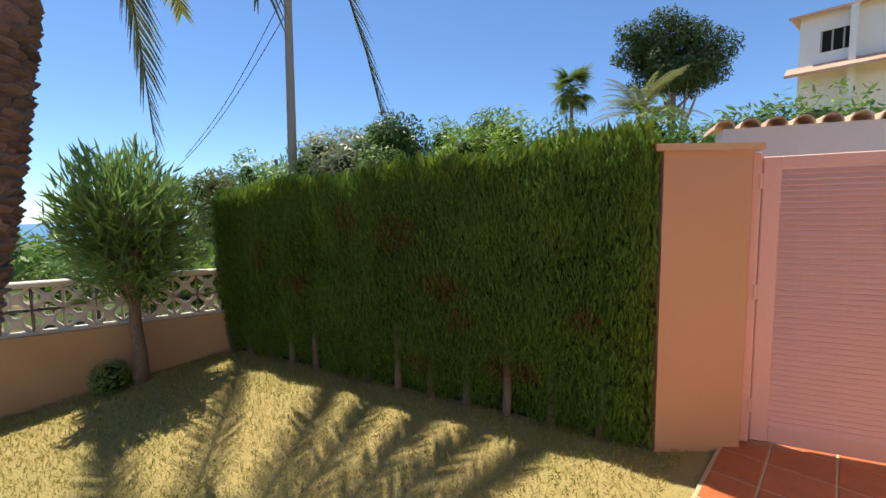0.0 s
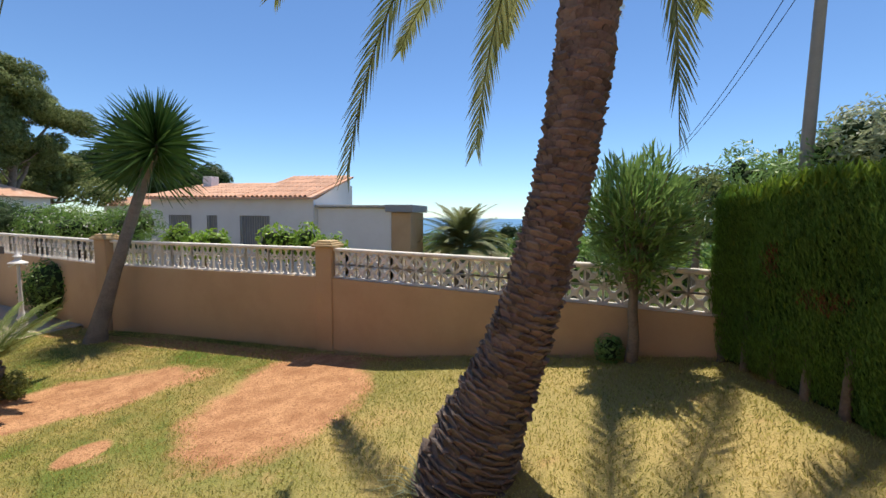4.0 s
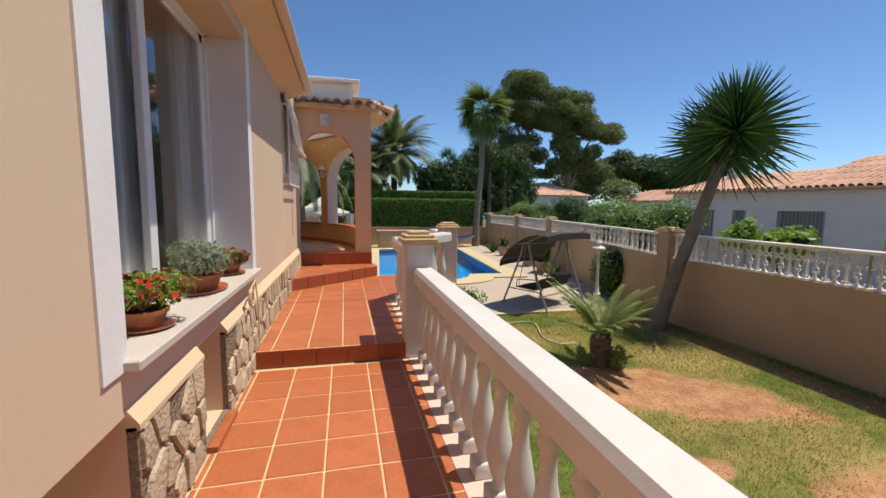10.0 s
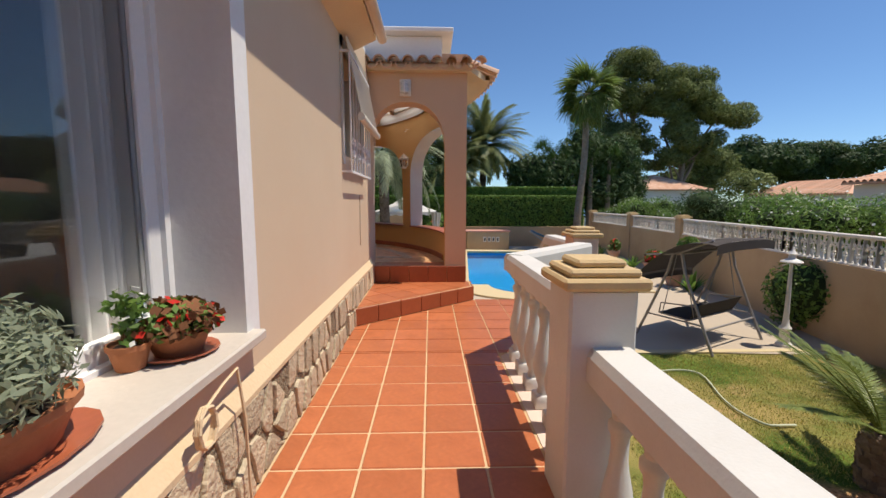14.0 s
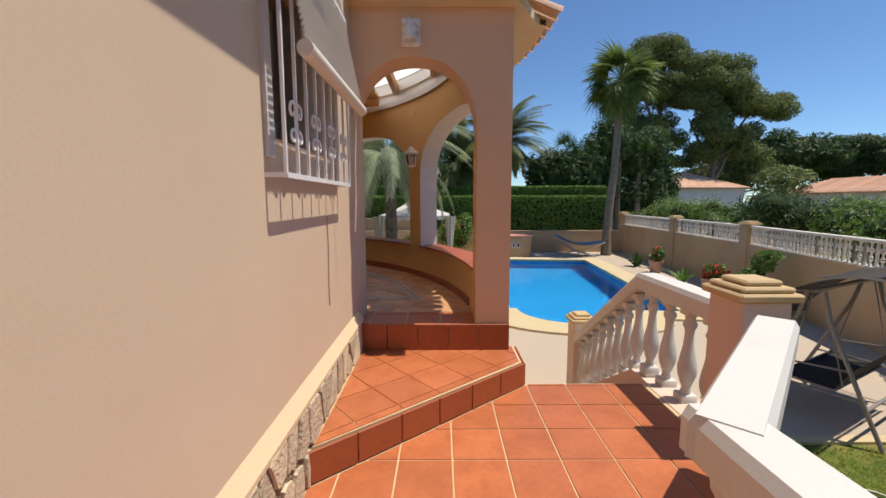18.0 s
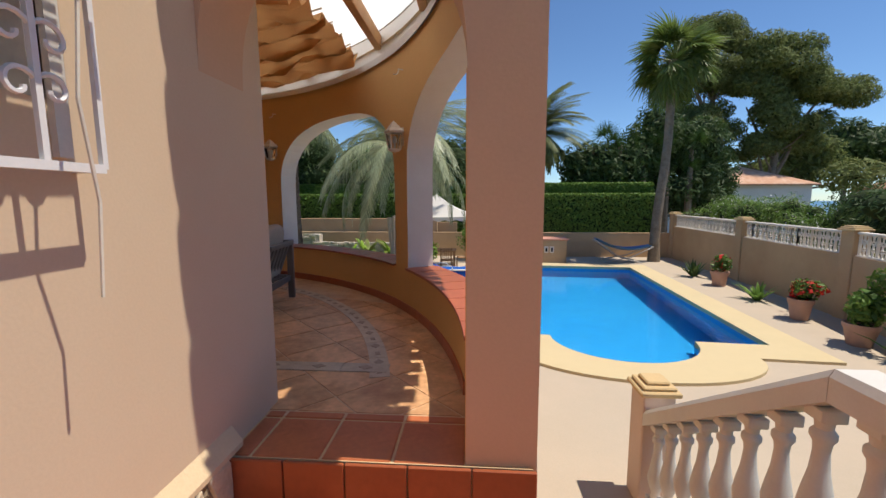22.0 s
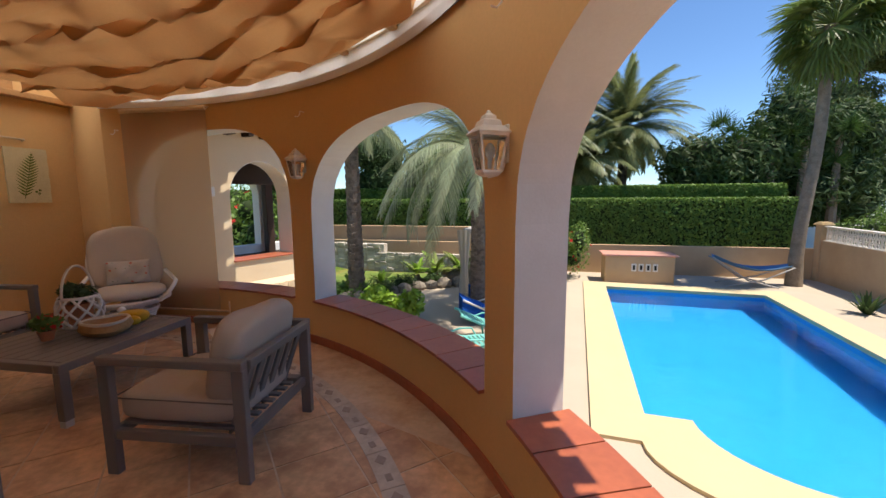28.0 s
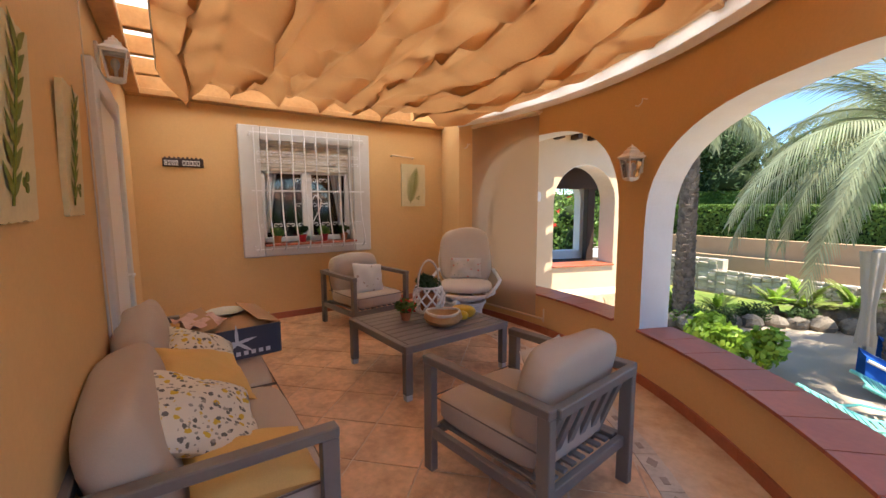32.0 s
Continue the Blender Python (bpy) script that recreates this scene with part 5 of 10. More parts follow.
for i, (x, y, z, e, rad, mt, lab) in enumerate([(-12.4, 4.6, 3.4, 1.1, 0.7, OLEG, "grey green olive crown"), (-9.8, 7.4, 4.4, 0.8, 0.6, YUCG, "dark flowering yucca clump"), (-8.4, 9.3, 4.5, 1.0, 0.7, BUSHG, "small pine crown"), (-14.3, 3.4, 2.9, 1.0, 0.6, PINEG, "small pine crown"),
                                                (-0.6, 9.2, 3.2, 1.0, 0.8, BUSHG, "green leafy shrub"), (0.8, 8.6, 2.95, 1.1, 0.7, BRIGHT, "bright green climbing shrub"), (2.4, 8.2, 3.0, 1.2, 0.7, BUSHG, "green climbing shrub"), (4.2, 8.0, 3.1, 1.2, 0.8, BUSHG, "green climbing shrub"), (-11.2, 5.8, 3.8, 0.7, 0.6, PALMS, "silvery olive crown"), (-7.0, 8.2, 3.7, 1.2, 0.7, BRIGHT, "bright green leafy"), (-5.4, 8.6, 3.6, 1.2, 0.75, BUSHG, "green leafy shrub"), (-3.8, 9.0, 3.5, 1.2, 0.75, BUSHG, "green leafy shrub"), (-2.2, 9.2, 3.3, 1.1, 0.75, BUSHG, "dense climbing shrub"), (-10.4, 6.8, 4.0, 0.9, 0.65, OLEG, "grey green olive crown")]):
    shrub("shrub", lab + " beyond the hedge", "shrub", rand_blobs(random.Random(140 + i), (x, y, z - 0.7), (e * 1.3, 0.6, 0.65), 13, rad), 5200, 0.17, 0.3, mt, 140 + i, 0.4, trunk=[([(x, y, -0.6), (x + 0.1, y, z * 0.5), (x, y, z)], [0.12, 0.09, 0.05])])
for i, (x, y, z, e, mt) in enumerate([(-17.5, 0.5, -0.6, 1.3, BUSHG), (-16.5, 1.8, -0.4, 1.0, BUSHG), (-20, 2.5, -0.2, 1.5, PINEG), (-15.5, 3.2, -0.6, 1.0, BRIGHT), (-26, -2, 0.2, 2.0, DARKG), (-24, 4, 0.3, 2.0, BUSHG), (-30, 8, 0.5, 2.5, PINEG), (-36, -6, -0.6, 2.0, PINEG)]):
    shrub("shrub", "green garden shrub beyond the wall", "shrub", rand_blobs(random.Random(160 + i), (x, y, z), (e, e * 0.8, 0.5), 6, 0.75), 1800, 0.2, 0.3, mt, 160 + i, 0.65, (RED, 120, 0.12) if i == 1 else None, trunk=[([(x, y, ground_z(x, y) - 0.2), (x, y, z)], [0.14, 0.06])])

# ---- balustrades ----
BAL_H = 0.78


def baluster_mesh(h):
    m = M()
    m.bbox(-0.062, 0.062, -0.062, 0.062, 0, 0.09, 0.006)
    m.bbox(-0.055, 0.055, -0.055, 0.055, h - 0.06, h, 0.006)
    z = lambda q: 0.09 + q * (h - 0.15)
    m.lathe([(0.035, z(0)), (0.04, z(0.03)), (0.03, z(0.07)), (0.045, z(0.14)), (0.066, z(0.25)), (0.07, z(0.33)), (0.058, z(0.45)), (0.04, z(0.6)), (0.032, z(0.75)), (0.036, z(0.82)), (0.05, z(0.86)), (0.05, z(0.9)), (0.034, z(0.93)), (0.04, z(1))], 14)
    return m.mesh("baluster", WHITE, 45)


BALUSTER = baluster_mesh(BAL_H)


def balustrade(label, a, b, za, zb, n, w=0.20, pitch=None):
    """Rail and balusters between two points, at the floor heights za and zb."""
    o = thing("balustrade", label, "balustrade", group="terrace balustrades")
    A, B = Vector((*a, za)), Vector((*b, zb))
    d = (B - A)
    side = Vector((-d.y, d.x, 0)).normalized() * w / 2
    m = M()
    prof = [(-1, BAL_H), (1, BAL_H), (1.0, BAL_H + 0.11), (0.8, BAL_H + 0.145), (-0.8, BAL_H + 0.145), (-1.0, BAL_H + 0.11)]
    vs = [P + side * u + Vector((0, 0, z)) for P in (A, B) for u, z in prof]
    k = len(prof)
    m.add(vs, [tuple(range(k)), tuple(range(2 * k - 1, k - 1, -1))] + [(i, (i + 1) % k, k + (i + 1) % k, k + i) for i in range(k)])
    part("rail", m, WHITE, o, "white painted masonry rail")
    for i in range(n):
        p = A + d * ((i + 0.5) / n)
        part("baluster", BALUSTER, None, o, at=pose(p.x, p.y, p.z, 0, 0, math.degrees(math.atan2(d.y, d.x))))
    return o


def post(label, x, y, z0, z1, hw, capmat, bodymat=WHITE, hc=0.038):
    o = thing("balustrade_post", label, "post", group="balustrade posts")
    m = M()
    m.bbox(x - hw, x + hw, y - hw, y + hw, z0, z1, 0.012)
    part("body", m, bodymat, o)
    m = M()
    if capmat is CAPOLD:
        worn_cap(m, x, y, hw + hc, z1)
        part("cap", m, capmat, o, "weathered grey moulded cap", smooth=35, fix=False)
    else:
        pillar_cap(m, x, y, hw + hc, z1)
        part("cap", m, capmat, o, "stepped stone coloured cap")
    return o


bw = M()
bw.box(-0.5, -0.205, -6.9, -2.7, -1.3, 0.0)
bw.prism([(-0.22, -6.9), (-0.5, -6.9), (-0.5, -8.85), (-1.5, -9.8), (-1.5, -10.9), (-1.24, -10.9), (-1.24, -9.75), (-0.22, -8.75)], -1.3, L1)
struct("balustrade_base", bw, ROSE, "rendered base under the balustrade")
balustrade("long white masonry balustrade along the tiled walkway", (-0.345, -3.15), (-0.345, -6.88), 0, 0, 15)
balustrade("white masonry balustrade along the upper walkway", (-0.345, -7.17), (-0.345, -8.80), L1, L1, 6)
balustrade("short slanting white masonry balustrade", (-0.30, -8.673), (-1.3, -9.72), L1 + 0.005, L1 + 0.005, 5)
balustrade("sloping white stair balustrade above the pool deck", (-1.40, -11.3), (-1.46, -13.14), L1 - 0.03, DECK + 0.02, 8)
balustrade("short level white balustrade at the stair head", (-1.40, -10.2), (-1.40, -11.3), L1 - 0.03, L1 - 0.03, 4)
post("weathered balustrade post with a dark stepped cap", -0.345, -3.0, -0.6, 0.985, 0.145, CAPOLD)
post("white balustrade post with a cream stepped cap", -0.31, -7.02, 0, 1.17, 0.145, CAP)
post("salmon balustrade post with a cream stepped cap at the stairs", -1.40, -10.05, L1 - 0.3, 1.13, 0.15, CAP, ROSE)
post("low stair post with a cream stepped cap", -1.5, -13.28, DECK, 0.0, 0.14, CAP, ROSE)
sb = M().prism([(-10.2, L1 - 0.6), (-11.3, L1 - 0.6), (-13.2, DECK - 0.4), (-13.2, DECK + 0.005), (-11.3, L1 - 0.036), (-10.2, L1 - 0.036)], -0.12, 0.12, Matrix(((0, 0, 1, -1.42), (1, 0, 0, 0), (0, 1, 0, 0), (0, 0, 0, 1))))
struct("stair_string", sb, ROSE, "rendered stair side under the balusters")

# ---- stone plinth ----
STONE = mat("field_stone", (0.58, 0.48, 0.33), 0.95, 0.2, 8, 45, 0.7, tint=(0.44, 0.36, 0.26), tscale=6, tmix=0.6, rand=0.2, dist=0.02)
MORTAR = mat("mortar", (0.30, 0.235, 0.155), 1.0, 0.35, 14, 45, 1.0, tint=(0.20, 0.15, 0.10), tscale=14, tmix=0.7, dist=0.04)
CREAM = mat("cream_paint", (0.68, 0.52, 0.33), 0.85, 0.06, 2, 60, 0.3)
pl = M()
wall_x(pl, 1.262, HX, -11.3, -3.4, -0.05, 0.62, list(NICHES))
plinth = struct("plinth", pl, MORTAR, "rough stone plinth along the house")
for y0, y1 in ((-11.3, -6.05), (-5.56, -4.76), (-4.22, -3.4)):
    tr = M()
    tr.add([(1.248, y0, 0.605), (1.248, y1, 0.605), (1.248, y1, 0.63), (1.248, y0, 0.63), (HX + 0.001, y1, 0.705), (HX + 0.001, y0, 0.705), (HX, y0, 0.6), (HX, y1, 0.6)], [(0, 1, 2, 3), (3, 2, 4, 5), (0, 6, 7, 1), (0, 3, 5, 6), (1, 7, 4, 2)])
    part("coping", tr, CREAM, plinth, "cream painted edge")


def rubble(parent, y0, y1, z0, z1, cell, seed, at, holes=(), depth=0.016, material=STONE):
    """Irregular flat stones, taller than wide, with wide rough joints between; face towards -x of the pose at."""
    R = random.Random(seed)
    nr, nc = max(1, round((z1 - z0) / (cell * 1.25))), max(2, round((y1 - y0) / cell))
    sites = [(y0 + (c + 0.5 + 0.5 * (q % 2) - 0.25 + R.uniform(-0.32, 0.32)) * (y1 - y0) / nc, z0 + (q + 0.5 + R.uniform(-0.3, 0.3)) * (z1 - z0) / nr) for q in range(nr) for c in range(nc)]
    for i, (sy, sz) in enumerate(sites):
        poly = [(y0, z0), (y1, z0), (y1, z1), (y0, z1)]
        for j, (ty, tz) in enumerate(sites):
            if j != i and math.hypot(ty - sy, tz - sz) < 3.2 * cell:
                a, b = ty - sy, tz - sz
                poly = clip_poly(poly, -a, -b, R.uniform(0.010, 0.024) * math.hypot(a, b) - (ty * ty + tz * tz - sy * sy - sz * sz) / 2)
                if len(poly) < 3:
                    break
        for ha, hb, hc, hd in holes:
            if poly and ha - 0.03 < sy < hb + 0.03 and sz < hd + 0.03:
                poly = []
            elif poly and sz < hd and sy >= hb:
                poly = clip_poly(poly, 1, 0, hb + 0.02)
            elif poly and sz < hd and sy <= ha:
                poly = clip_poly(poly, -1, 0, 0.02 - ha)
        if len(poly) < 3 or R.random() < 0.06:
            continue
        ring = []
        for p, q in zip(poly, poly[1:] + poly[:1]):
            for t in (0.12, 0.5, 0.88):
                ring.append((lerp(p[0], q[0], t) + R.uniform(-0.007, 0.007), lerp(p[1], q[1], t) + R.uniform(-0.007, 0.007)))
        n = len(ring)
        cy, cz = sum(p[0] for p in ring) / n, sum(p[1] for p in ring) / n
        d = depth * R.uniform(0.6, 1.5)
        m = M()
        vs = [(0.004, *p) for p in ring] + [(-d * 0.8, lerp(p[0], cy, 0.03), lerp(p[1], cz, 0.03)) for p in ring] + [(-d - R.uniform(-0.002, 0.003), lerp(p[0], cy, 0.07), lerp(p[1], cz, 0.07)) for p in ring] + [(-d - 0.004, cy, cz)]
        m.add(vs, [(k, (k + 1) % n, n + (k + 1) % n, n + k) for k in range(n)] + [(n + k, n + (k + 1) % n, 2 * n + (k + 1) % n, 2 * n + k) for k in range(n)] + [(2 * n + k, 2 * n + (k + 1) % n, 3 * n) for k in range(n)])
        part("stone", m, material, parent, at=at)


FACE = pose(1.264, 0, 0)
rubble(plinth, -6.9, -3.45, 0.0, 0.61, 0.155, 15, FACE, NICHES)
rubble(plinth, -9.7, -6.9, L1, 0.61, 0.15, 16, FACE)
rubble(plinth, -11.2, -9.7, L2, 0.61, 0.15, 17, FACE)
for y0, y1, z0, z1 in NICHES:
    n2 = M()
    n2.box(1.2, 1.6, y0 + 0.003, y1 - 0.003, 0.0, 0.035)
    part("niche_tile", n2, TERRA, plinth)

# ---- large window with sill ----
FRAME = mat("window_frame", (0.78, 0.77, 0.76), 0.4, 0.04, 3, 60, 0.05)
# Near-black for wires; on backings and vents it stands in for unlit depth.
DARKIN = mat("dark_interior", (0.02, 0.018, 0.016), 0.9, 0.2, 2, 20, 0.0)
CURTAIN = mat("curtain", (0.88, 0.87, 0.85), 0.9, 0.06, 3, 60, 0.1, trans=0.12)
SILLTOP = mat("sill_marble", (0.58, 0.52, 0.45), 0.5, 0.08, 3, 40, 0.1, tint=(0.48, 0.41, 0.34), tscale=3, tmix=0.4)
SILLEDGE = mat("sill_edge", (0.40, 0.28, 0.20), 0.6, 0.12, 4, 40, 0.2)
GLASS = bpy.data.materials.new("window_glass")
GLASS.use_nodes = True
gb = GLASS.node_tree.nodes["Principled BSDF"]
gb.inputs["Base Color"].default_value = (0.95, 0.96, 0.97, 1)
gb.inputs["Roughness"].default_value, gb.inputs["IOR"].default_value, gb.inputs["Transmission Weight"].default_value = 0.0, 1.5, 1.0
ya, yb, za, zb = WIN_A
win = tagged(new("window_1"), "large sliding window with white surround and deep sill", "window", "", "structure")
m = M()
m.box(HX - 0.012, HX + 0.42, yb - 0.012, yb + 0.17, za - 0.02, zb + 0.15)
m.box(HX - 0.012, HX + 0.42, ya - 0.13, ya + 0.012, za - 0.02, zb + 0.15)
part("window_surround", m, WHITEW, win)
m = M()
m.box(HX + 0.002, HX + 0.45, ya + 0.012, yb - 0.012, zb - 0.012, zb + 0.14)
part("lintel", m, WALL, win)
m = M()
m.bbox(1.225, 1.75, ya - 0.06, yb + 0.03, za - 0.022, za + 0.028, 0.008)
part("window_sill", m, SILLTOP, win, "white marble sill")
FX = 1.66


def sash(y0, y1, x, name):
    m = M()
    f = 0.1
    for a, b, c, d in ((y0, y1, za + 0.03, za + 0.03 + f), (y0, y1, zb - f, zb), (y0, y0 + f, za + 0.03, zb), (y1 - f, y1, za + 0.03, zb)):
        m.bbox(x - 0.025, x + 0.025, a, b, c, d, 0.006)
    s = part(name, m, FRAME, win)
    g2 = part("pane", M().box(x - 0.004, x + 0.004, y0 + f, y1 - f, za + 0.03 + f, zb - f), GLASS, s)
    g2.visible_shadow = False
    return s


mid = -6.02
sash(ya + 0.03, mid + 0.1, FX, "sash")
sash(mid - 0.1, yb - 0.01, FX + 0.055, "sash")
m = M()
for a, b in ((ya, ya + 0.05), (yb - 0.02, yb)):
    m.box(FX - 0.05, FX + 0.1, a, b, za + 0.028, zb)
m.box(FX - 0.05, FX + 0.1, ya, yb, zb - 0.03, zb + 0.002)
m.box(FX - 0.06, FX + 0.1, ya, yb, za + 0.026, za + 0.05)
part("window_frame", m, FRAME, win)
m = M()
rows = []
for z in (0.4, zb):
    rows.append([(FX + 0.12 + 0.03 * math.sin(i * 0.9) + 0.02 * math.sin(i * 0.37), lerp(ya, ya + 0.34, i / 60) if i <= 60 else lerp(mid, yb + 0.1, (i - 61) / 60), z) for i in range(122)])
cur1, cur2 = M(), M()
cur1.grid([q[:61] for q in rows])
cur2.grid([q[61:] for q in rows])
for c in (cur1, cur2):
    part("curtain", c, CURTAIN, win, fix=False, smooth=180)

# ---- small barred window with a rolled blind ----
IRON = mat("white_iron", (0.78, 0.77, 0.76), 0.5, 0.05, 5, 60, 0.1)


def scroll(m, y, z, s, k, x, r=0.006):
    """A C-scroll of iron in the plane of the bars."""
    pts = []
    for i in range(15):
        a = 0.3 + i * 0.42
        q = k * (1 - i / 18)
        pts.append((x, y + s * (k * 0.9 - q * math.cos(a)), z + q * math.sin(a)))
    m.tube(pts, r, 5)


ya2, yb2, za2, zb2 = WIN_B
win = tagged(new("window_2"), "small window with white iron bars and a rolled blind", "window", "", "structure")
m = M()
m.box(HX - 0.02, HX + 0.02, ya2 - 0.04, ya2, za2 - 0.15, zb2 + 0.1)
m.box(HX - 0.02, HX + 0.02, yb2, yb2 + 0.07, za2 - 0.1, zb2 + 0.1)
m.box(HX + 0.02, HX + 0.3, ya2, ya2 + 0.02, za2, zb2)
m.box(HX + 0.02, HX + 0.3, yb2 - 0.02, yb2, za2, zb2)
m.box(HX - 0.02, HX + 0.02, ya2 - 0.04, yb2 + 0.07, zb2, zb2 + 0.1)
part("window_surround", m, WHITE, win)
part("pane", M().box(HX + 0.2, HX + 0.21, ya2, yb2, za2, zb2), GLASS, win)
# Near-black sheet in place of the unlit room behind the pane.
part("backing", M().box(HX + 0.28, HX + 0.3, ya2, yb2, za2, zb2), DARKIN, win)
GX = 1.205
gy0, gy1, gz0, gz1 = ya2 - 0.05, yb2 + 0.08, 1.84, 3.0
cage = part("bar_frame", M().box(GX - 0.008, GX + 0.008, gy0, gy1, gz0 - 0.012, gz0 + 0.012).box(GX - 0.008, GX + 0.008, gy0, gy1, gz1 - 0.012, gz1 + 0.012)
            .box(GX, HX, gy0 - 0.006, gy0 + 0.006, gz0 - 0.01, gz0 + 0.01).box(GX, HX, gy1 - 0.006, gy1 + 0.006, gz0 - 0.01, gz0 + 0.01)
            .box(GX, HX, gy0 - 0.006, gy0 + 0.006, gz1 - 0.01, gz1 + 0.01).box(GX, HX, gy1 - 0.006, gy1 + 0.006, gz1 - 0.01, gz1 + 0.01), IRON, win)
for i in range(9):
    yy = lerp(gy0, gy1, i / 8)
    part("bar", M().box(GX - 0.007, GX + 0.007, yy - 0.008, yy + 0.008, gz0, gz1), IRON, cage)
    if i % 2 == 1:
        m = M()
        for s in (-1, 1):
            scroll(m, yy, 2.14, s, 0.05, GX, 0.007)
            scroll(m, yy, 2.02, s, 0.045, GX, 0.007)
        part("scroll", m, IRON, cage, smooth=60)
BLIND = mat("blind_slats", (0.72, 0.66, 0.55), 0.6, 0.08, 3, 40, 0.15)
for k in range(30):
    t = k / 29
    part("blind_slat", M().box(-0.011, 0.011, gy0 + 0.02, gy1 - 0.02, -0.004, 0.004, pose(lerp(1.24, 1.10, t), 0, lerp(3.14, 2.42, t), 0, 65, 0)), BLIND, win)
part("blind_roll", M().tube([(1.10, gy0, 2.38), (1.10, gy1, 2.38)], 0.038, 10), BLIND, win, smooth=50)
part("blind_cord", M().tube([(1.12, gy0 + 0.1, 2.36), (1.13, gy0 + 0.13, 2.0), (1.14, gy0 + 0.09, 1.75), (1.15, gy0 + 0.1, 1.5)], 0.005, 5), BLIND, win)
part("cable", M().tube([(1.293, -10.35, 1.62), (1.293, -10.36, 1.4), (1.293, -10.34, 1.15), (1.293, -10.35, 1.0)], 0.004, 5), SILLEDGE, win)

# ---- eaves and roof tiles ----
RTILE = mat("roof_tile", (0.60, 0.40, 0.28), 0.9, 0.15, 4, 40, 0.4, tint=(0.70, 0.57, 0.45), tscale=3, tmix=0.7, rand=0.2)
GUTTER = mat("gutter", (0.68, 0.53, 0.38), 0.5, 0.05, 3, 40, 0.1)
ev = M()
ev.add([(1.01, y, z) for y in (-9.95, 3.4) for z in (3.30, 3.36)] + [(1.3, y, z) for y in (-9.95, 3.4) for z in (3.16, 3.5)], [(0, 2, 6, 4), (1, 5, 7, 3), (0, 1, 3, 2), (4, 6, 7, 5), (0, 4, 5, 1), (2, 3, 7, 6)])
struct("soffit", ev, CREAM, "cream rendered soffit under the eaves")
roof = struct("roof", M().add([(0.98, -9.95, 3.4), (0.98, 3.4, 3.4), (4.2, 3.4, 4.7), (4.2, -9.95, 4.7), (7.2, 3.4, 3.6), (7.2, -11.9, 3.6), (4.2, -11.9, 4.7)], [(0, 1, 2, 3), (2, 4, 5, 6)]), RTILE, "clay tiled house roof")


def barrel(length, r0, r1):
    m = M()
    n = 7
    vs = []
    for x, r in ((0, r0), (length, r1)):
        for rr in (r, r - 0.014):
            vs += [(x, rr * math.cos(math.pi * i / n), rr * math.sin(math.pi * i / n)) for i in range(n + 1)]
    k = n + 1
    fs = [(i, i + 1, 2 * k + i + 1, 2 * k + i) for i in range(n)] + [(k + i, 3 * k + i, 3 * k + i + 1, k + i + 1) for i in range(n)]
    fs += [(i, k + i, k + i + 1, i + 1) for i in range(n)] + [(2 * k + i, 2 * k + i + 1, 3 * k + i + 1, 3 * k + i) for i in range(n)]
    fs += [(0, 2 * k, 3 * k, k), (n, k + n, 3 * k + n, 2 * k + n)]
    return m.add(vs, fs).mesh("roof_tile", RTILE, 60)


BT = barrel(0.45, 0.085, 0.07)
for i in range(64):
    part("roof_tile", BT, None, roof, at=pose(0.96, 3.2 - i * 0.205, 3.37, 0, -21, 0))
for i in range(64):
    part("roof_tile", BT, None, roof, at=pose(1.32, 3.2 - i * 0.205, 3.51, 0, -21, 0))
gut = M()
gut.tube([(0.945, -9.97, 3.32), (0.945, 3.4, 3.32)], 0.055, 10)
struct("gutter", gut, GUTTER, "cream rain gutter along the eaves", smooth=60)
proof = tagged(new("roof_porch"), "clay tiled roof edge of the porch", "", "", "structure")
sl = M()
sl.box(-0.13, 1.3, -11.75, -11.14, 3.36, 3.44)


def over(a):
    """Overhang of the porch eaves; deepened out of sight to shade the arch ledges."""
    return interp(a, [-176, -166, -150], [0.68, 0.78, 0.97])


rows = []
for r_, k, z in ((CR + 0.05, 0, 3.44), (CR, 1, 3.40), (CR, 1, 3.46), (CR + 0.1, 0, 3.66)):
    rows.append([arc(-175 + 2 * i, r_ + k * over(-175 + 2 * i), z) for i in range(51)])
sl.grid(rows)
sl.add([(-0.13, -11.14, 3.36), (-0.13, -11.14, 3.46), *(arc(-175, CR + 0.62, z) for z in (3.46, 3.38)), (-0.13, -11.75, 3.36), (-0.13, -11.75, 3.46)], [(0, 1, 2, 3), (0, 3, 4), (1, 5, 2)])
part("soffit", sl, CREAM, proof, fix=False)
for i in range(9):
    part("roof_tile", BT, None, proof, at=pose(-0.28 + 0.2 * i, -11.05, 3.45, 0, 0, -90) @ pose(0, 0, 0, 0, -14, 0))
    part("roof_tile", BT, None, proof, at=pose(-0.18 + 0.2 * i, -11.07, 3.43, 180, 0, -90) @ pose(0, 0, -0.02, 0, 14, 0))
for i in range(46):
    a = -176 + 2.2 * i
    p = arc(a, CR + 0.10 + over(a), 3.45)
    part("roof_tile", BT, None, proof, at=pose(*p, 0, 0, a + 180) @ pose(0, 0, 0, 0, -20, 0))
pb = M().bbox(0.25, 1.5, -12.3, -11.2, 3.5, 3.84, 0.02)
pb.bbox(0.1, 1.6, -12.3, -11.05, 3.84, 3.9, 0.01)
part("parapet", pb, WHITEW, proof)

# ---- lamp over the entrance arch ----
LAMPW = mat("lamp_white", (0.75, 0.72, 0.68), 0.5, 0.05, 4, 50, 0.1)
LGLASS = mat("frosted_glass", (0.6, 0.6, 0.58), 0.3, 0.05, 4, 50, 0.0)
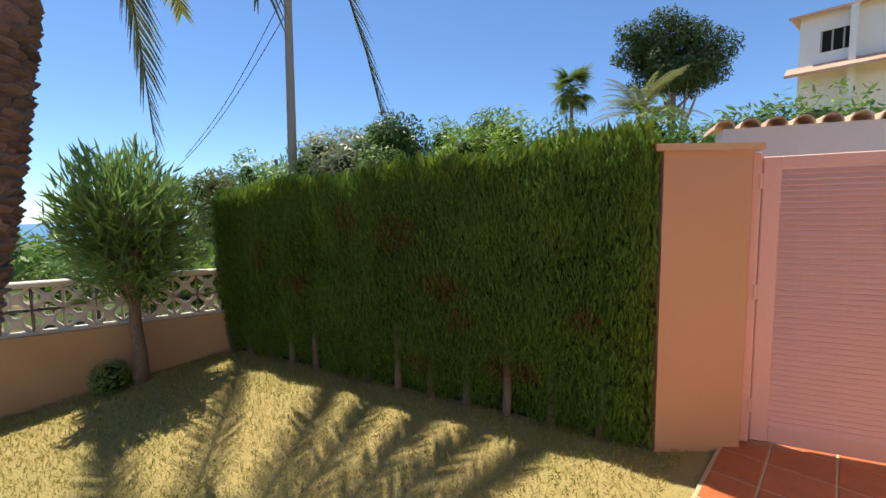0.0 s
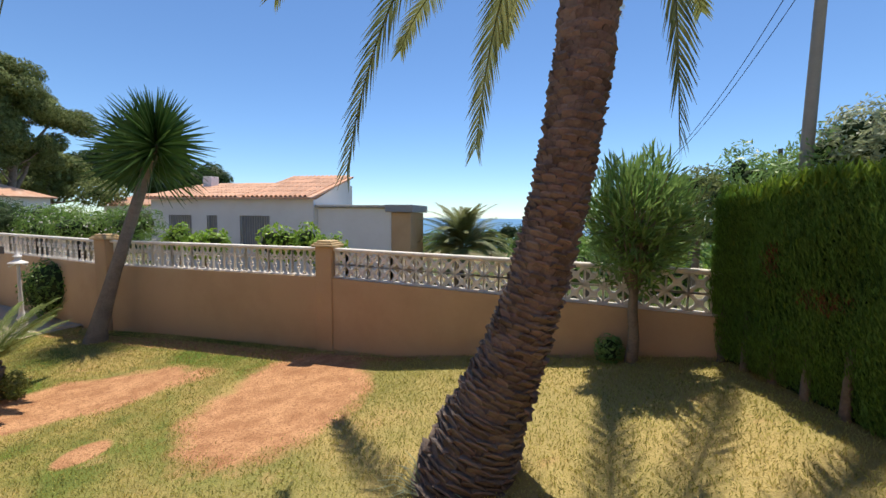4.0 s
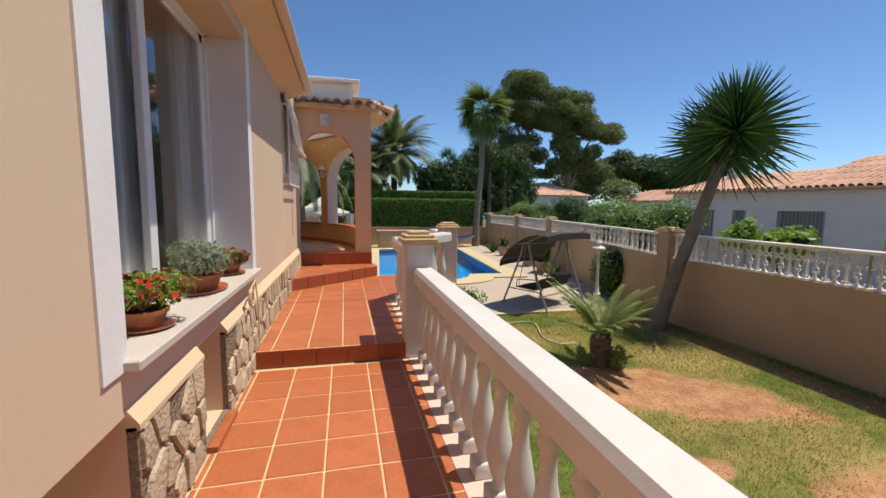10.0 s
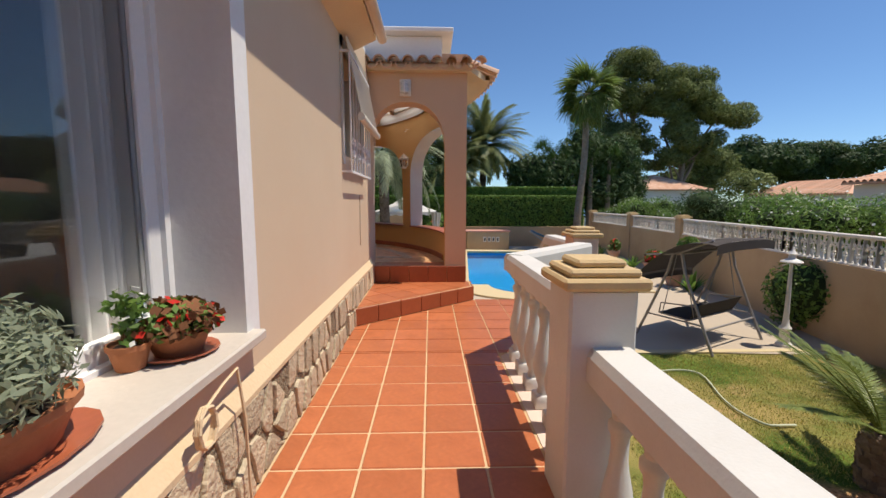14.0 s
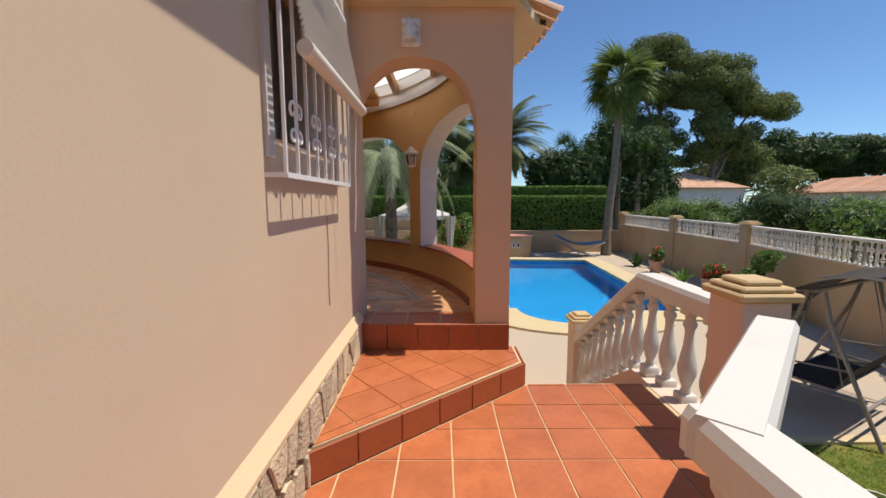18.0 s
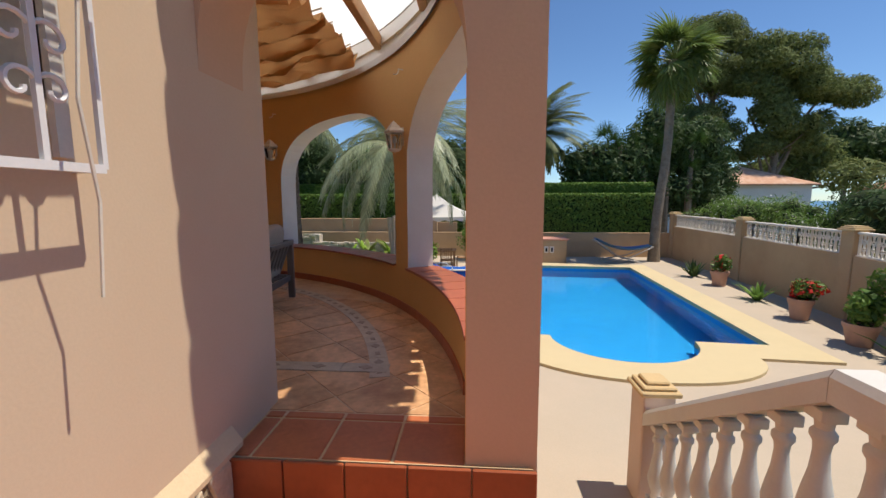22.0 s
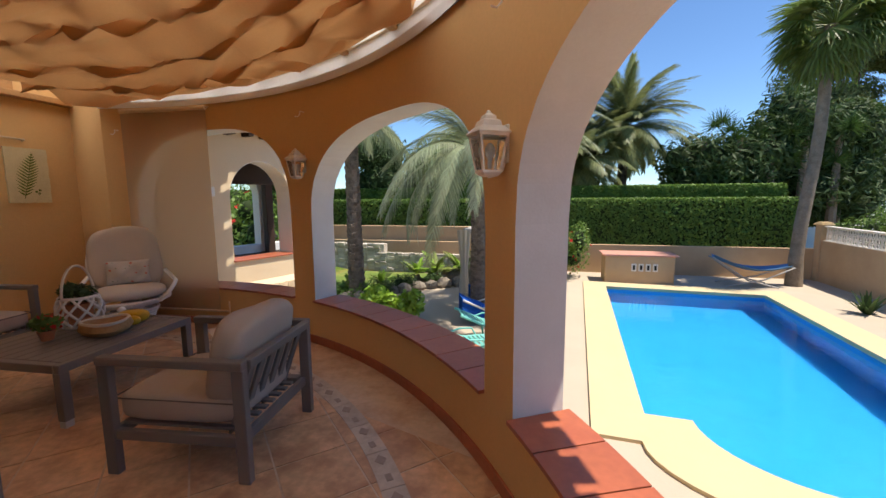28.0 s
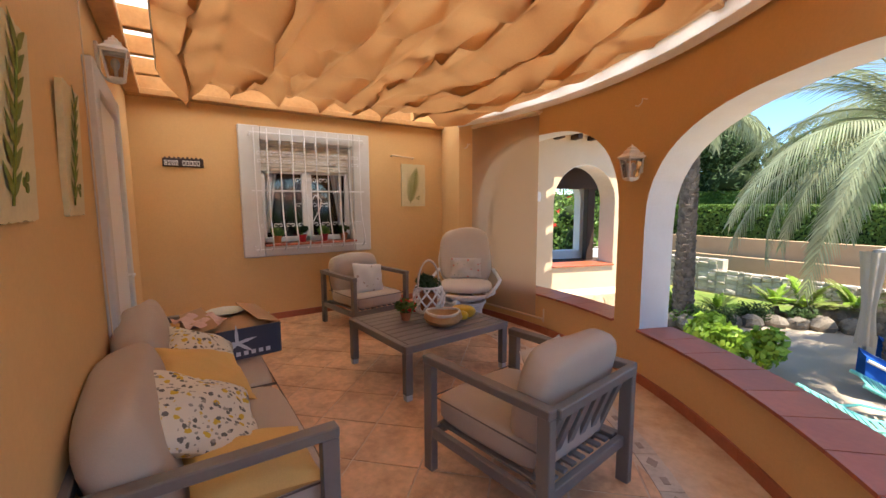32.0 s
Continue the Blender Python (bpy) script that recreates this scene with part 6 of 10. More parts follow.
lamp = thing("bulkhead_lamp", "white caged wall lamp above the arch", "lamp")
part("base", M().bbox(0.69, 0.85, -11.25, -11.21, 3.03, 3.26, 0.01), LAMPW, lamp)
part("glass", M().lathe([(0.01, 0), (0.05, 0.01), (0.06, 0.08), (0.05, 0.16), (0.01, 0.18)], 10, (0.775, -11.16, 3.05)), LGLASS, lamp, smooth=60)
for z in (3.07, 3.13, 3.19):
    part("cage_bar", M().tube([(0.77 + 0.075 * math.cos(a), -11.21 + 0.1 * math.sin(a), z) for a in [math.pi * i / 8 for i in range(9)]], 0.007, 5), LAMPW, lamp)
part("cage_bar", M().tube([(0.775, -11.21, 3.03), (0.775, -11.105, 3.05), (0.775, -11.105, 3.22), (0.775, -11.21, 3.25)], 0.007, 5), LAMPW, lamp)

# ---- gate ----
GATEP = mat("gate_paint", (0.84, 0.58, 0.53), 0.5, 0.05, 3, 40, 0.1)
gp = M()
gp.prism([(-0.69, 2.12), (-0.27, 2.52), (-0.49, 2.75), (-0.91, 2.35)], -0.2, 2.03)
gpost = struct("gate_pillar", gp, PILLAR, "salmon rendered gate pillar")
gc = M()
gc.prism([(-0.72, 2.06), (-0.21, 2.545), (-0.48, 2.83), (-0.99, 2.345)], 2.03, 2.075)
part("cap", gc, CREAM, gpost)
gate = thing("slatted_gate", "pale pink louvred metal gate", "gate", pose(-0.235, 2.64, 0.03, 0, 0, 20))
GL = 1.25
gm = M()
for a, b, c, d in ((0, 0.1, 0, 1.96), (GL - 0.1, GL, 0, 1.96), (0.1, GL - 0.1, 0, 0.12), (0.1, GL - 0.1, 1.88, 1.96)):
    gm.bbox(a, b, -0.02, 0.02, c, d, 0.006)
part("gate_frame", gm, GATEP, gate)
part("hinge_post", M().bbox(-0.062, -0.008, -0.03, 0.03, -0.02, 1.99, 0.006), GATEP, gate)
slat = M().box(0.1, GL - 0.1, -0.022, 0.022, -0.003, 0.003, pose(0, 0, 0, 50, 0, 0)).mesh("slat", GATEP)
for i in range(48):
    part("slat", slat, None, gate, at=pose(0, 0, 0.14 + i * 0.0365))
for z in (0.2, 1.0, 1.75):
    part("hinge", M().lathe([(0.018, 0), (0.018, 0.1)], 8, (-0.015, -0.02, z)), GATEP, gate)
gw = M().prism([(0.97, 3.1), (3.2, 3.9), (3.1, 4.1), (0.9, 3.3)], -0.2, 2.4)
gw.prism([(-0.7, 3.9), (3.4, 5.9), (3.3, 6.1), (-0.8, 4.1)], -0.2, 2.42)
wn2 = struct("wall_north", gw, WHITEW, "white boundary wall with a tile coping")
for i in range(22):
    part("roof_tile", BT, None, wn2, at=pose(-0.75 + 0.185 * i + 0.07, 3.88 + 0.09 * i, 2.42, 0, 0, 116))
gs = M().box(-0.42, 1.3, 3.3, 7.0, -0.3, -0.02)
struct("pavement_entry", gs, GROUT, "entry path")

# ---- porch floor, ledges and skirting ----
PTILE = mat("porch_tile", (0.68, 0.40, 0.21), 0.42, 0.25, 5, 20, 0.08, tint=(0.38, 0.18, 0.085), tscale=4.5, tmix=0.75, spec=0.5, rand=0.1, dist=0.003)
BORDER = mat("border_tile", (0.58, 0.47, 0.35), 0.35, 0.15, 6, 30, 0.08, tint=(0.36, 0.27, 0.19), tscale=9, tmix=0.6, spec=0.5, rand=0.06)
MOTIF = mat("border_motif", (0.34, 0.25, 0.18), 0.4, 0.2, 9, 40, 0.05, spec=0.5)
LEDGE = mat("ledge_tile", (0.42, 0.12, 0.055), 0.38, 0.16, 4, 30, 0.12, tint=(0.33, 0.085, 0.045), tscale=3, tmix=0.6, spec=0.5, rand=0.12, dist=0.004)
PF = bpy.data.objects["floor_porch"]
room = [arc(-174 + 3 * i, CR - 0.004, 0)[:2] for i in range(34)] + [(6.846, -15.98), (6.846, -11.854), (1.35, -11.655), (0.21, -11.655)]
c45 = math.sqrt(0.5)
PT = 0.42
for i in range(23):
    for j in range(23):
        u0, v0 = -12.0 + i * PT, 7.8 + j * PT
        sq = [((u0 + a * (PT - 0.012)) * c45 + (v0 + b * (PT - 0.012)) * c45 + 0.1, (u0 + a * (PT - 0.012)) * c45 - (v0 + b * (PT - 0.012)) * c45 + 0.1) for a, b in ((0, 0), (1, 0), (1, 1), (0, 1))]
        if not any(-0.5 < p[0] < 7.4 and -16.6 < p[1] < -11.4 for p in sq):
            continue
        poly = sq
        n = len(room)
        for k in range(n):
            p, q = room[k], room[(k + 1) % n]
            ex, ey = q[0] - p[0], q[1] - p[1]
            l = math.hypot(ex, ey)
            poly = clip_poly(poly, -ey / l, ex / l, (-ey * p[0] + ex * p[1]) / l)
            if len(poly) < 3:
                break
        if len(poly) >= 3:
            part("tile", M().prism(poly, L3 - 0.012, L3).mesh("tile", PTILE), None, PF)


def ring_piece(a0, a1, r0, r1, z0, z1, seg=4):
    m = M()
    pts = [arc(lerp(a0, a1, i / seg), r0, 0)[:2] for i in range(seg + 1)] + [arc(lerp(a1, a0, i / seg), r1, 0)[:2] for i in range(seg + 1)]
    return m.prism(pts, z0, z1)


for i in range(20):
    a = -168 + i * 4.75
    part("border_tile", ring_piece(a, a + 4.68, 3.95, 4.085, L3 - 0.01, L3 + 0.004), BORDER, PF, "pale patterned border tile")
    for k in range(2):
        c = a + 1.2 + 2.35 * k
        x, y, _ = arc(c, 4.017, 0)
        part("border_motif", M().prism([(-0.05, 0), (0, -0.036), (0.05, 0), (0, 0.036)] if k else [(-0.03, -0.018), (0.03, -0.018), (0.03, 0.018), (-0.03, 0.018)], L3 + 0.002, L3 + 0.0065, pose(x, y, 0, 0, 0, c + 90)), MOTIF, PF)
for i in range(4):
    x = 0.75 + i * 0.33
    part("border_tile", M().box(x, x + 0.325, -12.30, -12.165, L3 - 0.01, L3 + 0.0075), BORDER, PF, "pale patterned border tile")
    part("border_motif", M().prism([(-0.05, 0), (0, -0.036), (0.05, 0), (0, 0.036)], L3 + 0.004, L3 + 0.01, pose(x + 0.16, -12.233, 0)), MOTIF, PF)
WC = bpy.data.objects["wall_porch_curved"]
for a0, a1, zb, zs, zt in ARCHES:
    a0 = max(a0, -176.0)
    n = round((a1 - a0) / 3.6)
    for k in range(n):
        p, q = lerp(a0, a1, k / n), lerp(a0, a1, (k + 1) / n)
        part("ledge_tile", ring_piece(p + 0.05, q - 0.05, CR - 0.035, CR + CT + 0.035, zb, zb + 0.022, 3), LEDGE, WC, "terracotta ledge tile")
for i in range(19):
    a = -172 + i * 5.1
    part("skirting_tile", ring_piece(a, a + 5.04, CR - 0.014, CR + 0.004, L3, L3 + 0.085, 3), LEDGE, WC, "brown skirting tile")
sk = M().box(6.836, 6.852, -15.98, -11.86, L3, L3 + 0.085).box(1.62, 4.02, -11.866, -11.85, L3, L3 + 0.085)
struct("skirting", sk, LEDGE, "brown skirting tiles")

# ---- pergola beams, sheet and ruched canopy ----
PINE = mat("pine_wood", (0.52, 0.27, 0.10), 0.6, 0.18, 3, 30, 0.15, tint=(0.38, 0.17, 0.055), tscale=4, tmix=0.6, rand=0.12)
perg = thing("pergola", "varnished pine pergola beams over the porch", "pergola")
for i in range(11):
    x = 0.62 + 0.62 * i
    far = CY - math.sqrt(max(0, (CR + 0.08) ** 2 - (x - CX) ** 2))
    part("beam", M().bbox(x - 0.04, x + 0.04, max(far, -16.1), -11.84, 3.41, 3.56, 0.006), PINE, perg)
part("wall_plate", M().bbox(6.70, 6.846, -15.95, -11.86, 3.33, 3.40, 0.006), PINE, perg)
part("wall_plate", M().bbox(1.62, 6.69, -11.99, -11.856, 3.33, 3.40, 0.006), PINE, perg)
SHEET = mat("roof_sheet", (0.96, 0.95, 0.92), 0.6, 0.02, 1, 20, 0.0, trans=0.93)
sh2 = M().prism([arc(-172 + 4 * i, CR + 0.1, 0)[:2] for i in range(25)] + [(6.9, -16.2), (6.9, -11.8), (0.2, -11.8)], 3.63, 3.636)
part("roof_sheet", sh2, SHEET, perg, "pale translucent roof sheet")
CLOTH = mat("canopy_cloth", (0.60, 0.33, 0.135), 0.85, 0.06, 2, 60, 0.1, tint=(0.54, 0.29, 0.11), tscale=1.0, tmix=0.4, trans=0.28)
can = thing("shade_canopy", "ruched orange tan shade cloth hung below the pergola", "canopy")
gr = np.random.default_rng(5)
NX, NY = 200, 220
xs3 = np.linspace(1.5, 5.95, NX)
folds = 8
amp = gr.uniform(0.12, 0.33, folds + 1)
lap = gr.uniform(0.06, 0.24, folds + 1)
ph = gr.uniform(0, 6.28, (folds + 2, 3))
rows = []
for j in range(NY):
    v = j / (NY - 1)
    u = v * folds
    k = min(int(u), folds - 1)
    f = u - k
    row = []
    for x in xs3:
        ymin = CY - math.sqrt((CR - 0.07) ** 2 - (x - CX) ** 2)
        wob = 0.05 * math.sin(x * 2.1 + ph[k, 0]) * math.sin(math.pi * f) + 0.03 * math.sin(x * 5.3 + ph[k, 1]) * math.sin(math.pi * f)
        y = lerp(-12.16, ymin, v) + wob * 0.8 + lap[k] * (12.16 + ymin) / folds * math.sin(2 * math.pi * f)
        sw = abs(math.sin(math.pi * f)) ** 0.6 * (0.75 + 0.35 * math.sin(x * 1.7 + ph[k, 2]))
        lean = 0.5 * math.sin(math.pi * f) * f
        puck = abs(math.sin(x * 3.3 + 1.6 * f + ph[k, 0])) ** 0.55 * 0.08 * math.sin(math.pi * f)
        zig = abs(((x * 1.25 + f * (1 if k % 2 else -1) * 1.3 + ph[k, 1]) % 1) - 0.5) * 0.16 * math.sin(math.pi * f)
        crease = 0.05 * math.sin(math.pi * f) * (abs(math.sin(2.6 * x + 5.0 * f + ph[k, 2])) + 0.6 * abs(math.sin(4.7 * x - 3.5 * f + ph[k, 0])))
        z = 3.38 + crease - amp[k] * sw - 0.05 * lean - puck + zig - 0.03 * math.sin(x * 0.9 + v * 4)
        edge = max(0.0, (x - 5.6) / 0.35)
        row.append((x, y, z - 0.05 * edge * math.sin(math.pi * f)))
    rows.append(row)
part("cloth", M().grid(rows), CLOTH, can, fix=False, smooth=180)
CORDM = mat("canopy_rod", (0.55, 0.5, 0.42), 0.5, 0.05, 4, 40, 0.05)
for k in range(folds + 1):
    v = k / folds
    pts = [(x, lerp(-12.16, CY - math.sqrt((CR - 0.07) ** 2 - (x - CX) ** 2), v), 3.408) for x in np.linspace(1.5, 5.95, 12)]
    part("rod", M().tube(pts, 0.008, 6), CORDM, can)

# ---- wall lanterns and hooks ----
LANT = mat("lantern_white", (0.76, 0.72, 0.66), 0.5, 0.05, 6, 60, 0.1)
BULB = mat("lamp_bulb", (0.7, 0.7, 0.66), 0.3, 0.03, 4, 40, 0.0)


def lantern(at, label):
    o = thing("wall_lantern", label, "lamp", at, "wall lanterns")
    fr = M()

    def ringed(z, h0, t):
        for sx, sy, w, d in ((0, -1, h0, t), (0, 1, h0, t), (-1, 0, t, h0), (1, 0, t, h0)):
            fr.bbox(sx * h0 - w, sx * h0 + w, sy * h0 - d, sy * h0 + d, z - 0.008, z + 0.008, 0.002)
    ringed(0.03, 0.052, 0.008)
    ringed(0.235, 0.082, 0.008)
    for sx in (-1, 1):
        for sy in (-1, 1):
            fr.tube([(sx * 0.052, sy * 0.052, 0.03), (sx * 0.082, sy * 0.082, 0.235)], 0.008, 5)
    part("frame", fr, LANT, o)
    rf = M().lathe([(0.135, 0.24), (0.14, 0.25), (0.10, 0.28), (0.085, 0.285), (0.075, 0.315), (0.05, 0.325), (0.045, 0.345), (0.015, 0.36), (0.012, 0.372), (0.002, 0.378)], 4, m=pose(0, 0, 0, 0, 0, 45))
    part("roof", rf, LANT, o)
    part("base", M().lathe([(0.03, 0.0), (0.06, 0.01), (0.078, 0.025), (0.07, 0.03)], 4, m=pose(0, 0, 0, 0, 0, 45)), LANT, o)
    for a in range(4):
        g3 = M().add([(-0.047, -0.052, 0.036), (0.047, -0.052, 0.036), (0.076, -0.081, 0.23), (-0.076, -0.081, 0.23)], [(0, 1, 2, 3)])
        q = part("pane", g3, GLASS, o, at=pose(0, 0, 0, 0, 0, 90 * a), fix=False)
        q.visible_shadow = False
    part("bulb", M().lathe([(0.012, 0.05), (0.014, 0.1), (0.03, 0.13), (0.032, 0.16), (0.02, 0.185), (0.003, 0.195)], 10), BULB, o, smooth=60)
    br = M().bbox(0.1, 0.125, -0.05, 0.05, 0.08, 0.3, 0.006)
    br.tube([(0.11, 0, 0.1), (0.09, 0, 0.04), (0.06, 0, 0.015), (0, 0, 0.0)], 0.01, 6)
    part("bracket", br, LANT, o)
    return o


for a, z in ((-147.4, 2.22), (-110.9, 2.32)):
    p = arc(a, CR - 0.088, z)
    lantern(pose(*p, 0, 0, a) @ Matrix.Scale(0.8, 4), "white metal lantern with glass panes on the ochre wall")
lantern(pose(4.64, -11.95, 2.94, 0, 0, 90) @ Matrix.Scale(0.8, 4), "white metal lantern beside the porch door")
for a, z in ((-148, 3.0), (-111.5, 2.98), (-77.5, 2.95)):
    p, q = Vector(arc(a, CR, z)), Vector(arc(a, CR - 0.05, z))
    hk = M().tube([p, q, q + Vector((0, 0, -0.03)), q + Vector(arc(a, CR, z)) * 0 + Vector((0.02, 0.01, -0.055)), q + Vector((0.045, 0.02, -0.05))], 0.005, 5)
    tagged(part("wall_hook", hk, LANT), "small painted hook on the wall", "hook", "wall hooks")
hk = M().tube([(6.85, -15.05, 2.86), (6.80, -15.05, 2.87), (6.79, -15.2, 2.86), (6.80, -15.42, 2.85), (6.85, -15.42, 2.84)], 0.012, 6)
tagged(part("wall_bracket", hk, CREAM), "small ochre bracket on the wall", "bracket")

# ---- barred window of the porch ----
w3 = tagged(new("window_3"), "white framed window behind bulging iron bars", "window", "", "structure")
ya3, yb3, za3, zb3 = WIN_C
m = M()
m.bbox(6.80, 6.86, -14.67, ya3, 1.45, 3.13, 0.01).bbox(6.80, 6.86, yb3, -12.93, 1.45, 3.13, 0.01)
m.bbox(6.803, 6.86, ya3, yb3, zb3, 3.128, 0.01).bbox(6.803, 6.86, ya3, yb3, 1.452, za3 - 0.03, 0.01)
m.box(6.86, 7.05, ya3 - 0.003, ya3 + 0.012, za3, zb3).box(6.86, 7.05, yb3 - 0.012, yb3 + 0.003, za3, zb3).box(6.86, 7.05, ya3, yb3, zb3 - 0.012, zb3 + 0.003)
part("window_surround", m, WHITE, w3)
for k in range(6):
    y0 = ya3 + 0.002 + k * (yb3 - ya3) / 6
    part("sill_tile", M().bbox(6.72, 7.04, y0 + 0.003, y0 + (yb3 - ya3) / 6 - 0.003, za3 - 0.028, za3, 0.004), LEDGE, w3, "terracotta sill tile")
# Dark sheet paints the unlit room behind the curtains.
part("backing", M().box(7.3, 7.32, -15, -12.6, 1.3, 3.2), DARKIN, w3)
m = M()
for a, b, c, d in ((ya3, yb3, za3, za3 + 0.07), (ya3, yb3, 2.55, 2.6), (ya3, ya3 + 0.07, za3, 2.6), (yb3 - 0.07, yb3, za3, 2.6), (-13.87, -13.73, za3, 2.6)):
    m.bbox(6.99, 7.04, a, b, c, d, 0.004)
part("window_frame", m, FRAME, w3)
for a, b in ((ya3 + 0.07, -13.87), (-13.73, yb3 - 0.07)):
    q = part("pane", M().box(7.01, 7.016, a, b, za3 + 0.07, 2.55), GLASS, w3)
    q.visible_shadow = False
    cu = M().grid([[(7.1 + 0.02 * math.sin(i * 1.1), lerp(a, b, 0.02 + 0.36 * (1 - z) * i / 20 + 0.1 * z * i / 20) if a < -14 else lerp(b, a, 0.02 + 0.36 * (1 - z) * i / 20 + 0.1 * z * i / 20), lerp(2.6, 1.75, z)) for i in range(21)] for z in (0, 0.3, 0.6, 0.8, 1)])
    part("curtain", cu, CURTAIN, w3, fix=False, smooth=180)
for k in range(8):
    part("shutter_slat", M().bbox(6.965, 6.985, ya3 + 0.012, yb3 - 0.012, 2.58 + k * 0.046, 2.58 + k * 0.046 + 0.043, 0.006), BLIND, w3)
m = M()
for z in (1.56, 3.04):
    m.box(6.69 if z < 2 else 6.745, 6.71 if z < 2 else 6.765, -14.55, -13.05, z - 0.006, z + 0.006)
m.box(6.735, 6.741, -14.55, -13.05, 2.3, 2.32)
for y in (-14.55, -13.05):
    for z in (1.6, 3.0):
        m.box(6.70, 6.80, y - 0.006, y + 0.006, z - 0.006, z + 0.006)
cage = part("bar_frame", m, IRON, w3)
bar = [(6.765, 3.1), (6.755, 3.0), (6.755, 2.6), (6.745, 2.2), (6.72, 1.95), (6.66, 1.78), (6.625, 1.68), (6.64, 1.58), (6.70, 1.54), (6.75, 1.56)]
for i in range(10):
    y = lerp(-14.5, -13.1, i / 9)
    part("bar", M().tube([(x, y, z) for x, z in bar], 0.0085, 6), IRON, cage, smooth=60)
    if i < 9:
        m = M()
        yy = y + 0.078
        for s in (-1, 1):
            scroll(m, yy, 2.78, s, 0.032, 6.752, 0.005)
            scroll(m, yy, 2.68, s, 0.03, 6.752, 0.005)
            if i in (3, 4, 5):
                scroll(m, yy, 2.45, s, 0.036, 6.75, 0.005)
                scroll(m, yy, 2.12, s, 0.036, 6.74, 0.005)
            scroll(m, yy, 1.86, s, 0.032, 6.69, 0.005)
        part("scroll", m, IRON, cage, smooth=60)
m = M()
for s in (-1, 1):
    m.tube([(6.735, -13.8, 1.9), (6.74, -13.8 + s * 0.1, 2.08), (6.742, -13.8 + s * 0.12, 2.2), (6.745, -13.8 + s * 0.04, 2.26), (6.745, -13.8, 2.2)], 0.007, 6)
part("heart_scroll", m, IRON, cage, smooth=60)
REDPOT = mat("red_glaze", (0.45, 0.02, 0.03), 0.3, 0.08, 5, 40, 0.05, spec=0.5)
SOIL = mat("potting_soil", (0.06, 0.04, 0.025), 1.0, 0.3, 20, 80, 0.5)


def pot(name, label, at, r, h, potmat, leafs, n, size, spread, seed, flowers=None, aspect=0.5, saucer=None, cat="potted plant"):
    """A tapered pot with a rim, soil and a leafy plant."""
    o = thing(name, label, cat, at)
    p = part("pot", M().lathe([(r * 0.66, 0), (r * 0.7, 0.005), (r * 0.95, h * 0.8), (r * 1.03, h * 0.8), (r * 1.05, h), (r * 0.92, h), (r * 0.9, h * 0.86)], 16), potmat, o, smooth=40)
    part("soil", M().lathe([(r * 0.9, h * 0.84), (r * 0.5, h * 0.88), (0.002, h * 0.9)], 12), SOIL, p)
    g = np.random.default_rng(seed)
    R = random.Random(seed)
    blobs = [(R.uniform(-1, 1) * spread[0] * 0.45, R.uniform(-1, 1) * spread[0] * 0.45, h + spread[1] * R.uniform(0.25, 0.75), spread[0] * 0.6, spread[0] * 0.6, spread[1] * 0.38) for _ in range(6)]
    part("foliage", quad_mesh("foliage", cloud(blobs, n, size, aspect, g, 0.3, 0.1), leafs), None, o)
    st2 = M()
    for b in blobs:
        st2.tube([(0, 0, h * 0.85), (b[0] * 0.5, b[1] * 0.5, lerp(h, b[2], 0.6)), b[:3]], 0.004, 4)
    part("stem", st2, OLEG, o)
    for fm, k, fs in flowers or ():
        part("blossom", quad_mesh("blossom", cloud(blobs, k, fs, 0.9, g, 0.5, 0.95), fm), None, o)
    if saucer:
        part("saucer", M().lathe([(r * 0.8, -0.002), (r * 1.25, 0.012), (r * 1.25, 0.02), (r * 0.7, 0.006)], 16), saucer, o, smooth=40)
    return o


for i, (y, pm2) in enumerate(((-13.35, POT), (-13.68, REDPOT), (-13.98, REDPOT), (-14.27, POT))):
    pot("flower_pot", "small red glazed pot with a green plant" if pm2 is REDPOT else "small clay pot with a green plant on the sill", pose(6.86, y, za3), 0.058, 0.1, pm2, DARKG if i % 2 else BUSHG, 260, 0.05, (0.1, 0.13), 300 + i)

# ---- plaque and botanical pictures ----
PLAQ = mat("plaque_dark", (0.05, 0.03, 0.025), 0.5, 0.15, 8, 60, 0.3)
PLAQW = mat("plaque_letters", (0.75, 0.73, 0.68), 0.5, 0.05, 8, 60, 0.1)
plq = thing("name_plaque", "dark narrow plaque with pale letter tiles on the wall", "sign")
m = M().bbox(6.83, 6.848, -12.55, -12.14, 2.575, 2.675, 0.006)
for i in range(9):
    m.lathe([(0.012, -0.004), (0.012, 0.004)], 8, m=pose(6.838, -12.52 + i * 0.044, 2.677 + 0.004 * (i % 2), 0, 90, 0))
part("board", m, PLAQ, plq)
for i in range(10):
    if i != 4:
        part("letter_tile", M().bbox(6.824, 6.832, -12.185 - i * 0.036, -12.155 - i * 0.036, 2.59, 2.65, 0.002), PLAQW, plq)
LTXT = PLAQ
for i, ch2 in enumerate("CASA"):
    fc2 = bpy.data.curves.new("letter", 'FONT')
    fc2.body, fc2.size, fc2.extrude, fc2.align_x, fc2.align_y = ch2, 0.05, 0.001, 'CENTER', 'CENTER'
    tmp = new("letter", fc2)
    dg = bpy.context.evaluated_depsgraph_get()
    me = bpy.data.meshes.new_from_object(tmp.evaluated_get(dg))
    bpy.data.objects.remove(tmp)
    me.materials.clear()
    me.materials.append(LTXT)
    part("letter", me, None, plq, at=pose(6.822, -12.17 - i * 0.036, 2.62, 90, 0, -90))
for i in range(5, 10):
    part("mark", M().box(6.8215, 6.8235, -12.178 - i * 0.036, -12.162 - i * 0.036, 2.602, 2.638), LTXT, plq)
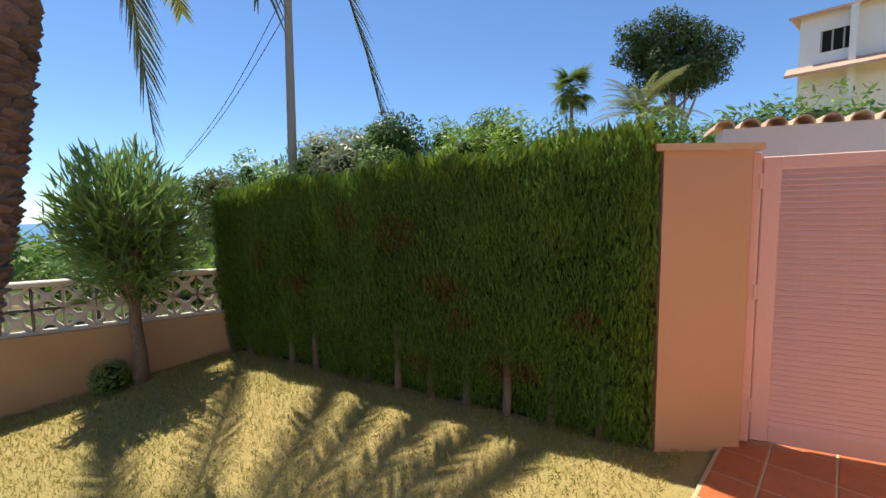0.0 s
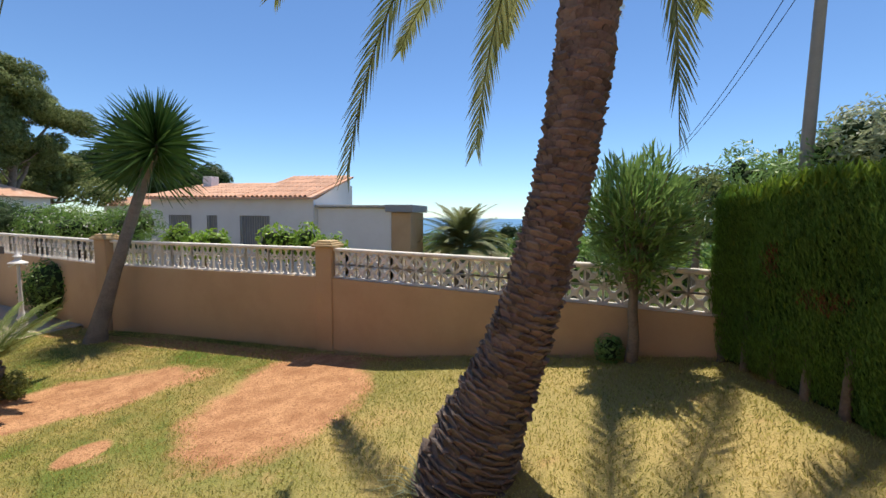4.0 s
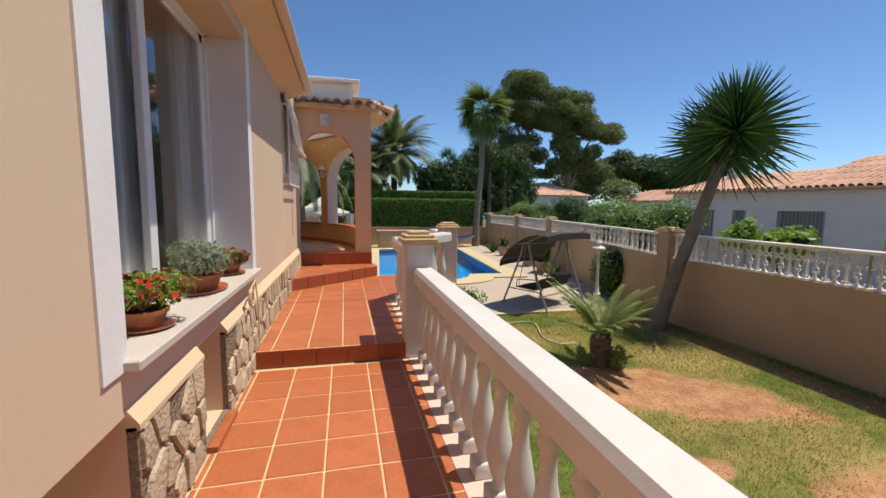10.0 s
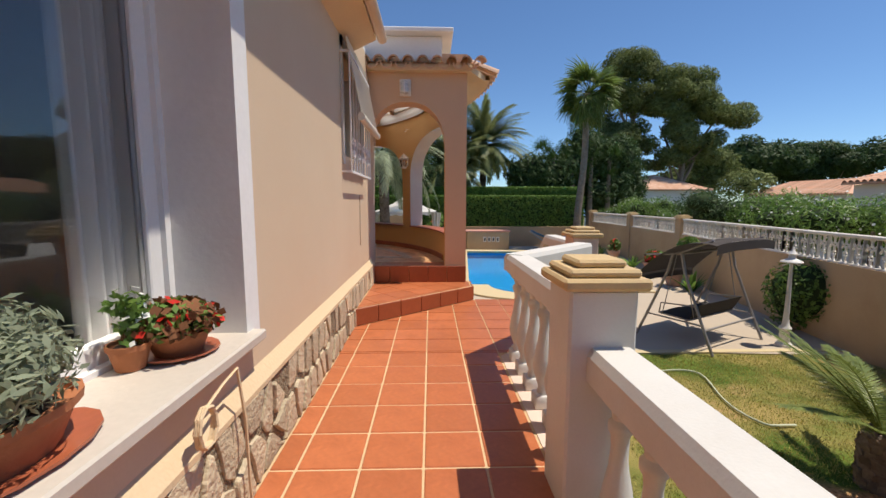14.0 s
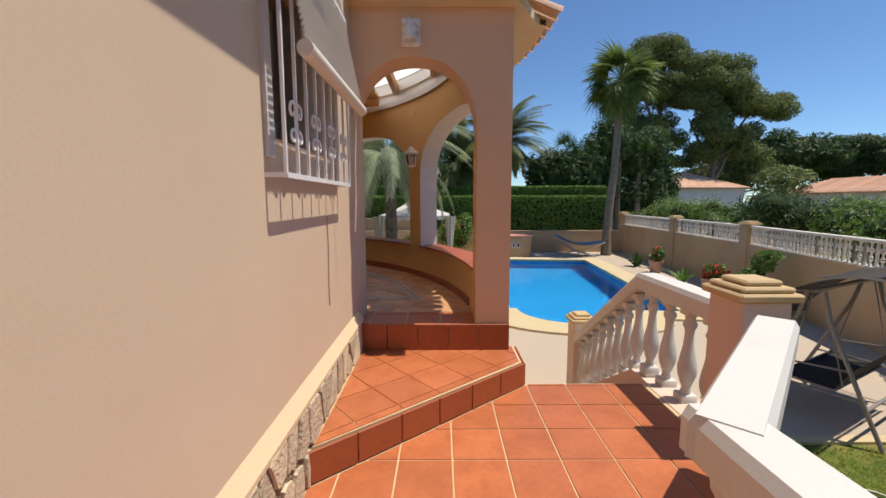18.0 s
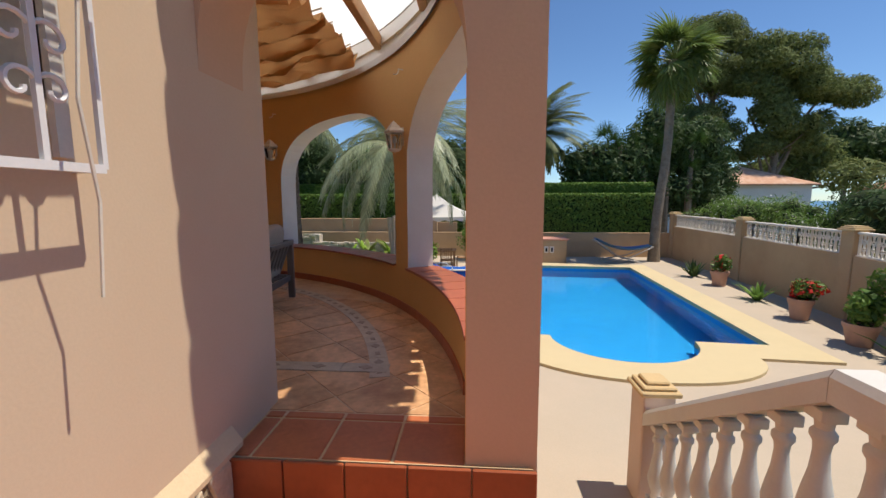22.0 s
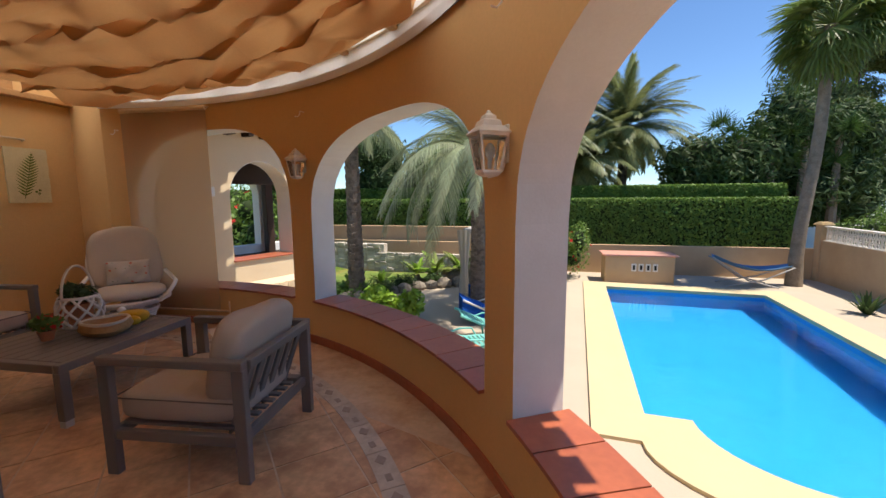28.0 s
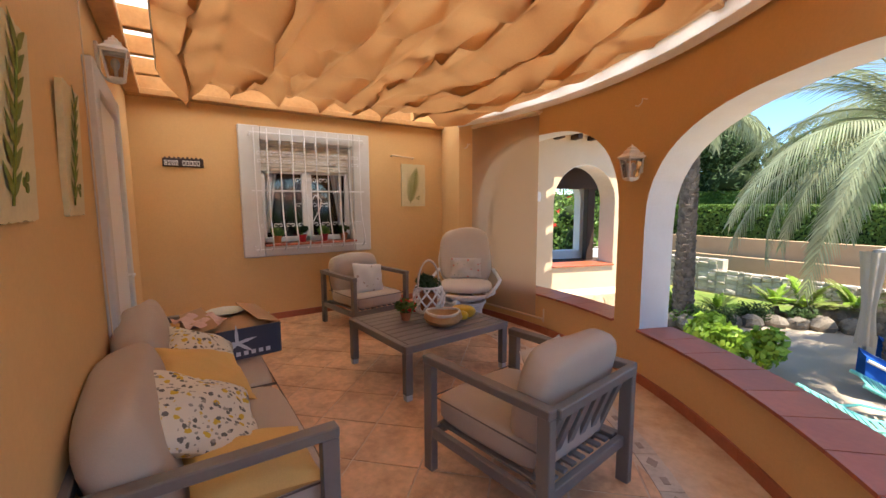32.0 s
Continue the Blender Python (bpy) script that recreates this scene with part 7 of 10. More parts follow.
PLATE = mat("cream_plate", (0.66, 0.56, 0.33), 0.7, 0.08, 4, 50, 0.2, tint=(0.56, 0.47, 0.26), tscale=5, tmix=0.5)
FERN = mat("fern_print", (0.16, 0.19, 0.03), 0.7, 0.15, 8, 60, 0.1)


def picture(at, w, h, seed, label, kind):
    """A cream plate with a raised plant; local x is across, z up, faces -y."""
    o = thing("botanical_picture", label, "picture", at, "botanical pictures")
    R = random.Random(seed)
    m = M()
    n = 14
    pts = [(lerp(-w / 2, w / 2, i / n), -h / 2) for i in range(n)] + [(w / 2, lerp(-h / 2, h / 2, i / n)) for i in range(n)] + [(lerp(w / 2, -w / 2, i / n), h / 2) for i in range(n)] + [(-w / 2, lerp(h / 2, -h / 2, i / n)) for i in range(n)]
    pts = [(x + R.uniform(-0.004, 0.004), y + R.uniform(-0.004, 0.004)) for x, y in pts]
    m.prism(pts, 0, 0.022, Matrix(((1, 0, 0, 0), (0, 0, -1, 0), (0, 1, 0, 0), (0, 0, 0, 1))))
    part("plate", m, PLATE, o)
    m = M()
    k = 15 if kind == "fern" else 7
    tilt = 0.18
    for i in range(k):
        t = i / (k - 1)
        p = Vector((lerp(-0.06, 0.05, t), -0.026, lerp(-h * 0.36, h * 0.38, t)))
        for s in (-1, 1):
            ln = (0.13 * math.sin(math.pi * (0.22 + 0.74 * t))) if kind == "fern" else 0.10
            d = Vector((s * 0.9 + tilt, 0, 0.55 if kind == "fern" else 0.8)).normalized()
            blade(m, p, d, ln, 0.022 if kind == "fern" else 0.045, Vector((0, -1, 0)), 0.0, 3)
    m.tube([(-0.065, -0.025, -h * 0.42), (0, -0.025, 0), (0.052, -0.025, h * 0.41)], 0.003, 4)
    part("plant_print", m, FERN, o, "green leaf print", fix=False)
    m = M()
    for x, z in ((0.06, -0.2), (0.09, -0.22), (0.1, -0.18)):
        m.lathe([(0.014, 0), (0.014, 0.003)], 8, m=pose(x * w / 0.44, -0.022, z * h / 0.67, 90, 0, 0))
    part("berry_print", m, FERN, o)
    return o


picture(pose(6.846, -15.43, 2.425, 0, 0, -90), 0.43, 0.66, 1, "cream picture plate with a green fern", "fern")
picture(pose(3.4, -11.853, 2.36, 2, 0, 0), 0.34, 0.52, 2, "cream picture plate with olive sprigs", "sprig")
picture(pose(2.62, -11.853, 2.36, 2, 0, 0), 0.34, 0.52, 3, "cream picture plate with leafy sprigs", "sprig")
part("pull_cord", M().tube([(3.95, -11.87, 3.2), (3.95, -11.87, 1.9), (3.96, -11.88, 1.2)], 0.004, 5), CREAM, None)
tagged(bpy.data.objects["pull_cord"], "pale hanging blind cord on the wall", "cord")

# ---- porch door ----
d1 = tagged(new("door_1"), "white framed porch door", "door", "", "structure")
m = M().bbox(4.03, 4.17, -11.9, -11.846, L3, 2.93, 0.008).bbox(5.18, 5.32, -11.9, -11.846, L3, 2.93, 0.008).bbox(4.17, 5.18, -11.898, -11.846, 2.79, 2.928, 0.008)
part("door_frame", m, WHITE, d1)
m = M().bbox(4.17, 5.18, -11.872, -11.848, L3 + 0.02, 2.79, 0.006)
dl = part("door_leaf", m, FRAME, d1)
part("handle", M().tube([(5.08, -11.872, 1.6), (5.08, -11.92, 1.6), (4.98, -11.92, 1.6)], 0.009, 6), IRON, dl)

# ---- cushions and metal furniture ----
METAL = mat("taupe_metal", (0.18, 0.155, 0.135), 0.45, 0.06, 4, 60, 0.05, spec=0.4)
TAUPE = mat("taupe_fabric", (0.46, 0.37, 0.29), 0.95, 0.07, 3, 220, 0.25, tint=(0.42, 0.33, 0.26), tscale=2, tmix=0.4, dist=0.003)
TAUPED = mat("taupe_piping", (0.17, 0.13, 0.10), 0.95, 0.06, 3, 200, 0.2)
CREAMF = mat("cream_fabric", (0.62, 0.53, 0.42), 0.95, 0.06, 3, 200, 0.2, tint=(0.55, 0.45, 0.36), tscale=2, tmix=0.4, dist=0.003)
YELF = mat("yellow_fabric", (0.66, 0.40, 0.13), 0.95, 0.08, 4, 160, 0.35, dist=0.004)
PLASTIC = mat("grey_foot", (0.5, 0.5, 0.48), 0.5, 0.05, 4, 40, 0.05)


def print_fabric(name, base, spots, scale):
    """Cloth with scattered printed flowers in two colours."""
    m = bpy.data.materials.new(name)
    m.use_nodes = True
    t = m.node_tree
    b = t.nodes["Principled BSDF"]
    N, L = t.nodes.new, t.links.new
    tc = N("ShaderNodeTexCoord")
    col = None
    prev = (*base, 1)
    for i, (c, s, th) in enumerate(spots):
        v = N("ShaderNodeTexVoronoi"); v.inputs["Scale"].default_value = scale * s
        mp = N("ShaderNodeMapping"); mp.inputs["Location"].default_value = (i * 3.3, i * 1.7, 0)
        wob = N("ShaderNodeTexNoise"); wob.inputs["Scale"].default_value = scale * 3
        L(tc.outputs["Object"], wob.inputs["Vector"])
        L(tc.outputs["Object"], mp.inputs["Vector"]); L(mp.outputs[0], v.inputs["Vector"])
        ad = N("ShaderNodeMath"); ad.operation = 'MULTIPLY_ADD'
        L(wob.outputs["Fac"], ad.inputs[0]); ad.inputs[1].default_value = 0.5; L(v.outputs["Distance"], ad.inputs[2])
        r = N("ShaderNodeMapRange"); r.inputs["From Min"].default_value, r.inputs["From Max"].default_value = th + 0.25, th + 0.30
        r.inputs["To Min"].default_value, r.inputs["To Max"].default_value = 1, 0
        L(ad.outputs[0], r.inputs["Value"])
        mx = N("ShaderNodeMix"); mx.data_type = 'RGBA'
        L(r.outputs[0], mx.inputs["Factor"])
        if col is None:
            mx.inputs[6].default_value = prev
        else:
            L(col, mx.inputs[6])
        mx.inputs[7].default_value = (*c, 1)
        col = mx.outputs[2]
    L(col, b.inputs["Base Color"])
    b.inputs["Roughness"].default_value = 0.95
    b.inputs["Specular IOR Level"].default_value = 0.1
    return m


FLORAL = print_fabric("floral_fabric", (0.64, 0.57, 0.45), [((0.58, 0.38, 0.05), 1.0, 0.26), ((0.14, 0.13, 0.11), 1.3, 0.24), ((0.30, 0.27, 0.22), 1.7, 0.22)], 19)
FLORALP = print_fabric("pink_floral_fabric", (0.6, 0.53, 0.44), [((0.6, 0.2, 0.14), 1.0, 0.16), ((0.25, 0.32, 0.2), 1.5, 0.1)], 14)
STRIPE = print_fabric("striped_fabric", (0.62, 0.56, 0.48), [((0.42, 0.33, 0.26), 0.8, 0.14)], 12)


def puff(w, d, h, k=5.0, n=9, sag=0.0, seed=0):
    """A stuffed box, softly rounded, centred on its middle."""
    R = random.Random(seed)
    f = [R.uniform(0, 6) for _ in range(4)]
    m = M()
    for ax in range(3):
        for s in (-1, 1):
            rows = []
            for i in range(n + 1):
                row = []
                for j in range(n + 1):
                    q = [0, 0, 0]
                    q[ax] = s
                    q[(ax + 1) % 3] = math.sin(math.pi / 2 * (2 * i / n - 1))
                    q[(ax + 2) % 3] = math.sin(math.pi / 2 * (2 * j / n - 1))
                    l = sum(abs(c) ** k for c in q) ** (1 / k)
                    q = [c / l for c in q]
                    z = q[2] * h / 2 * (1 + 0.06 * math.sin(q[0] * 3 + f[0]) * math.sin(q[1] * 3 + f[1])) - sag * (1 - q[0] ** 2) * (1 - q[1] ** 2) * (1 if q[2] > 0 else 0)
                    row.append((q[0] * w / 2, q[1] * d / 2, z))
                rows.append(row)
            m.grid(rows)
    bm = bmesh.new()
    me = m.mesh("puff", TAUPE)
    bm.from_mesh(me)
    bmesh.ops.remove_doubles(bm, verts=bm.verts, dist=0.0005)
    bmesh.ops.recalc_face_normals(bm, faces=bm.faces)
    q = M()
    q.v = [tuple(v.co) for v in bm.verts]
    q.f = [tuple(v.index for v in fc3.verts) for fc3 in bm.faces]
    bm.free()
    bpy.data.meshes.remove(me)
    return q


def pillow(label, at, w, h, t, material, seed, group="scatter pillows"):
    """A square pillow with pinched edges and drawn corners; flat in local xy."""
    R = random.Random(seed)
    f = [R.uniform(0, 6) for _ in range(3)]
    n = 16
    m = M()
    for s in (1, -1):
        rows = []
        for i in range(n + 1):
            row = []
            for j in range(n + 1):
                u, v = 2 * i / n - 1, 2 * j / n - 1
                k = (max(0, 1 - u * u) * max(0, 1 - v * v)) ** 0.42
                x = u * (1 - 0.07 * (1 - v * v) * abs(u) ** 3) * w / 2
                y = v * (1 - 0.07 * (1 - u * u) * abs(v) ** 3) * h / 2
                cr = 0.012 * math.sin(u * 5 + v * 3 + f[0]) * k + 0.007 * math.sin(u * 9 - v * 7 + f[1]) * k
                row.append((x, y, s * k * t / 2 + cr))
            rows.append(row)
        m.grid(rows)
    o = part("pillow", m, material, None, "", smooth=180, at=at)
    tagged(o, label, "pillow", group)
    return o


def seat_frame(o, w, d, arm=0.69, seat=0.3):
    """A metal frame: front at +x, width along y."""
    lg = 0.03
    for s in (-1, 1):
        y = s * (w / 2 - lg)
        for x, nm in ((d / 2 - 0.035, "leg"), (-d / 2 + 0.035, "leg")):
            part(nm, M().bbox(x - 0.035, x + 0.035, y - 0.024, y + 0.024, 0, arm - 0.045, 0.004), METAL, o)
        part("armrest", M().bbox(-d / 2, d / 2, y - 0.032, y + 0.032, arm - 0.045, arm, 0.005), METAL, o)
        part("side_rail", M().bbox(-d / 2 + 0.07, d / 2 - 0.07, y - 0.018, y + 0.018, seat - 0.09, seat - 0.03, 0.004), METAL, o)
    for x in (d / 2 - 0.05, -d / 2 + 0.05):
        part("cross_rail", M().bbox(x - 0.018, x + 0.018, -w / 2 + 0.05, w / 2 - 0.05, seat - 0.09, seat - 0.03, 0.004), METAL, o)
    k = max(8, round(w / 0.09))
    for i in range(k):
        y = lerp(-w / 2 + 0.09, w / 2 - 0.09, i / (k - 1))
        part("seat_slat", M().bbox(-d / 2 + 0.07, d / 2 - 0.07, y - 0.02, y + 0.02, seat - 0.03, seat - 0.014, 0.003), METAL, o)
    part("back_rail", M().bbox(-d / 2 - 0.02, -d / 2 + 0.03, -w / 2 + 0.05, w / 2 - 0.05, arm - 0.05, arm + 0.0, 0.005), METAL, o)
    for i in range(max(5, round(w / 0.13))):
        y = lerp(-w / 2 + 0.13, w / 2 - 0.13, i / (max(5, round(w / 0.13)) - 1))
        part("back_slat", M().bbox(-0.009, 0.009, y - 0.028, y + 0.028, 0, arm - seat + 0.04, 0.003, pose(-d / 2 + 0.17, 0, seat - 0.07, 0, -20, 0)), METAL, o)


def armchair(label, at, seed):
    o = thing("garden_armchair", label, "armchair", at, "porch armchairs")
    seat_frame(o, 0.81, 0.86)
    c = part("seat_cushion", puff(0.74, 0.68, 0.16, 7, sag=0.01, seed=seed), TAUPE, o, "taupe seat cushion", smooth=180, at=pose(0.05, 0, 0.37))
    part("piping", M().tube([(0.365 * sx, 0.335 * sy, 0.055) for sx, sy in ((-1, -1), (1, -1), (1, 1), (-1, 1), (-1, -1))], 0.005, 5), TAUPED, c)
    part("back_cushion", puff(0.2, 0.68, 0.52, 4.5, seed=seed + 1), TAUPE, o, "taupe back cushion", smooth=180, at=pose(-0.25, 0, 0.63, 0, -13, 0))
    return o


armchair("taupe cushioned grey metal armchair turned to the table", pose(2.68, -13.79, L3, 0, 0, 7), 1)
pillow("pale pink floral pillow on the armchair", pose(2.62, -13.95, L3 + 0.56, 62, 0, -80), 0.42, 0.42, 0.12, FLORALP, 4)
armchair("taupe cushioned grey metal armchair under the window", pose(6.02, -14.22, L3, 0, 0, 188), 5)
pillow("cream striped pillow on the armchair", pose(5.93, -14.24, L3 + 0.6, 68, 8, -82), 0.44, 0.40, 0.13, STRIPE, 7)

# sofa
sf = thing("garden_sofa", "long grey metal sofa with taupe cushions along the wall", "sofa", pose(3.76, -12.27, L3, 0, 0, -90))
seat_frame(sf, 2.3, 0.84, 0.68, 0.29)
for s in (-1, 1):
    c = part("seat_cushion", puff(0.74, 1.08, 0.17, 7, sag=0.015, seed=11 + s), TAUPE, sf, "taupe seat cushion", smooth=180, at=pose(0.04, s * 0.545, 0.37))
    part("piping", M().tube([(0.365 * sx, 0.535 * sy, 0.055) for sx, sy in ((-1, -1), (1, -1), (1, 1), (-1, 1), (-1, -1))], 0.005, 5), TAUPED, c)
    part("back_cushion", puff(0.26, 1.08, 0.5, 4.0, seed=15 + s), TAUPE, sf, "taupe back cushion", smooth=180, at=pose(-0.255, s * 0.545, 0.63, 0, -16, 0))
pillow("floral pillow in yellow and grey on the sofa", pose(3.07, -12.24, L3 + 0.66, 32, 0, -25) @ pose(0, 0, 0, 0, 0, 30), 0.5, 0.5, 0.16, FLORAL, 21)
pillow("plain yellow pillow on the sofa", pose(3.63, -12.28, L3 + 0.63, 26, 0, -25) @ pose(0, 0, 0, 0, 0, 35), 0.46, 0.46, 0.15, YELF, 22)
pillow("floral pillow in yellow and grey on the sofa", pose(4.04, -12.30, L3 + 0.62, 32, 0, -25) @ pose(0, 0, 0, 0, 0, 25), 0.42, 0.42, 0.15, FLORAL, 23)
pillow("pale woven pillow lying by the sofa arm", pose(2.82, -12.40, L3 + 0.51, 8, -10, 4), 0.36, 0.48, 0.15, YELF, 24)

# fan carton on the sofa
CARD = mat("cardboard", (0.42, 0.26, 0.14), 0.9, 0.08, 4, 70, 0.15)
CARDD = mat("printed_carton", (0.055, 0.06, 0.085), 0.5, 0.1, 4, 60, 0.05)
PRINTW = mat("carton_print", (0.55, 0.58, 0.62), 0.5, 0.06, 4, 60, 0.0)
bx = thing("cardboard_box", "open printed fan carton lying on the sofa", "box", pose(4.55, -12.5, L3 + 0.455, 0, 0, 6))
bw2, bd2, bh2 = 0.33, 0.28, 0.23
m = M().box(-bw2, bw2, -bd2, bd2, 0, 0.008).box(-bw2, bw2, -bd2, -bd2 + 0.006, 0.008, bh2).box(-bw2, bw2, bd2 - 0.006, bd2, 0.008, bh2)
m.box(-bw2, -bw2 + 0.006, -bd2 + 0.006, bd2 - 0.006, 0.008, bh2).box(bw2 - 0.006, bw2, -bd2 + 0.006, bd2 - 0.006, 0.008, bh2)
part("carton", m, CARD, bx)
part("printed_side", M().box(-bw2 + 0.002, bw2 - 0.002, -bd2 - 0.003, -bd2, 0.004, bh2 - 0.004), CARDD, bx, "dark printed side")
part("printed_side", M().box(-bw2 - 0.003, -bw2, -bd2 + 0.002, bd2 - 0.002, 0.004, bh2 - 0.004), CARDD, bx, "dark printed side")
for i in range(5):
    a = 0.3 + i * 2 * math.pi / 5
    m = M()
    blade(m, Vector((-bw2 - 0.005, 0.02, 0.125)), Vector((0, math.cos(a), math.sin(a) * 0.55)).normalized(), 0.13, 0.035, Vector((-1, 0, 0)), 0, 2)
    part("fan_print", m, PRINTW, bx, fix=False)
    m = M()
    blade(m, Vector((-0.05, -bd2 - 0.005, 0.125)), Vector((math.cos(a), 0, math.sin(a) * 0.55)).normalized(), 0.13, 0.035, Vector((0, -1, 0)), 0, 2)
    part("fan_print", m, PRINTW, bx, fix=False)
m = M()
for i in range(5):
    for k in range(2):
        m.lathe([(0.013, 0), (0.013, 0.001)], 8, m=pose(-0.18 + i * 0.04, -bd2 - 0.003, 0.05 - k * 0.0, 90, 0, 0))
    m.box(-bw2 - 0.0045, -bw2 - 0.003, -0.2 + i * 0.05, -0.17 + i * 0.05, 0.03, 0.06)
m.box(0.17, 0.25, -bd2 - 0.0045, -bd2 - 0.003, 0.03, 0.12)
part("print_marks", m, PRINTW, bx)
for sg in (-1, 1):
    part("flap", M().box(-bw2, bw2, 0, 0.16, 0, 0.004, pose(0, -sg * bd2, bh2, 14 * sg, 0, 0) @ Matrix.Diagonal((1, sg, 1, 1))), CARD, bx)
part("top", M().box(-bw2 + 0.01, bw2 - 0.01, -bd2 + 0.01, bd2 - 0.01, bh2 - 0.008, bh2 - 0.003), CARD, bx)
CHINA = mat("china", (0.62, 0.68, 0.62), 0.25, 0.04, 4, 40, 0.0, spec=0.5)
pl2 = part("plate", M().lathe([(0.06, 0), (0.08, 0.004), (0.14, 0.02), (0.142, 0.024), (0.08, 0.01), (0.002, 0.008)], 22), CHINA, None, smooth=40, at=pose(4.72, -12.5, L3 + 0.455 + bh2 + 0.002))
tagged(pl2, "pale green plate on the cardboard box", "plate")
PINKC = mat("pink_cloth", (0.62, 0.42, 0.36), 0.95, 0.06, 4, 100, 0.2)
m = M().grid([[(lerp(-0.2, 0.2, i / 12), lerp(-0.13, 0.13, j / 8), 0.03 + 0.018 * math.sin(i * 0.9 + j) + 0.012 * math.sin(j * 1.7 - i)) for i in range(13)] for j in range(9)])
tagged(part("folded_cloth", m, PINKC, None, fix=False, smooth=180, at=pose(4.5, -12.32, L3 + 0.455 + bh2 - 0.002, 0, 0, 20)), "crumpled pink cloth on the cardboard box", "cloth")

# ---- coffee table and its things ----
tb = thing("coffee_table", "low grey metal coffee table with a slatted top", "table", pose(4.34, -14.15, L3, 0, 0, 4) @ Matrix.Diagonal((0.91, 1.02, 1, 1)))
TH = 0.45
for k in range(9):
    x = lerp(-0.455, 0.455, k / 8)
    part("top_slat", M().bbox(x - 0.052, x + 0.052, -0.5, 0.5, TH - 0.022, TH, 0.003), METAL, tb)
m = M()
for s in (-1, 1):
    m.bbox(-0.51, 0.51, s * 0.53 - 0.027, s * 0.53 + 0.027, TH - 0.06, TH, 0.004)
    m.bbox(s * 0.537 - 0.025, s * 0.537 + 0.025, -0.555, 0.555, TH - 0.06, TH, 0.004)
part("apron", m, METAL, tb)
for sx in (-1, 1):
    for sy in (-1, 1):
        lg = part("leg", M().bbox(sx * 0.525 - 0.032, sx * 0.525 + 0.032, sy * 0.52 - 0.032, sy * 0.52 + 0.032, 0.05, TH - 0.06, 0.004), METAL, tb)
        part("foot", M().bbox(sx * 0.525 - 0.028, sx * 0.525 + 0.028, sy * 0.52 - 0.028, sy * 0.52 + 0.028, 0, 0.05, 0.004), PLASTIC, lg, "pale grey foot")
TZ = L3 + TH
WICK = mat("white_wicker", (0.74, 0.71, 0.66), 0.7, 0.08, 6, 80, 0.3)
bk = thing("wicker_basket", "white wicker basket with a handle and a small plant", "basket", pose(4.60, -14.33, TZ) @ Matrix.Scale(1.35, 4))
for i in range(9):
    for s in (-1, 1):
        pts = []
        for k in range(9):
            t = k / 8
            a = 2 * math.pi * i / 9 + s * t * 1.3
            rr = 0.075 + 0.045 * math.sin(math.pi * (0.15 + 0.7 * t))
            pts.append((rr * math.cos(a), rr * math.sin(a), 0.01 + 0.18 * t))
        part("wicker_strand", M().tube(pts, 0.008, 5), WICK, bk)
for z, rr in ((0.008, 0.09), (0.19, 0.095)):
    part("hoop", M().tube([(rr * math.cos(a), rr * math.sin(a), z) for a in [2 * math.pi * i / 20 for i in range(21)]], 0.01, 6), WICK, bk)
part("handle", M().tube([(0, 0.095 * math.cos(a), 0.19 + 0.2 * math.sin(a)) for a in [math.pi * i / 14 for i in range(15)]], 0.008, 6), BLIND, bk)
g = np.random.default_rng(8)
part("plant", quad_mesh("plant", cloud([(0, 0, 0.21, 0.09, 0.09, 0.06), (0.03, 0.02, 0.24, 0.06, 0.06, 0.04)], 420, 0.05, 0.3, g, shell=0.2), DARKG), None, bk)
part("inner_pot", M().lathe([(0.06, 0.01), (0.07, 0.15), (0.05, 0.15)], 12), POT, bk)
WOODB = mat("bark_wood", (0.42, 0.24, 0.10), 0.7, 0.2, 6, 50, 0.4, tint=(0.25, 0.12, 0.05), tscale=7, tmix=0.6)
wb = thing("wooden_bowl", "rough wooden bowl with a pale rim", "bowl", pose(4.14, -14.20, TZ) @ Matrix.Scale(1.2, 4))
m = M()
prof = [(0.08, 0), (0.13, 0.02), (0.15, 0.05), (0.135, 0.09), (0.115, 0.092), (0.1, 0.06), (0.07, 0.05), (0.002, 0.048)]
m.lathe(prof, 18)
m.v = [(x * (1 + 0.07 * math.sin(3 * math.atan2(y, x)) + 0.04 * math.sin(5 * math.atan2(y, x) + 1)), y * (1 + 0.07 * math.sin(3 * math.atan2(y, x))), z * (1 + 0.08 * math.sin(2 * math.atan2(y, x)))) for x, y, z in m.v]
part("bowl", m, WOODB, wb, smooth=50)
part("rim", M().tube([(0.126 * math.cos(a) * (1 + 0.07 * math.sin(3 * a)), 0.126 * math.sin(a) * (1 + 0.07 * math.sin(3 * a)), 0.094) for a in [2 * math.pi * i / 24 for i in range(25)]], 0.011, 6), CREAMF, wb, smooth=60)
YEL = mat("yellow_glaze", (0.62, 0.36, 0.02), 0.4, 0.15, 8, 50, 0.2, tint=(0.35, 0.2, 0.02), tscale=8, tmix=0.7)
m = puff(0.25, 0.17, 0.11, 2.6, 9, seed=3)
tagged(part("yellow_gourd", m, YEL, None, smooth=180, at=pose(4.24, -14.50, TZ + 0.055, 0, 0, 30)), "knobbly yellow ornamental gourd on the table", "gourd")
m = puff(0.12, 0.1, 0.08, 2.4, 8, seed=4)
tagged(part("yellow_gourd", m, YEL, None, smooth=180, at=pose(4.16, -14.44, TZ + 0.04, 0, 0, -30)), "small yellow ornamental gourd on the table", "gourd")
tagged(part("egg_ornament", puff(0.075, 0.075, 0.09, 2, 8), WHITEW, None, smooth=180, at=pose(4.52, -14.62, TZ + 0.045)), "white egg ornament on the table", "ornament")
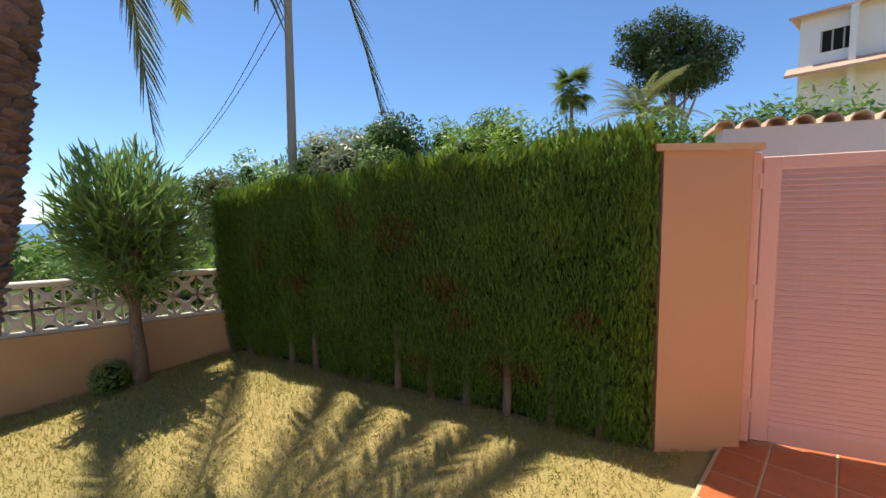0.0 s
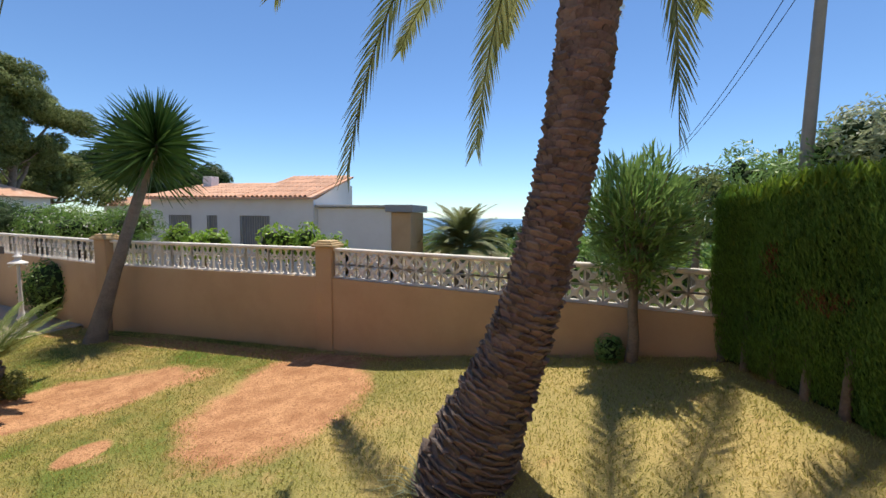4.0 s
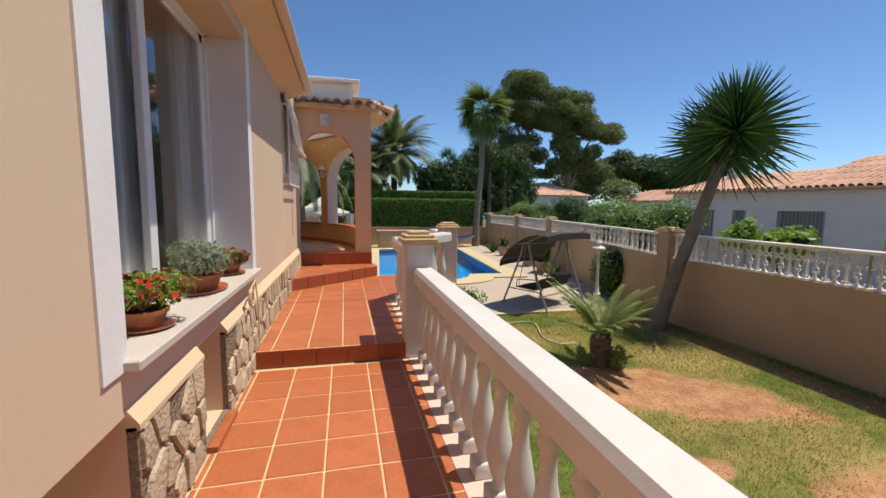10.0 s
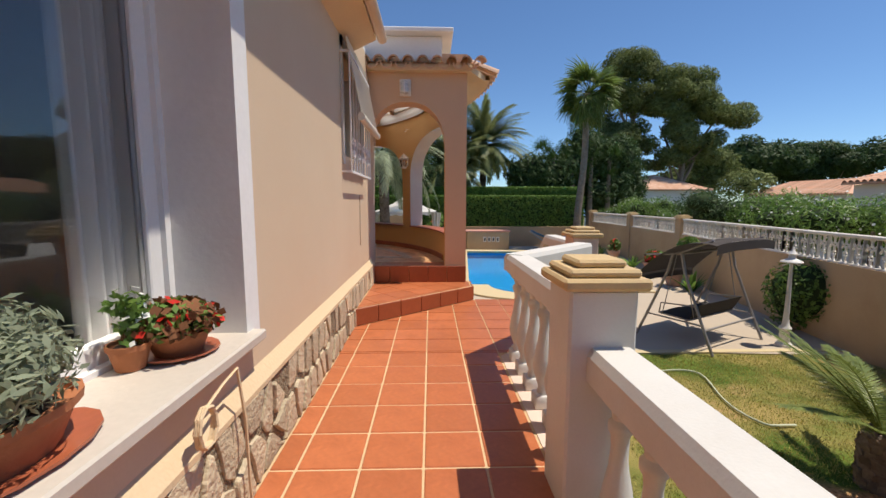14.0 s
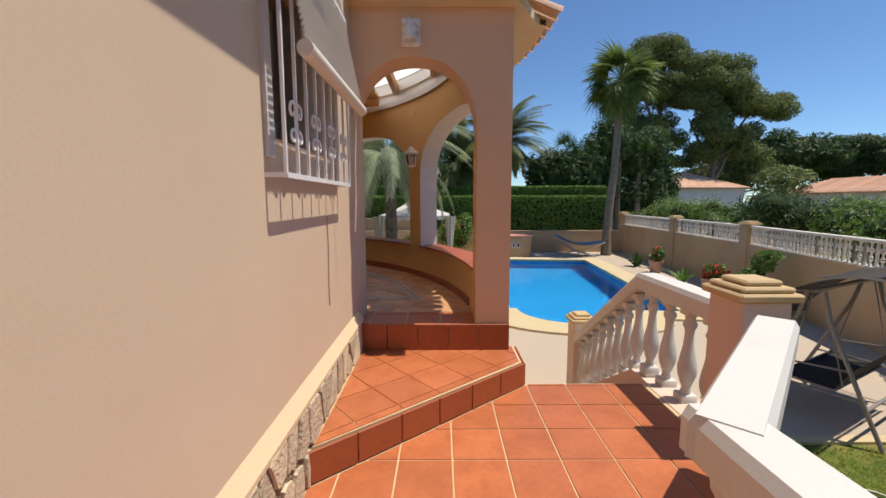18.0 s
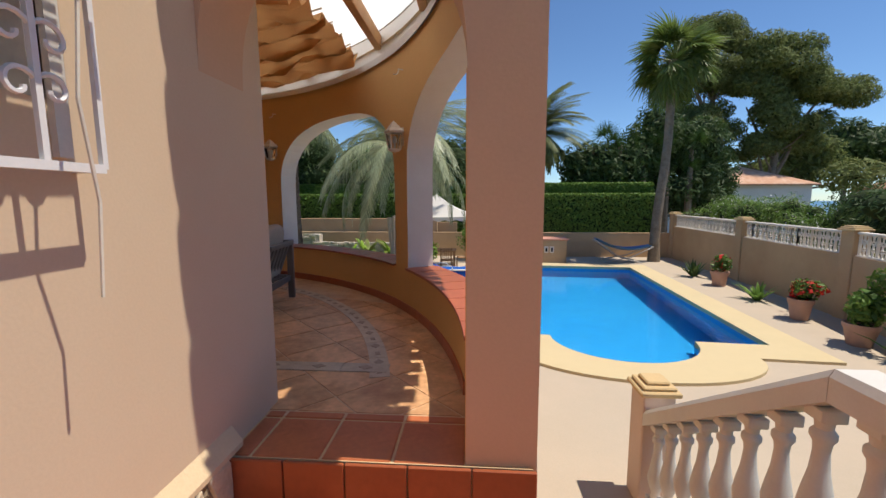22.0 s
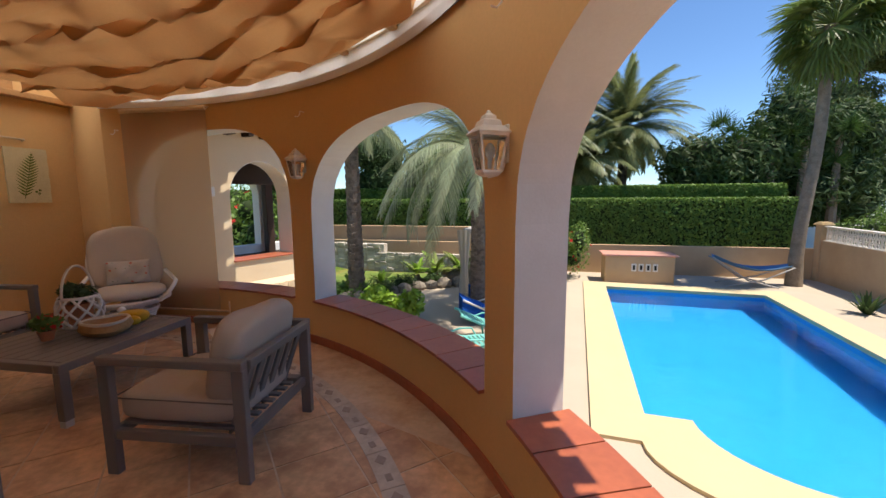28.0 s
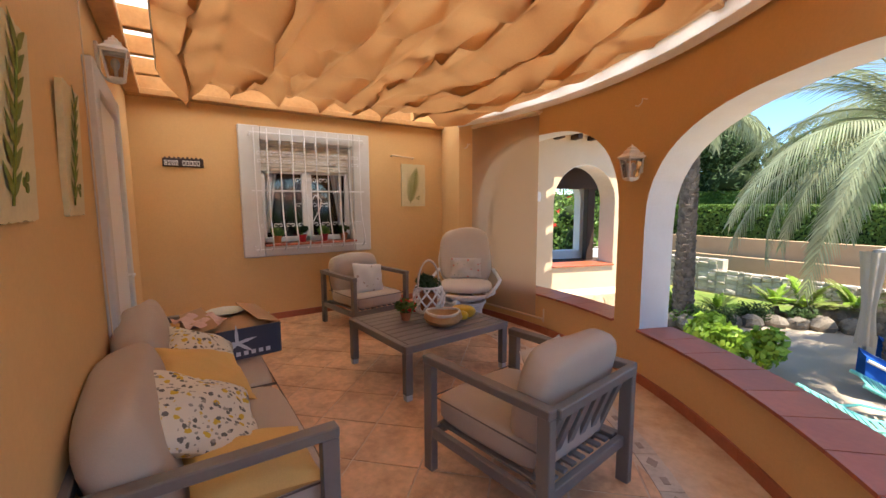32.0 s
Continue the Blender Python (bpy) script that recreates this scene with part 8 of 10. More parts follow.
pot("table_plant", "small green and red plant on the table", pose(4.45, -13.98, TZ), 0.055, 0.08, POT, BUSHG, 330, 0.06, (0.13, 0.14), 320, ((RED, 26, 0.05),))

# ---- round white swivel chair ----
sc = thing("wicker_swivel_chair", "round white cane swivel chair with cream cushions", "armchair", pose(5.24, -15.28, L3, 0, 0, 142))
for k in range(9):
    z = 0.03 + k * 0.034
    rr = 0.25 - 0.05 * math.sin(math.pi * k / 8)
    part("base_hoop", M().tube([(rr * math.cos(a), rr * math.sin(a), z) for a in [2 * math.pi * i / 28 for i in range(29)]], 0.018, 7), WICK, sc, smooth=60)
part("hub", M().lathe([(0.12, 0.3), (0.08, 0.34), (0.1, 0.39)], 14), WICK, sc, smooth=50)
for k in range(3):
    rr = 0.28 + 0.045 * k
    part("seat_hoop", M().tube([(rr * math.cos(a), rr * math.sin(a), 0.38 + 0.022 * k) for a in [2 * math.pi * i / 32 for i in range(33)]], 0.019, 7), WICK, sc, smooth=60)
for s in (-1, 1):
    part("arm_hoop", M().tube([(0.3, s * 0.26, 0.42), (0.36, s * 0.33, 0.5), (0.3, s * 0.4, 0.58), (0.15, s * 0.43, 0.6), (-0.05, s * 0.41, 0.62), (-0.2, s * 0.36, 0.68)], 0.022, 8), WICK, sc, smooth=60)
back = [(-0.3 - 0.14 * max(0, (z - 0.45)), 0.36 * math.sin(a), z) for a, z in [(a, 0.78 + 0.42 * -math.cos(a)) for a in [2 * math.pi * i / 30 for i in range(31)]]]
part("back_hoop", M().tube(back, 0.022, 8), WICK, sc, smooth=60)
part("seat_cushion", puff(0.68, 0.68, 0.14, 2.6, 12, seed=31), CREAMF, sc, "cream round seat cushion", smooth=180, at=pose(0, 0, 0.5))
part("back_cushion", puff(0.15, 0.72, 0.74, 3.4, 12, seed=32), CREAMF, sc, "cream oval back cushion", smooth=180, at=pose(-0.31, 0, 0.84, 0, -9, 0))
for i in range(7):
    y = lerp(-0.24, 0.24, i / 6)
    part("seam", M().tube([(-0.232 - 0.157 * (z - 0.55) - 0.028 * abs(z - 0.85), y, z) for z in np.linspace(0.62, 1.08 - 0.6 * y * y, 6)], 0.006, 5), CREAMF, sc)
pillow("small pink floral pillow on the swivel chair", pose(5.24, -15.28, L3, 0, 0, 142) @ pose(-0.16, 0, 0.70, 90, 0, 90) @ pose(0, 0, 0, -12, 0, 0), 0.42, 0.28, 0.1, FLORALP, 33)

# ---- roller screen in the third arch ----
SCREEN = bpy.data.materials.new("screen_fabric")
SCREEN.use_nodes = True
stt = SCREEN.node_tree
sbs = stt.nodes["Principled BSDF"]
sbs.inputs["Base Color"].default_value = (0.66, 0.49, 0.31, 1)
sbs.inputs["Roughness"].default_value = 0.9
strn = stt.nodes.new("ShaderNodeBsdfTranslucent"); strn.inputs["Color"].default_value = (0.62, 0.46, 0.3, 1)
stp = stt.nodes.new("ShaderNodeBsdfTransparent"); stp.inputs["Color"].default_value = (0.95, 0.85, 0.7, 1)
sm1 = stt.nodes.new("ShaderNodeMixShader"); sm1.inputs[0].default_value = 0.45
sm2 = stt.nodes.new("ShaderNodeMixShader"); sm2.inputs[0].default_value = 0.26
stt.links.new(sbs.outputs[0], sm1.inputs[1]); stt.links.new(strn.outputs[0], sm1.inputs[2])
stt.links.new(sm1.outputs[0], sm2.inputs[1]); stt.links.new(stp.outputs[0], sm2.inputs[2])
stt.links.new(sm2.outputs[0], stt.nodes["Material Output"].inputs[0])
rs = thing("roller_screen", "beige roller screen hanging in front of the arch", "screen")
pa, pb2 = Vector(arc(-93, 4.5, 0)), Vector(arc(-78.5, 4.5, 0))
m = M()
m.grid([[(lerp(pa.x, pb2.x, u), lerp(pa.y, pb2.y, u) + 0.006 * math.sin(u * 9), z) for u in np.linspace(0, 1, 14)] for z in (0.78, 1.4, 2.2, 3.14)])
part("fabric", m, SCREEN, rs, fix=False, smooth=180)
part("top_roller", M().tube([(pa.x, pa.y, 3.16), (pb2.x, pb2.y, 3.16)], 0.026, 10), CREAM, rs, smooth=60)
part("bottom_rod", M().tube([(pa.x - 0.12, pa.y, 0.78), (pb2.x, pb2.y, 0.78)], 0.014, 8), CREAM, rs, smooth=60)
part("end_cap", M().tube([(pa.x - 0.13, pa.y, 0.74), (pa.x - 0.13, pa.y, 0.9)], 0.01, 6), CREAM, rs)
for k, p in enumerate((pa, pb2)):
    a = -93 if k == 0 else -78.5
    part("bracket", M().tube([(p.x, p.y, 3.16), arc(a, CR + 0.005, 3.18)], 0.012, 6), CREAM, rs)

# ---- wing of the house beyond the porch ----
DARKWOOD = mat("dark_timber", (0.055, 0.03, 0.02), 0.7, 0.2, 4, 40, 0.2)
WINGC = mat("wing_cream", (0.70, 0.56, 0.38), 0.9, 0.05, 1.5, 70, 0.2, tint=(0.62, 0.48, 0.32), tscale=1, tmix=0.4)


def arch_wall(name, x0, x1, y0, y1, z0, z1, holes, material, label, place=Matrix()):
    """A wall along the x of its place with round-headed openings (xa, xb, sill, spring, top)."""
    m = M()
    cuts = sorted({x0, x1, *(h for q in holes for h in q[:2])})
    for a, b in zip(cuts, cuts[1:]):
        q = next((q for q in holes if q[0] <= a and b <= q[1]), None)
        if q is None:
            m.box(a, b, y0, y1, z0, z1)
            continue
        m.box(a, b, y0, y1, z0, q[2])
        xs = [a + (b - a) * (0.5 - 0.5 * math.cos(math.pi * i / 20)) for i in range(21)]
        zz = [q[3] + (q[4] - q[3]) * math.sqrt(max(0, 1 - ((x - (a + b) / 2) / ((b - a) / 2)) ** 2)) for x in xs]
        for i in range(20):
            vs = [(xs[i + s], y, z) for s in (0, 1) for y in (y0, y1) for z in (zz[i + s], z1)]
            m.add(vs, [(0, 1, 5, 4), (2, 6, 7, 3), (0, 4, 6, 2), (1, 3, 7, 5)])
    m.v = [tuple(place @ Vector(q)) for q in m.v]
    return struct(name, m, material, label)


WING = Matrix(((-0.328, 0.945, 0, 5.23), (-0.945, -0.328, 0, -16.9), (0, 0, 1, 0), (0, 0, 0, 1)))
ww = arch_wall("wall_wing_west", -0.95, 1.17, 0.004, 0.38, DECK - 0.1, 3.12, [(0, 1.05, 1.18, 2.15, 2.71)], WINGC, "cream rendered wing wall with a white arch", WING)
arch_wall("wall_wing_reveal", -0.004, 1.054, 0.012, 0.376, 1.17, 2.73, [(0.004, 1.046, 1.176, 2.146, 2.702)], WHITEW, "white lining of the wing arch", WING)
arch_wall("wall_wing_east", 0.1, 2.4, 1.8, 2.02, DECK - 0.1, 3.12, [(0.3, 1.62, 1.18, 2.2, 2.7), (1.9, 2.3, 1.18, 2.1, 2.62)], WHITEW, "white inner wall of the wing with arches", WING)
struct("floor_wing", M().prism([(-0.74, 0.385), (1.17, 0.385), (2.2, 1.795), (-0.74, 1.795)], 0.9, 1.02, WING), DARKWOOD, "dark wing floor")
struct("ceiling_wing", M().prism([(-0.74, 0.385), (1.17, 0.385), (2.2, 1.795), (-0.74, 1.795)], 2.78, 2.86, WING), DARKWOOD, "dark timber wing ceiling")
struct("wall_wing_end", M().box(-0.95, -0.75, 0.385, 1.795, DECK - 0.1, 3.12, WING), WHITEW, "white end wall of the wing")
struct("roof_wing", M().prism([(-0.95, -0.22), (1.4, -0.22), (2.4, 2.05), (-0.95, 2.05)], 3.124, 3.2, WING), CREAM, "cream eave slab of the wing")
for i in range(7):
    part("rafter_end", M().bbox(-0.6 + 0.28 * i, -0.52 + 0.28 * i, -0.2, 0.0, 3.05, 3.12, 0.006, WING), DARKWOOD, ww)
part("ledge_tile", M().bbox(-0.01, 1.06, -0.03, 0.36, 1.168, 1.192, 0.005, WING), LEDGE, ww)
part("post", M().bbox(1.62, 1.78, 1.55, 1.70, 1.02, 2.78, 0.01, WING), DARKWOOD, ww)
part("beam", M().bbox(-0.7, 1.98, 1.5, 1.62, 2.4, 2.78, 0.01, WING), DARKWOOD, ww)
wp = M().box(-0.95, 1.2, -0.09, 0.0, DECK - 0.1, 0.74, WING)
wp.add([WING @ Vector(q) for q in ((-0.95, -0.09, 0.74), (1.2, -0.09, 0.74), (1.2, 0.002, 0.82), (-0.95, 0.002, 0.82))], [(0, 1, 2, 3)])
wpl = struct("plinth_wing", wp, WINGC, "pale stone plinth under the wing wall")
PALESTONE = mat("pale_field_stone", (0.60, 0.47, 0.31), 0.95, 0.12, 6, 40, 0.5, tint=(0.48, 0.36, 0.23), tscale=5, tmix=0.5, rand=0.12, dist=0.012)
rubble(wpl, -0.94, 1.19, -0.3, 0.74, 0.26, 61, WING @ Matrix(((0, 1, 0, 0), (1, 0, 0, -0.092), (0, 0, 1, 0), (0, 0, 0, 1))), (), 0.008, PALESTONE)
tagged(part("wall_box", M().bbox(-0.36, -0.24, -0.05, 0.003, 2.16, 2.3, 0.01, WING), WHITEW), "small white box on the wing wall", "junction box")

# ---- ground of the south garden ----
LAWN2 = mat("south_lawn", (0.13, 0.19, 0.035), 0.95, 0.25, 3, 60, 0.6, tint=(0.26, 0.25, 0.07), tscale=1.2, tmix=0.6, dist=0.02)
ln2 = M().prism([(5.0, -25.6), (6.6, -23.6), (11, -22.4), (14, -24), (14, -27.9), (4.2, -27.9)], DECK - 0.14, DECK + 0.03)
struct("lawn_south", ln2, LAWN2, "small sunny lawn before the stone wall")
ROCK = mat("garden_rock", (0.24, 0.205, 0.165), 0.95, 0.25, 4, 30, 0.7, tint=(0.12, 0.10, 0.08), tscale=3, tmix=0.6, dist=0.03, rand=0.2)
SOILB = mat("bed_soil", (0.16, 0.10, 0.06), 1.0, 0.3, 5, 50, 0.7, dist=0.02)
struct("bed_soil", M().prism([(3.3, -26.3), (4.9, -25.1), (6.2, -23.0), (6.8, -22.9), (6.9, -24.3), (5.3, -26.2), (3.8, -27.4)], DECK - 0.1, DECK + 0.12), SOILB, "dark soil of the rock bed")


def rock(p, s, seed):
    R = random.Random(seed)
    m = M()
    n = 9
    prof = [(0.35, -0.5), (0.85, -0.35), (1.0, 0.0), (0.8, 0.4), (0.4, 0.62), (0.02, 0.66)]
    m.lathe(prof, n)
    m.v = [(x * s[0] * R.uniform(0.78, 1.15), y * s[1] * R.uniform(0.78, 1.15), z * s[2] * R.uniform(0.8, 1.15)) for x, y, z in m.v]
    o = part("rock", m, ROCK, None, at=pose(*p, 0, 0, R.uniform(0, 360)))
    tagged(o, "rough grey garden rock edging the bed", "rock", "bed rocks")


R = random.Random(66)
edge = [(3.2, -26.2), (3.6, -25.9), (4.1, -25.6), (4.5, -25.35), (4.9, -25.0), (5.2, -24.5), (5.5, -24.0), (5.8, -23.5), (6.1, -23.1), (6.5, -22.95)]
for i, (x, y) in enumerate(edge):
    rock((x, y, DECK + 0.12), (R.uniform(0.24, 0.36), R.uniform(0.2, 0.3), R.uniform(0.24, 0.38)), 400 + i)
for i in range(5):
    rock((3.3 + 0.35 * i, -26.9 + 0.12 * i, DECK + 0.2), (0.3, 0.26, 0.36), 420 + i)

# dry stone wall
DSW = mat("white_stone", (0.52, 0.46, 0.38), 0.95, 0.2, 5, 40, 0.6, tint=(0.34, 0.28, 0.22), tscale=4, tmix=0.5, rand=0.3, dist=0.02)
dw = tagged(part("dry_stone_wall", M().box(3.0, 16, -28.6, -28.18, DECK - 0.1, -0.3).box(7.4, 16, -28.6, -28.18, -0.3, 0.1), DSW), "low white dry stone wall behind the lawn", "wall", "", "structure")
R = random.Random(67)
x = 3.0
while x < 11.5:
    w = R.uniform(0.16, 0.36)
    z = DECK + 0.02
    top2z = -0.28 if x < 7.4 else 0.12
    while z < top2z:
        hh = min(R.uniform(0.1, 0.2), top2z + R.uniform(0.02, 0.07) - z)
        if hh < 0.05:
            break
        q = M().bbox(x + 0.012, x + w - 0.012, -28.2, -28.18 + R.uniform(0.03, 0.09), z + 0.008, z + hh - 0.008, 0.02)
        q.v = [(a + R.uniform(-0.02, 0.02), b + R.uniform(-0.01, 0.01), c + R.uniform(-0.018, 0.018)) for a, b, c in q.v]
        part("stone", q, DSW, dw)
        z += hh
    x += w
struct("wall_terrace", M().box(2.0, 18, -30.6, -30.3, DECK - 0.1, 0.75), FENCEWALL, "sand coloured terrace wall behind the lawn")

# bed plants
CF2 = [frond_mesh("frond_bed_a", 0.85, 0.25, 0.17, 26, CYCG, 18, 0.03, 0.1, 0.2, 0.012), frond_mesh("frond_bed_b", 0.75, 0.4, 0.16, 24, BRIGHT, 19, 0.03, 0.1, 0.3, 0.012)]
for i, (x, y, z, k) in enumerate([(4.6, -26.3, DECK + 0.15, 1.25), (3.8, -27.0, DECK + 0.2, 1.2), (5.2, -26.0, DECK + 0.15, 0.9), (5.9, -24.2, DECK + 0.12, 0.8), (6.6, -23.4, DECK + 0.12, 0.75)]):
    o = thing("garden_cycad", "spreading green cycad in the rock bed", "cycad", pose(x, y, z, 0, 0, i * 40), "bed cycads")
    part("trunk", M().lathe([(0.1, -0.15), (0.12, 0.1), (0.08, 0.22)], 10), BARK, o)
    crown(o, CF2, 22, 80 + i, (5, 70), at=(0, 0, 0.2), scale=(0.85 * k, 1.1 * k))
for i, (x, y, mt, s) in enumerate([(5.3, -24.7, DARKG, 0.32), (5.7, -23.8, DARKG, 0.3), (6.2, -23.3, BUSHG, 0.3), (4.5, -25.7, DARKG, 0.3), (6.9, -23.2, BUSHG, 0.3)]):
    shrub("low_plant", "low dark leafy plant in the rock bed", "shrub", rand_blobs(random.Random(430 + i), (x, y, DECK + 0.3), (0.25, 0.25, 0.08), 4, s * 0.8), 700, 0.14, 0.25, mt, 430 + i, 0.4)
for i, (x, y, s) in enumerate([(4.5, -20.9, 0.42), (3.9, -21.3, 0.36), (4.9, -21.3, 0.36)]):
    b = rand_blobs(random.Random(440 + i), (x, y, DECK + 0.55), (0.28, 0.25, 0.3), 6, s * 0.6)
    shrub("leafy_shrub", "bright green broad leaved shrub below the porch", "shrub", b, 520, 0.17, 0.6, BRIGHT, 440 + i, 0, trunk=[([(x, y, DECK - 0.1), (x, y, DECK + 0.5)], [0.03, 0.02])])
shrub("hibiscus_bush", "green hibiscus bush with red flowers", "shrub", rand_blobs(random.Random(450), (-0.2, -28.4, 0.0), (0.6, 0.3, 0.6), 9, 0.6), 3200, 0.11, 0.55, BUSHG, 450, 0.55, (RED, 46, 0.13), trunk=[([(-0.1, -28.4, -1.2), (-0.1, -28.4, 0)], [0.05, 0.03])])
shrub("hibiscus_bush", "hibiscus bush with red flowers beyond the wing", "shrub", rand_blobs(random.Random(451), (7.6, -20.2, 1.2), (0.9, 0.7, 0.8), 8, 0.6), 2600, 0.12, 0.55, BUSHG, 451, 0.55, (RED, 50, 0.15), trunk=[([(7.6, -20.2, -1.2), (7.6, -20.2, 0.9)], [0.06, 0.04])])
o = thing("palm_trunk_dark", "tall dark palm seen through the arch", "palm tree", pose(6.35, -23.3, DECK))
part("trunk", palm_trunk([(0, 0, -0.2), (0.02, 0, 2.5), (0.05, 0, 5.6)], [0.26, 0.21, 0.2], 46, 11, 47), BARK, o)
crown(o, [frond_mesh("frond_q", 2.9, 0.6, 0.45, 46, PALMS, 48, 0.04, 0.8, 0.25)], 26, 48, (-30, 65), at=(0.05, 0, 5.6))
for i, (x, y, rad, h) in enumerate([(1.5, -33.5, 1.6, 3.8), (4.2, -34, 1.8, 4.4), (7, -33.5, 1.7, 4.2), (10, -33.5, 1.9, 4.6), (13, -31, 2.0, 4.4), (12.5, -27, 1.6, 2.8), (13, -22.5, 1.8, 3), (5.6, -35, 1.9, 5.2), (2.6, -36, 1.8, 5.0), (-1, -38, 1.8, 4.6)]):
    shrub("garden_tree", "dense green tree behind the south wall", "tree", rand_blobs(random.Random(460 + i), (x, y, h - 0.9), (1.0, 0.6, 1.1), 8, rad * 0.7), 4200, 0.22, 0.35, (DARKG, BUSHG, CUTHEDGE)[i % 3], 460 + i, 0.65, trunk=[([(x, y, -1.4), (x, y, h - 0.8)], [0.14, 0.08])])

# pot plants by the gazebo and loungers
pot("gazebo_plant", "tall green plant with a clay pot by the gazebo", pose(1.7, -24.2, DECK), 0.24, 0.45, POT, BRIGHT, 900, 0.13, (0.5, 0.95), 331, ((RED, 14, 0.1),))

# ---- gazebo ----
WCAN = mat("white_canvas", (0.78, 0.76, 0.74), 0.85, 0.05, 2, 60, 0.15, trans=0.35)
GPOLE = mat("grey_pole", (0.42, 0.40, 0.37), 0.5, 0.05, 4, 40, 0.05)
gz = thing("gazebo", "white canvas garden gazebo on thin posts", "gazebo")
gx0, gx1, gy0g, gy1g, gzz = 0.15, 3.15, -27.6, -24.6, 1.12
apex = Vector(((gx0 + gx1) / 2, (gy0g + gy1g) / 2, 1.95))
cor = [(gx0, gy0g), (gx1, gy0g), (gx1, gy1g), (gx0, gy1g)]
for k in range(4):
    a, b = cor[k], cor[(k + 1) % 4]
    rows = []
    for s in range(7):
        t = s / 6
        rows.append([Vector((lerp(a[0], b[0], u), lerp(a[1], b[1], u), gzz - 0.06 * math.sin(math.pi * u) * (1 - t))).lerp(apex, t) + Vector((0, 0, -0.12 * math.sin(math.pi * t))) for u in np.linspace(0, 1, 9)])
    part("canopy_panel", M().grid(rows), WCAN, gz, fix=False, smooth=40)
    part("valance", M().grid([[(lerp(a[0], b[0], u), lerp(a[1], b[1], u), gzz - 0.05 * math.sin(math.pi * u) - d * (1 + 0.2 * math.cos(u * 44))) for u in np.linspace(0, 1, 41)] for d in (0, 0.14)]), WCAN, gz, fix=False)
    part("post", M().tube([(a[0], a[1], DECK - 0.02), (a[0], a[1], gzz)], 0.035, 8), GPOLE, gz, smooth=60)
for k in (1, 2, 3):
    a = cor[k]
    m = M()
    rows = []
    for z in np.linspace(gzz - 0.05, DECK + 0.1, 14):
        f = (z - DECK) / (gzz - DECK)
        w = 0.10 + 0.18 * abs(f - 0.4) ** 1.1
        rows.append([(a[0] + w * math.cos(t) * (1 + 0.22 * math.cos(t * 7)), a[1] + 0.7 * w * math.sin(t) * (1 + 0.22 * math.cos(t * 7)), z) for t in np.linspace(0, 2 * math.pi, 43)])
    part("tied_curtain", m.grid(rows), CREAMF, gz, "gathered beige side curtain", fix=False, smooth=180)
WOODG = mat("garden_wood", (0.33, 0.19, 0.10), 0.75, 0.15, 3, 40, 0.2, rand=0.1)
gt = thing("garden_table", "wooden garden table under the gazebo", "table", pose(1.65, -26.2, DECK))
part("top", M().bbox(-0.8, 0.8, -0.45, 0.45, 0.71, 0.75, 0.006), WOODG, gt)
for sx in (-1, 1):
    for sy in (-1, 1):
        part("leg", M().bbox(sx * 0.72 - 0.03, sx * 0.72 + 0.03, sy * 0.38 - 0.03, sy * 0.38 + 0.03, 0, 0.71, 0.004), WOODG, gt)


def garden_chair(at):
    o = thing("garden_chair", "wooden slatted garden chair under the gazebo", "chair", at, "gazebo chairs")
    part("seat", M().bbox(-0.24, 0.24, -0.23, 0.23, 0.42, 0.45, 0.006), WOODG, o)
    for sx in (-1, 1):
        for sy in (-1, 1):
            part("leg", M().bbox(sx * 0.22 - 0.02, sx * 0.22 + 0.02, sy * 0.21 - 0.02, sy * 0.21 + 0.02, 0, 0.42 if sx > 0 else 0.95, 0.003), WOODG, o)
    for k in range(5):
        part("back_slat", M().bbox(-0.235, -0.215, -0.16 + k * 0.08 - 0.02, -0.16 + k * 0.08 + 0.02, 0.5, 0.92, 0.003), WOODG, o)
    return o


gc0 = garden_chair(pose(1.2, -25.4, DECK, 0, 0, -90))
for p in (pose(2.1, -25.35, DECK, 0, 0, -100), pose(2.75, -26.2, DECK, 0, 0, 180), pose(0.6, -26.2, DECK)):
    copy_thing(gc0, p)

# ---- sun loungers ----
TURQ = mat("turquoise_plastic", (0.16, 0.47, 0.42), 0.5, 0.06, 4, 50, 0.05)
LWHITE = mat("white_plastic", (0.74, 0.73, 0.70), 0.5, 0.05, 4, 50, 0.05)
TOWEL = mat("blue_towel", (0.012, 0.10, 0.45), 0.95, 0.15, 4, 120, 0.5, tint=(0.01, 0.06, 0.3), tscale=5, tmix=0.5, dist=0.01)


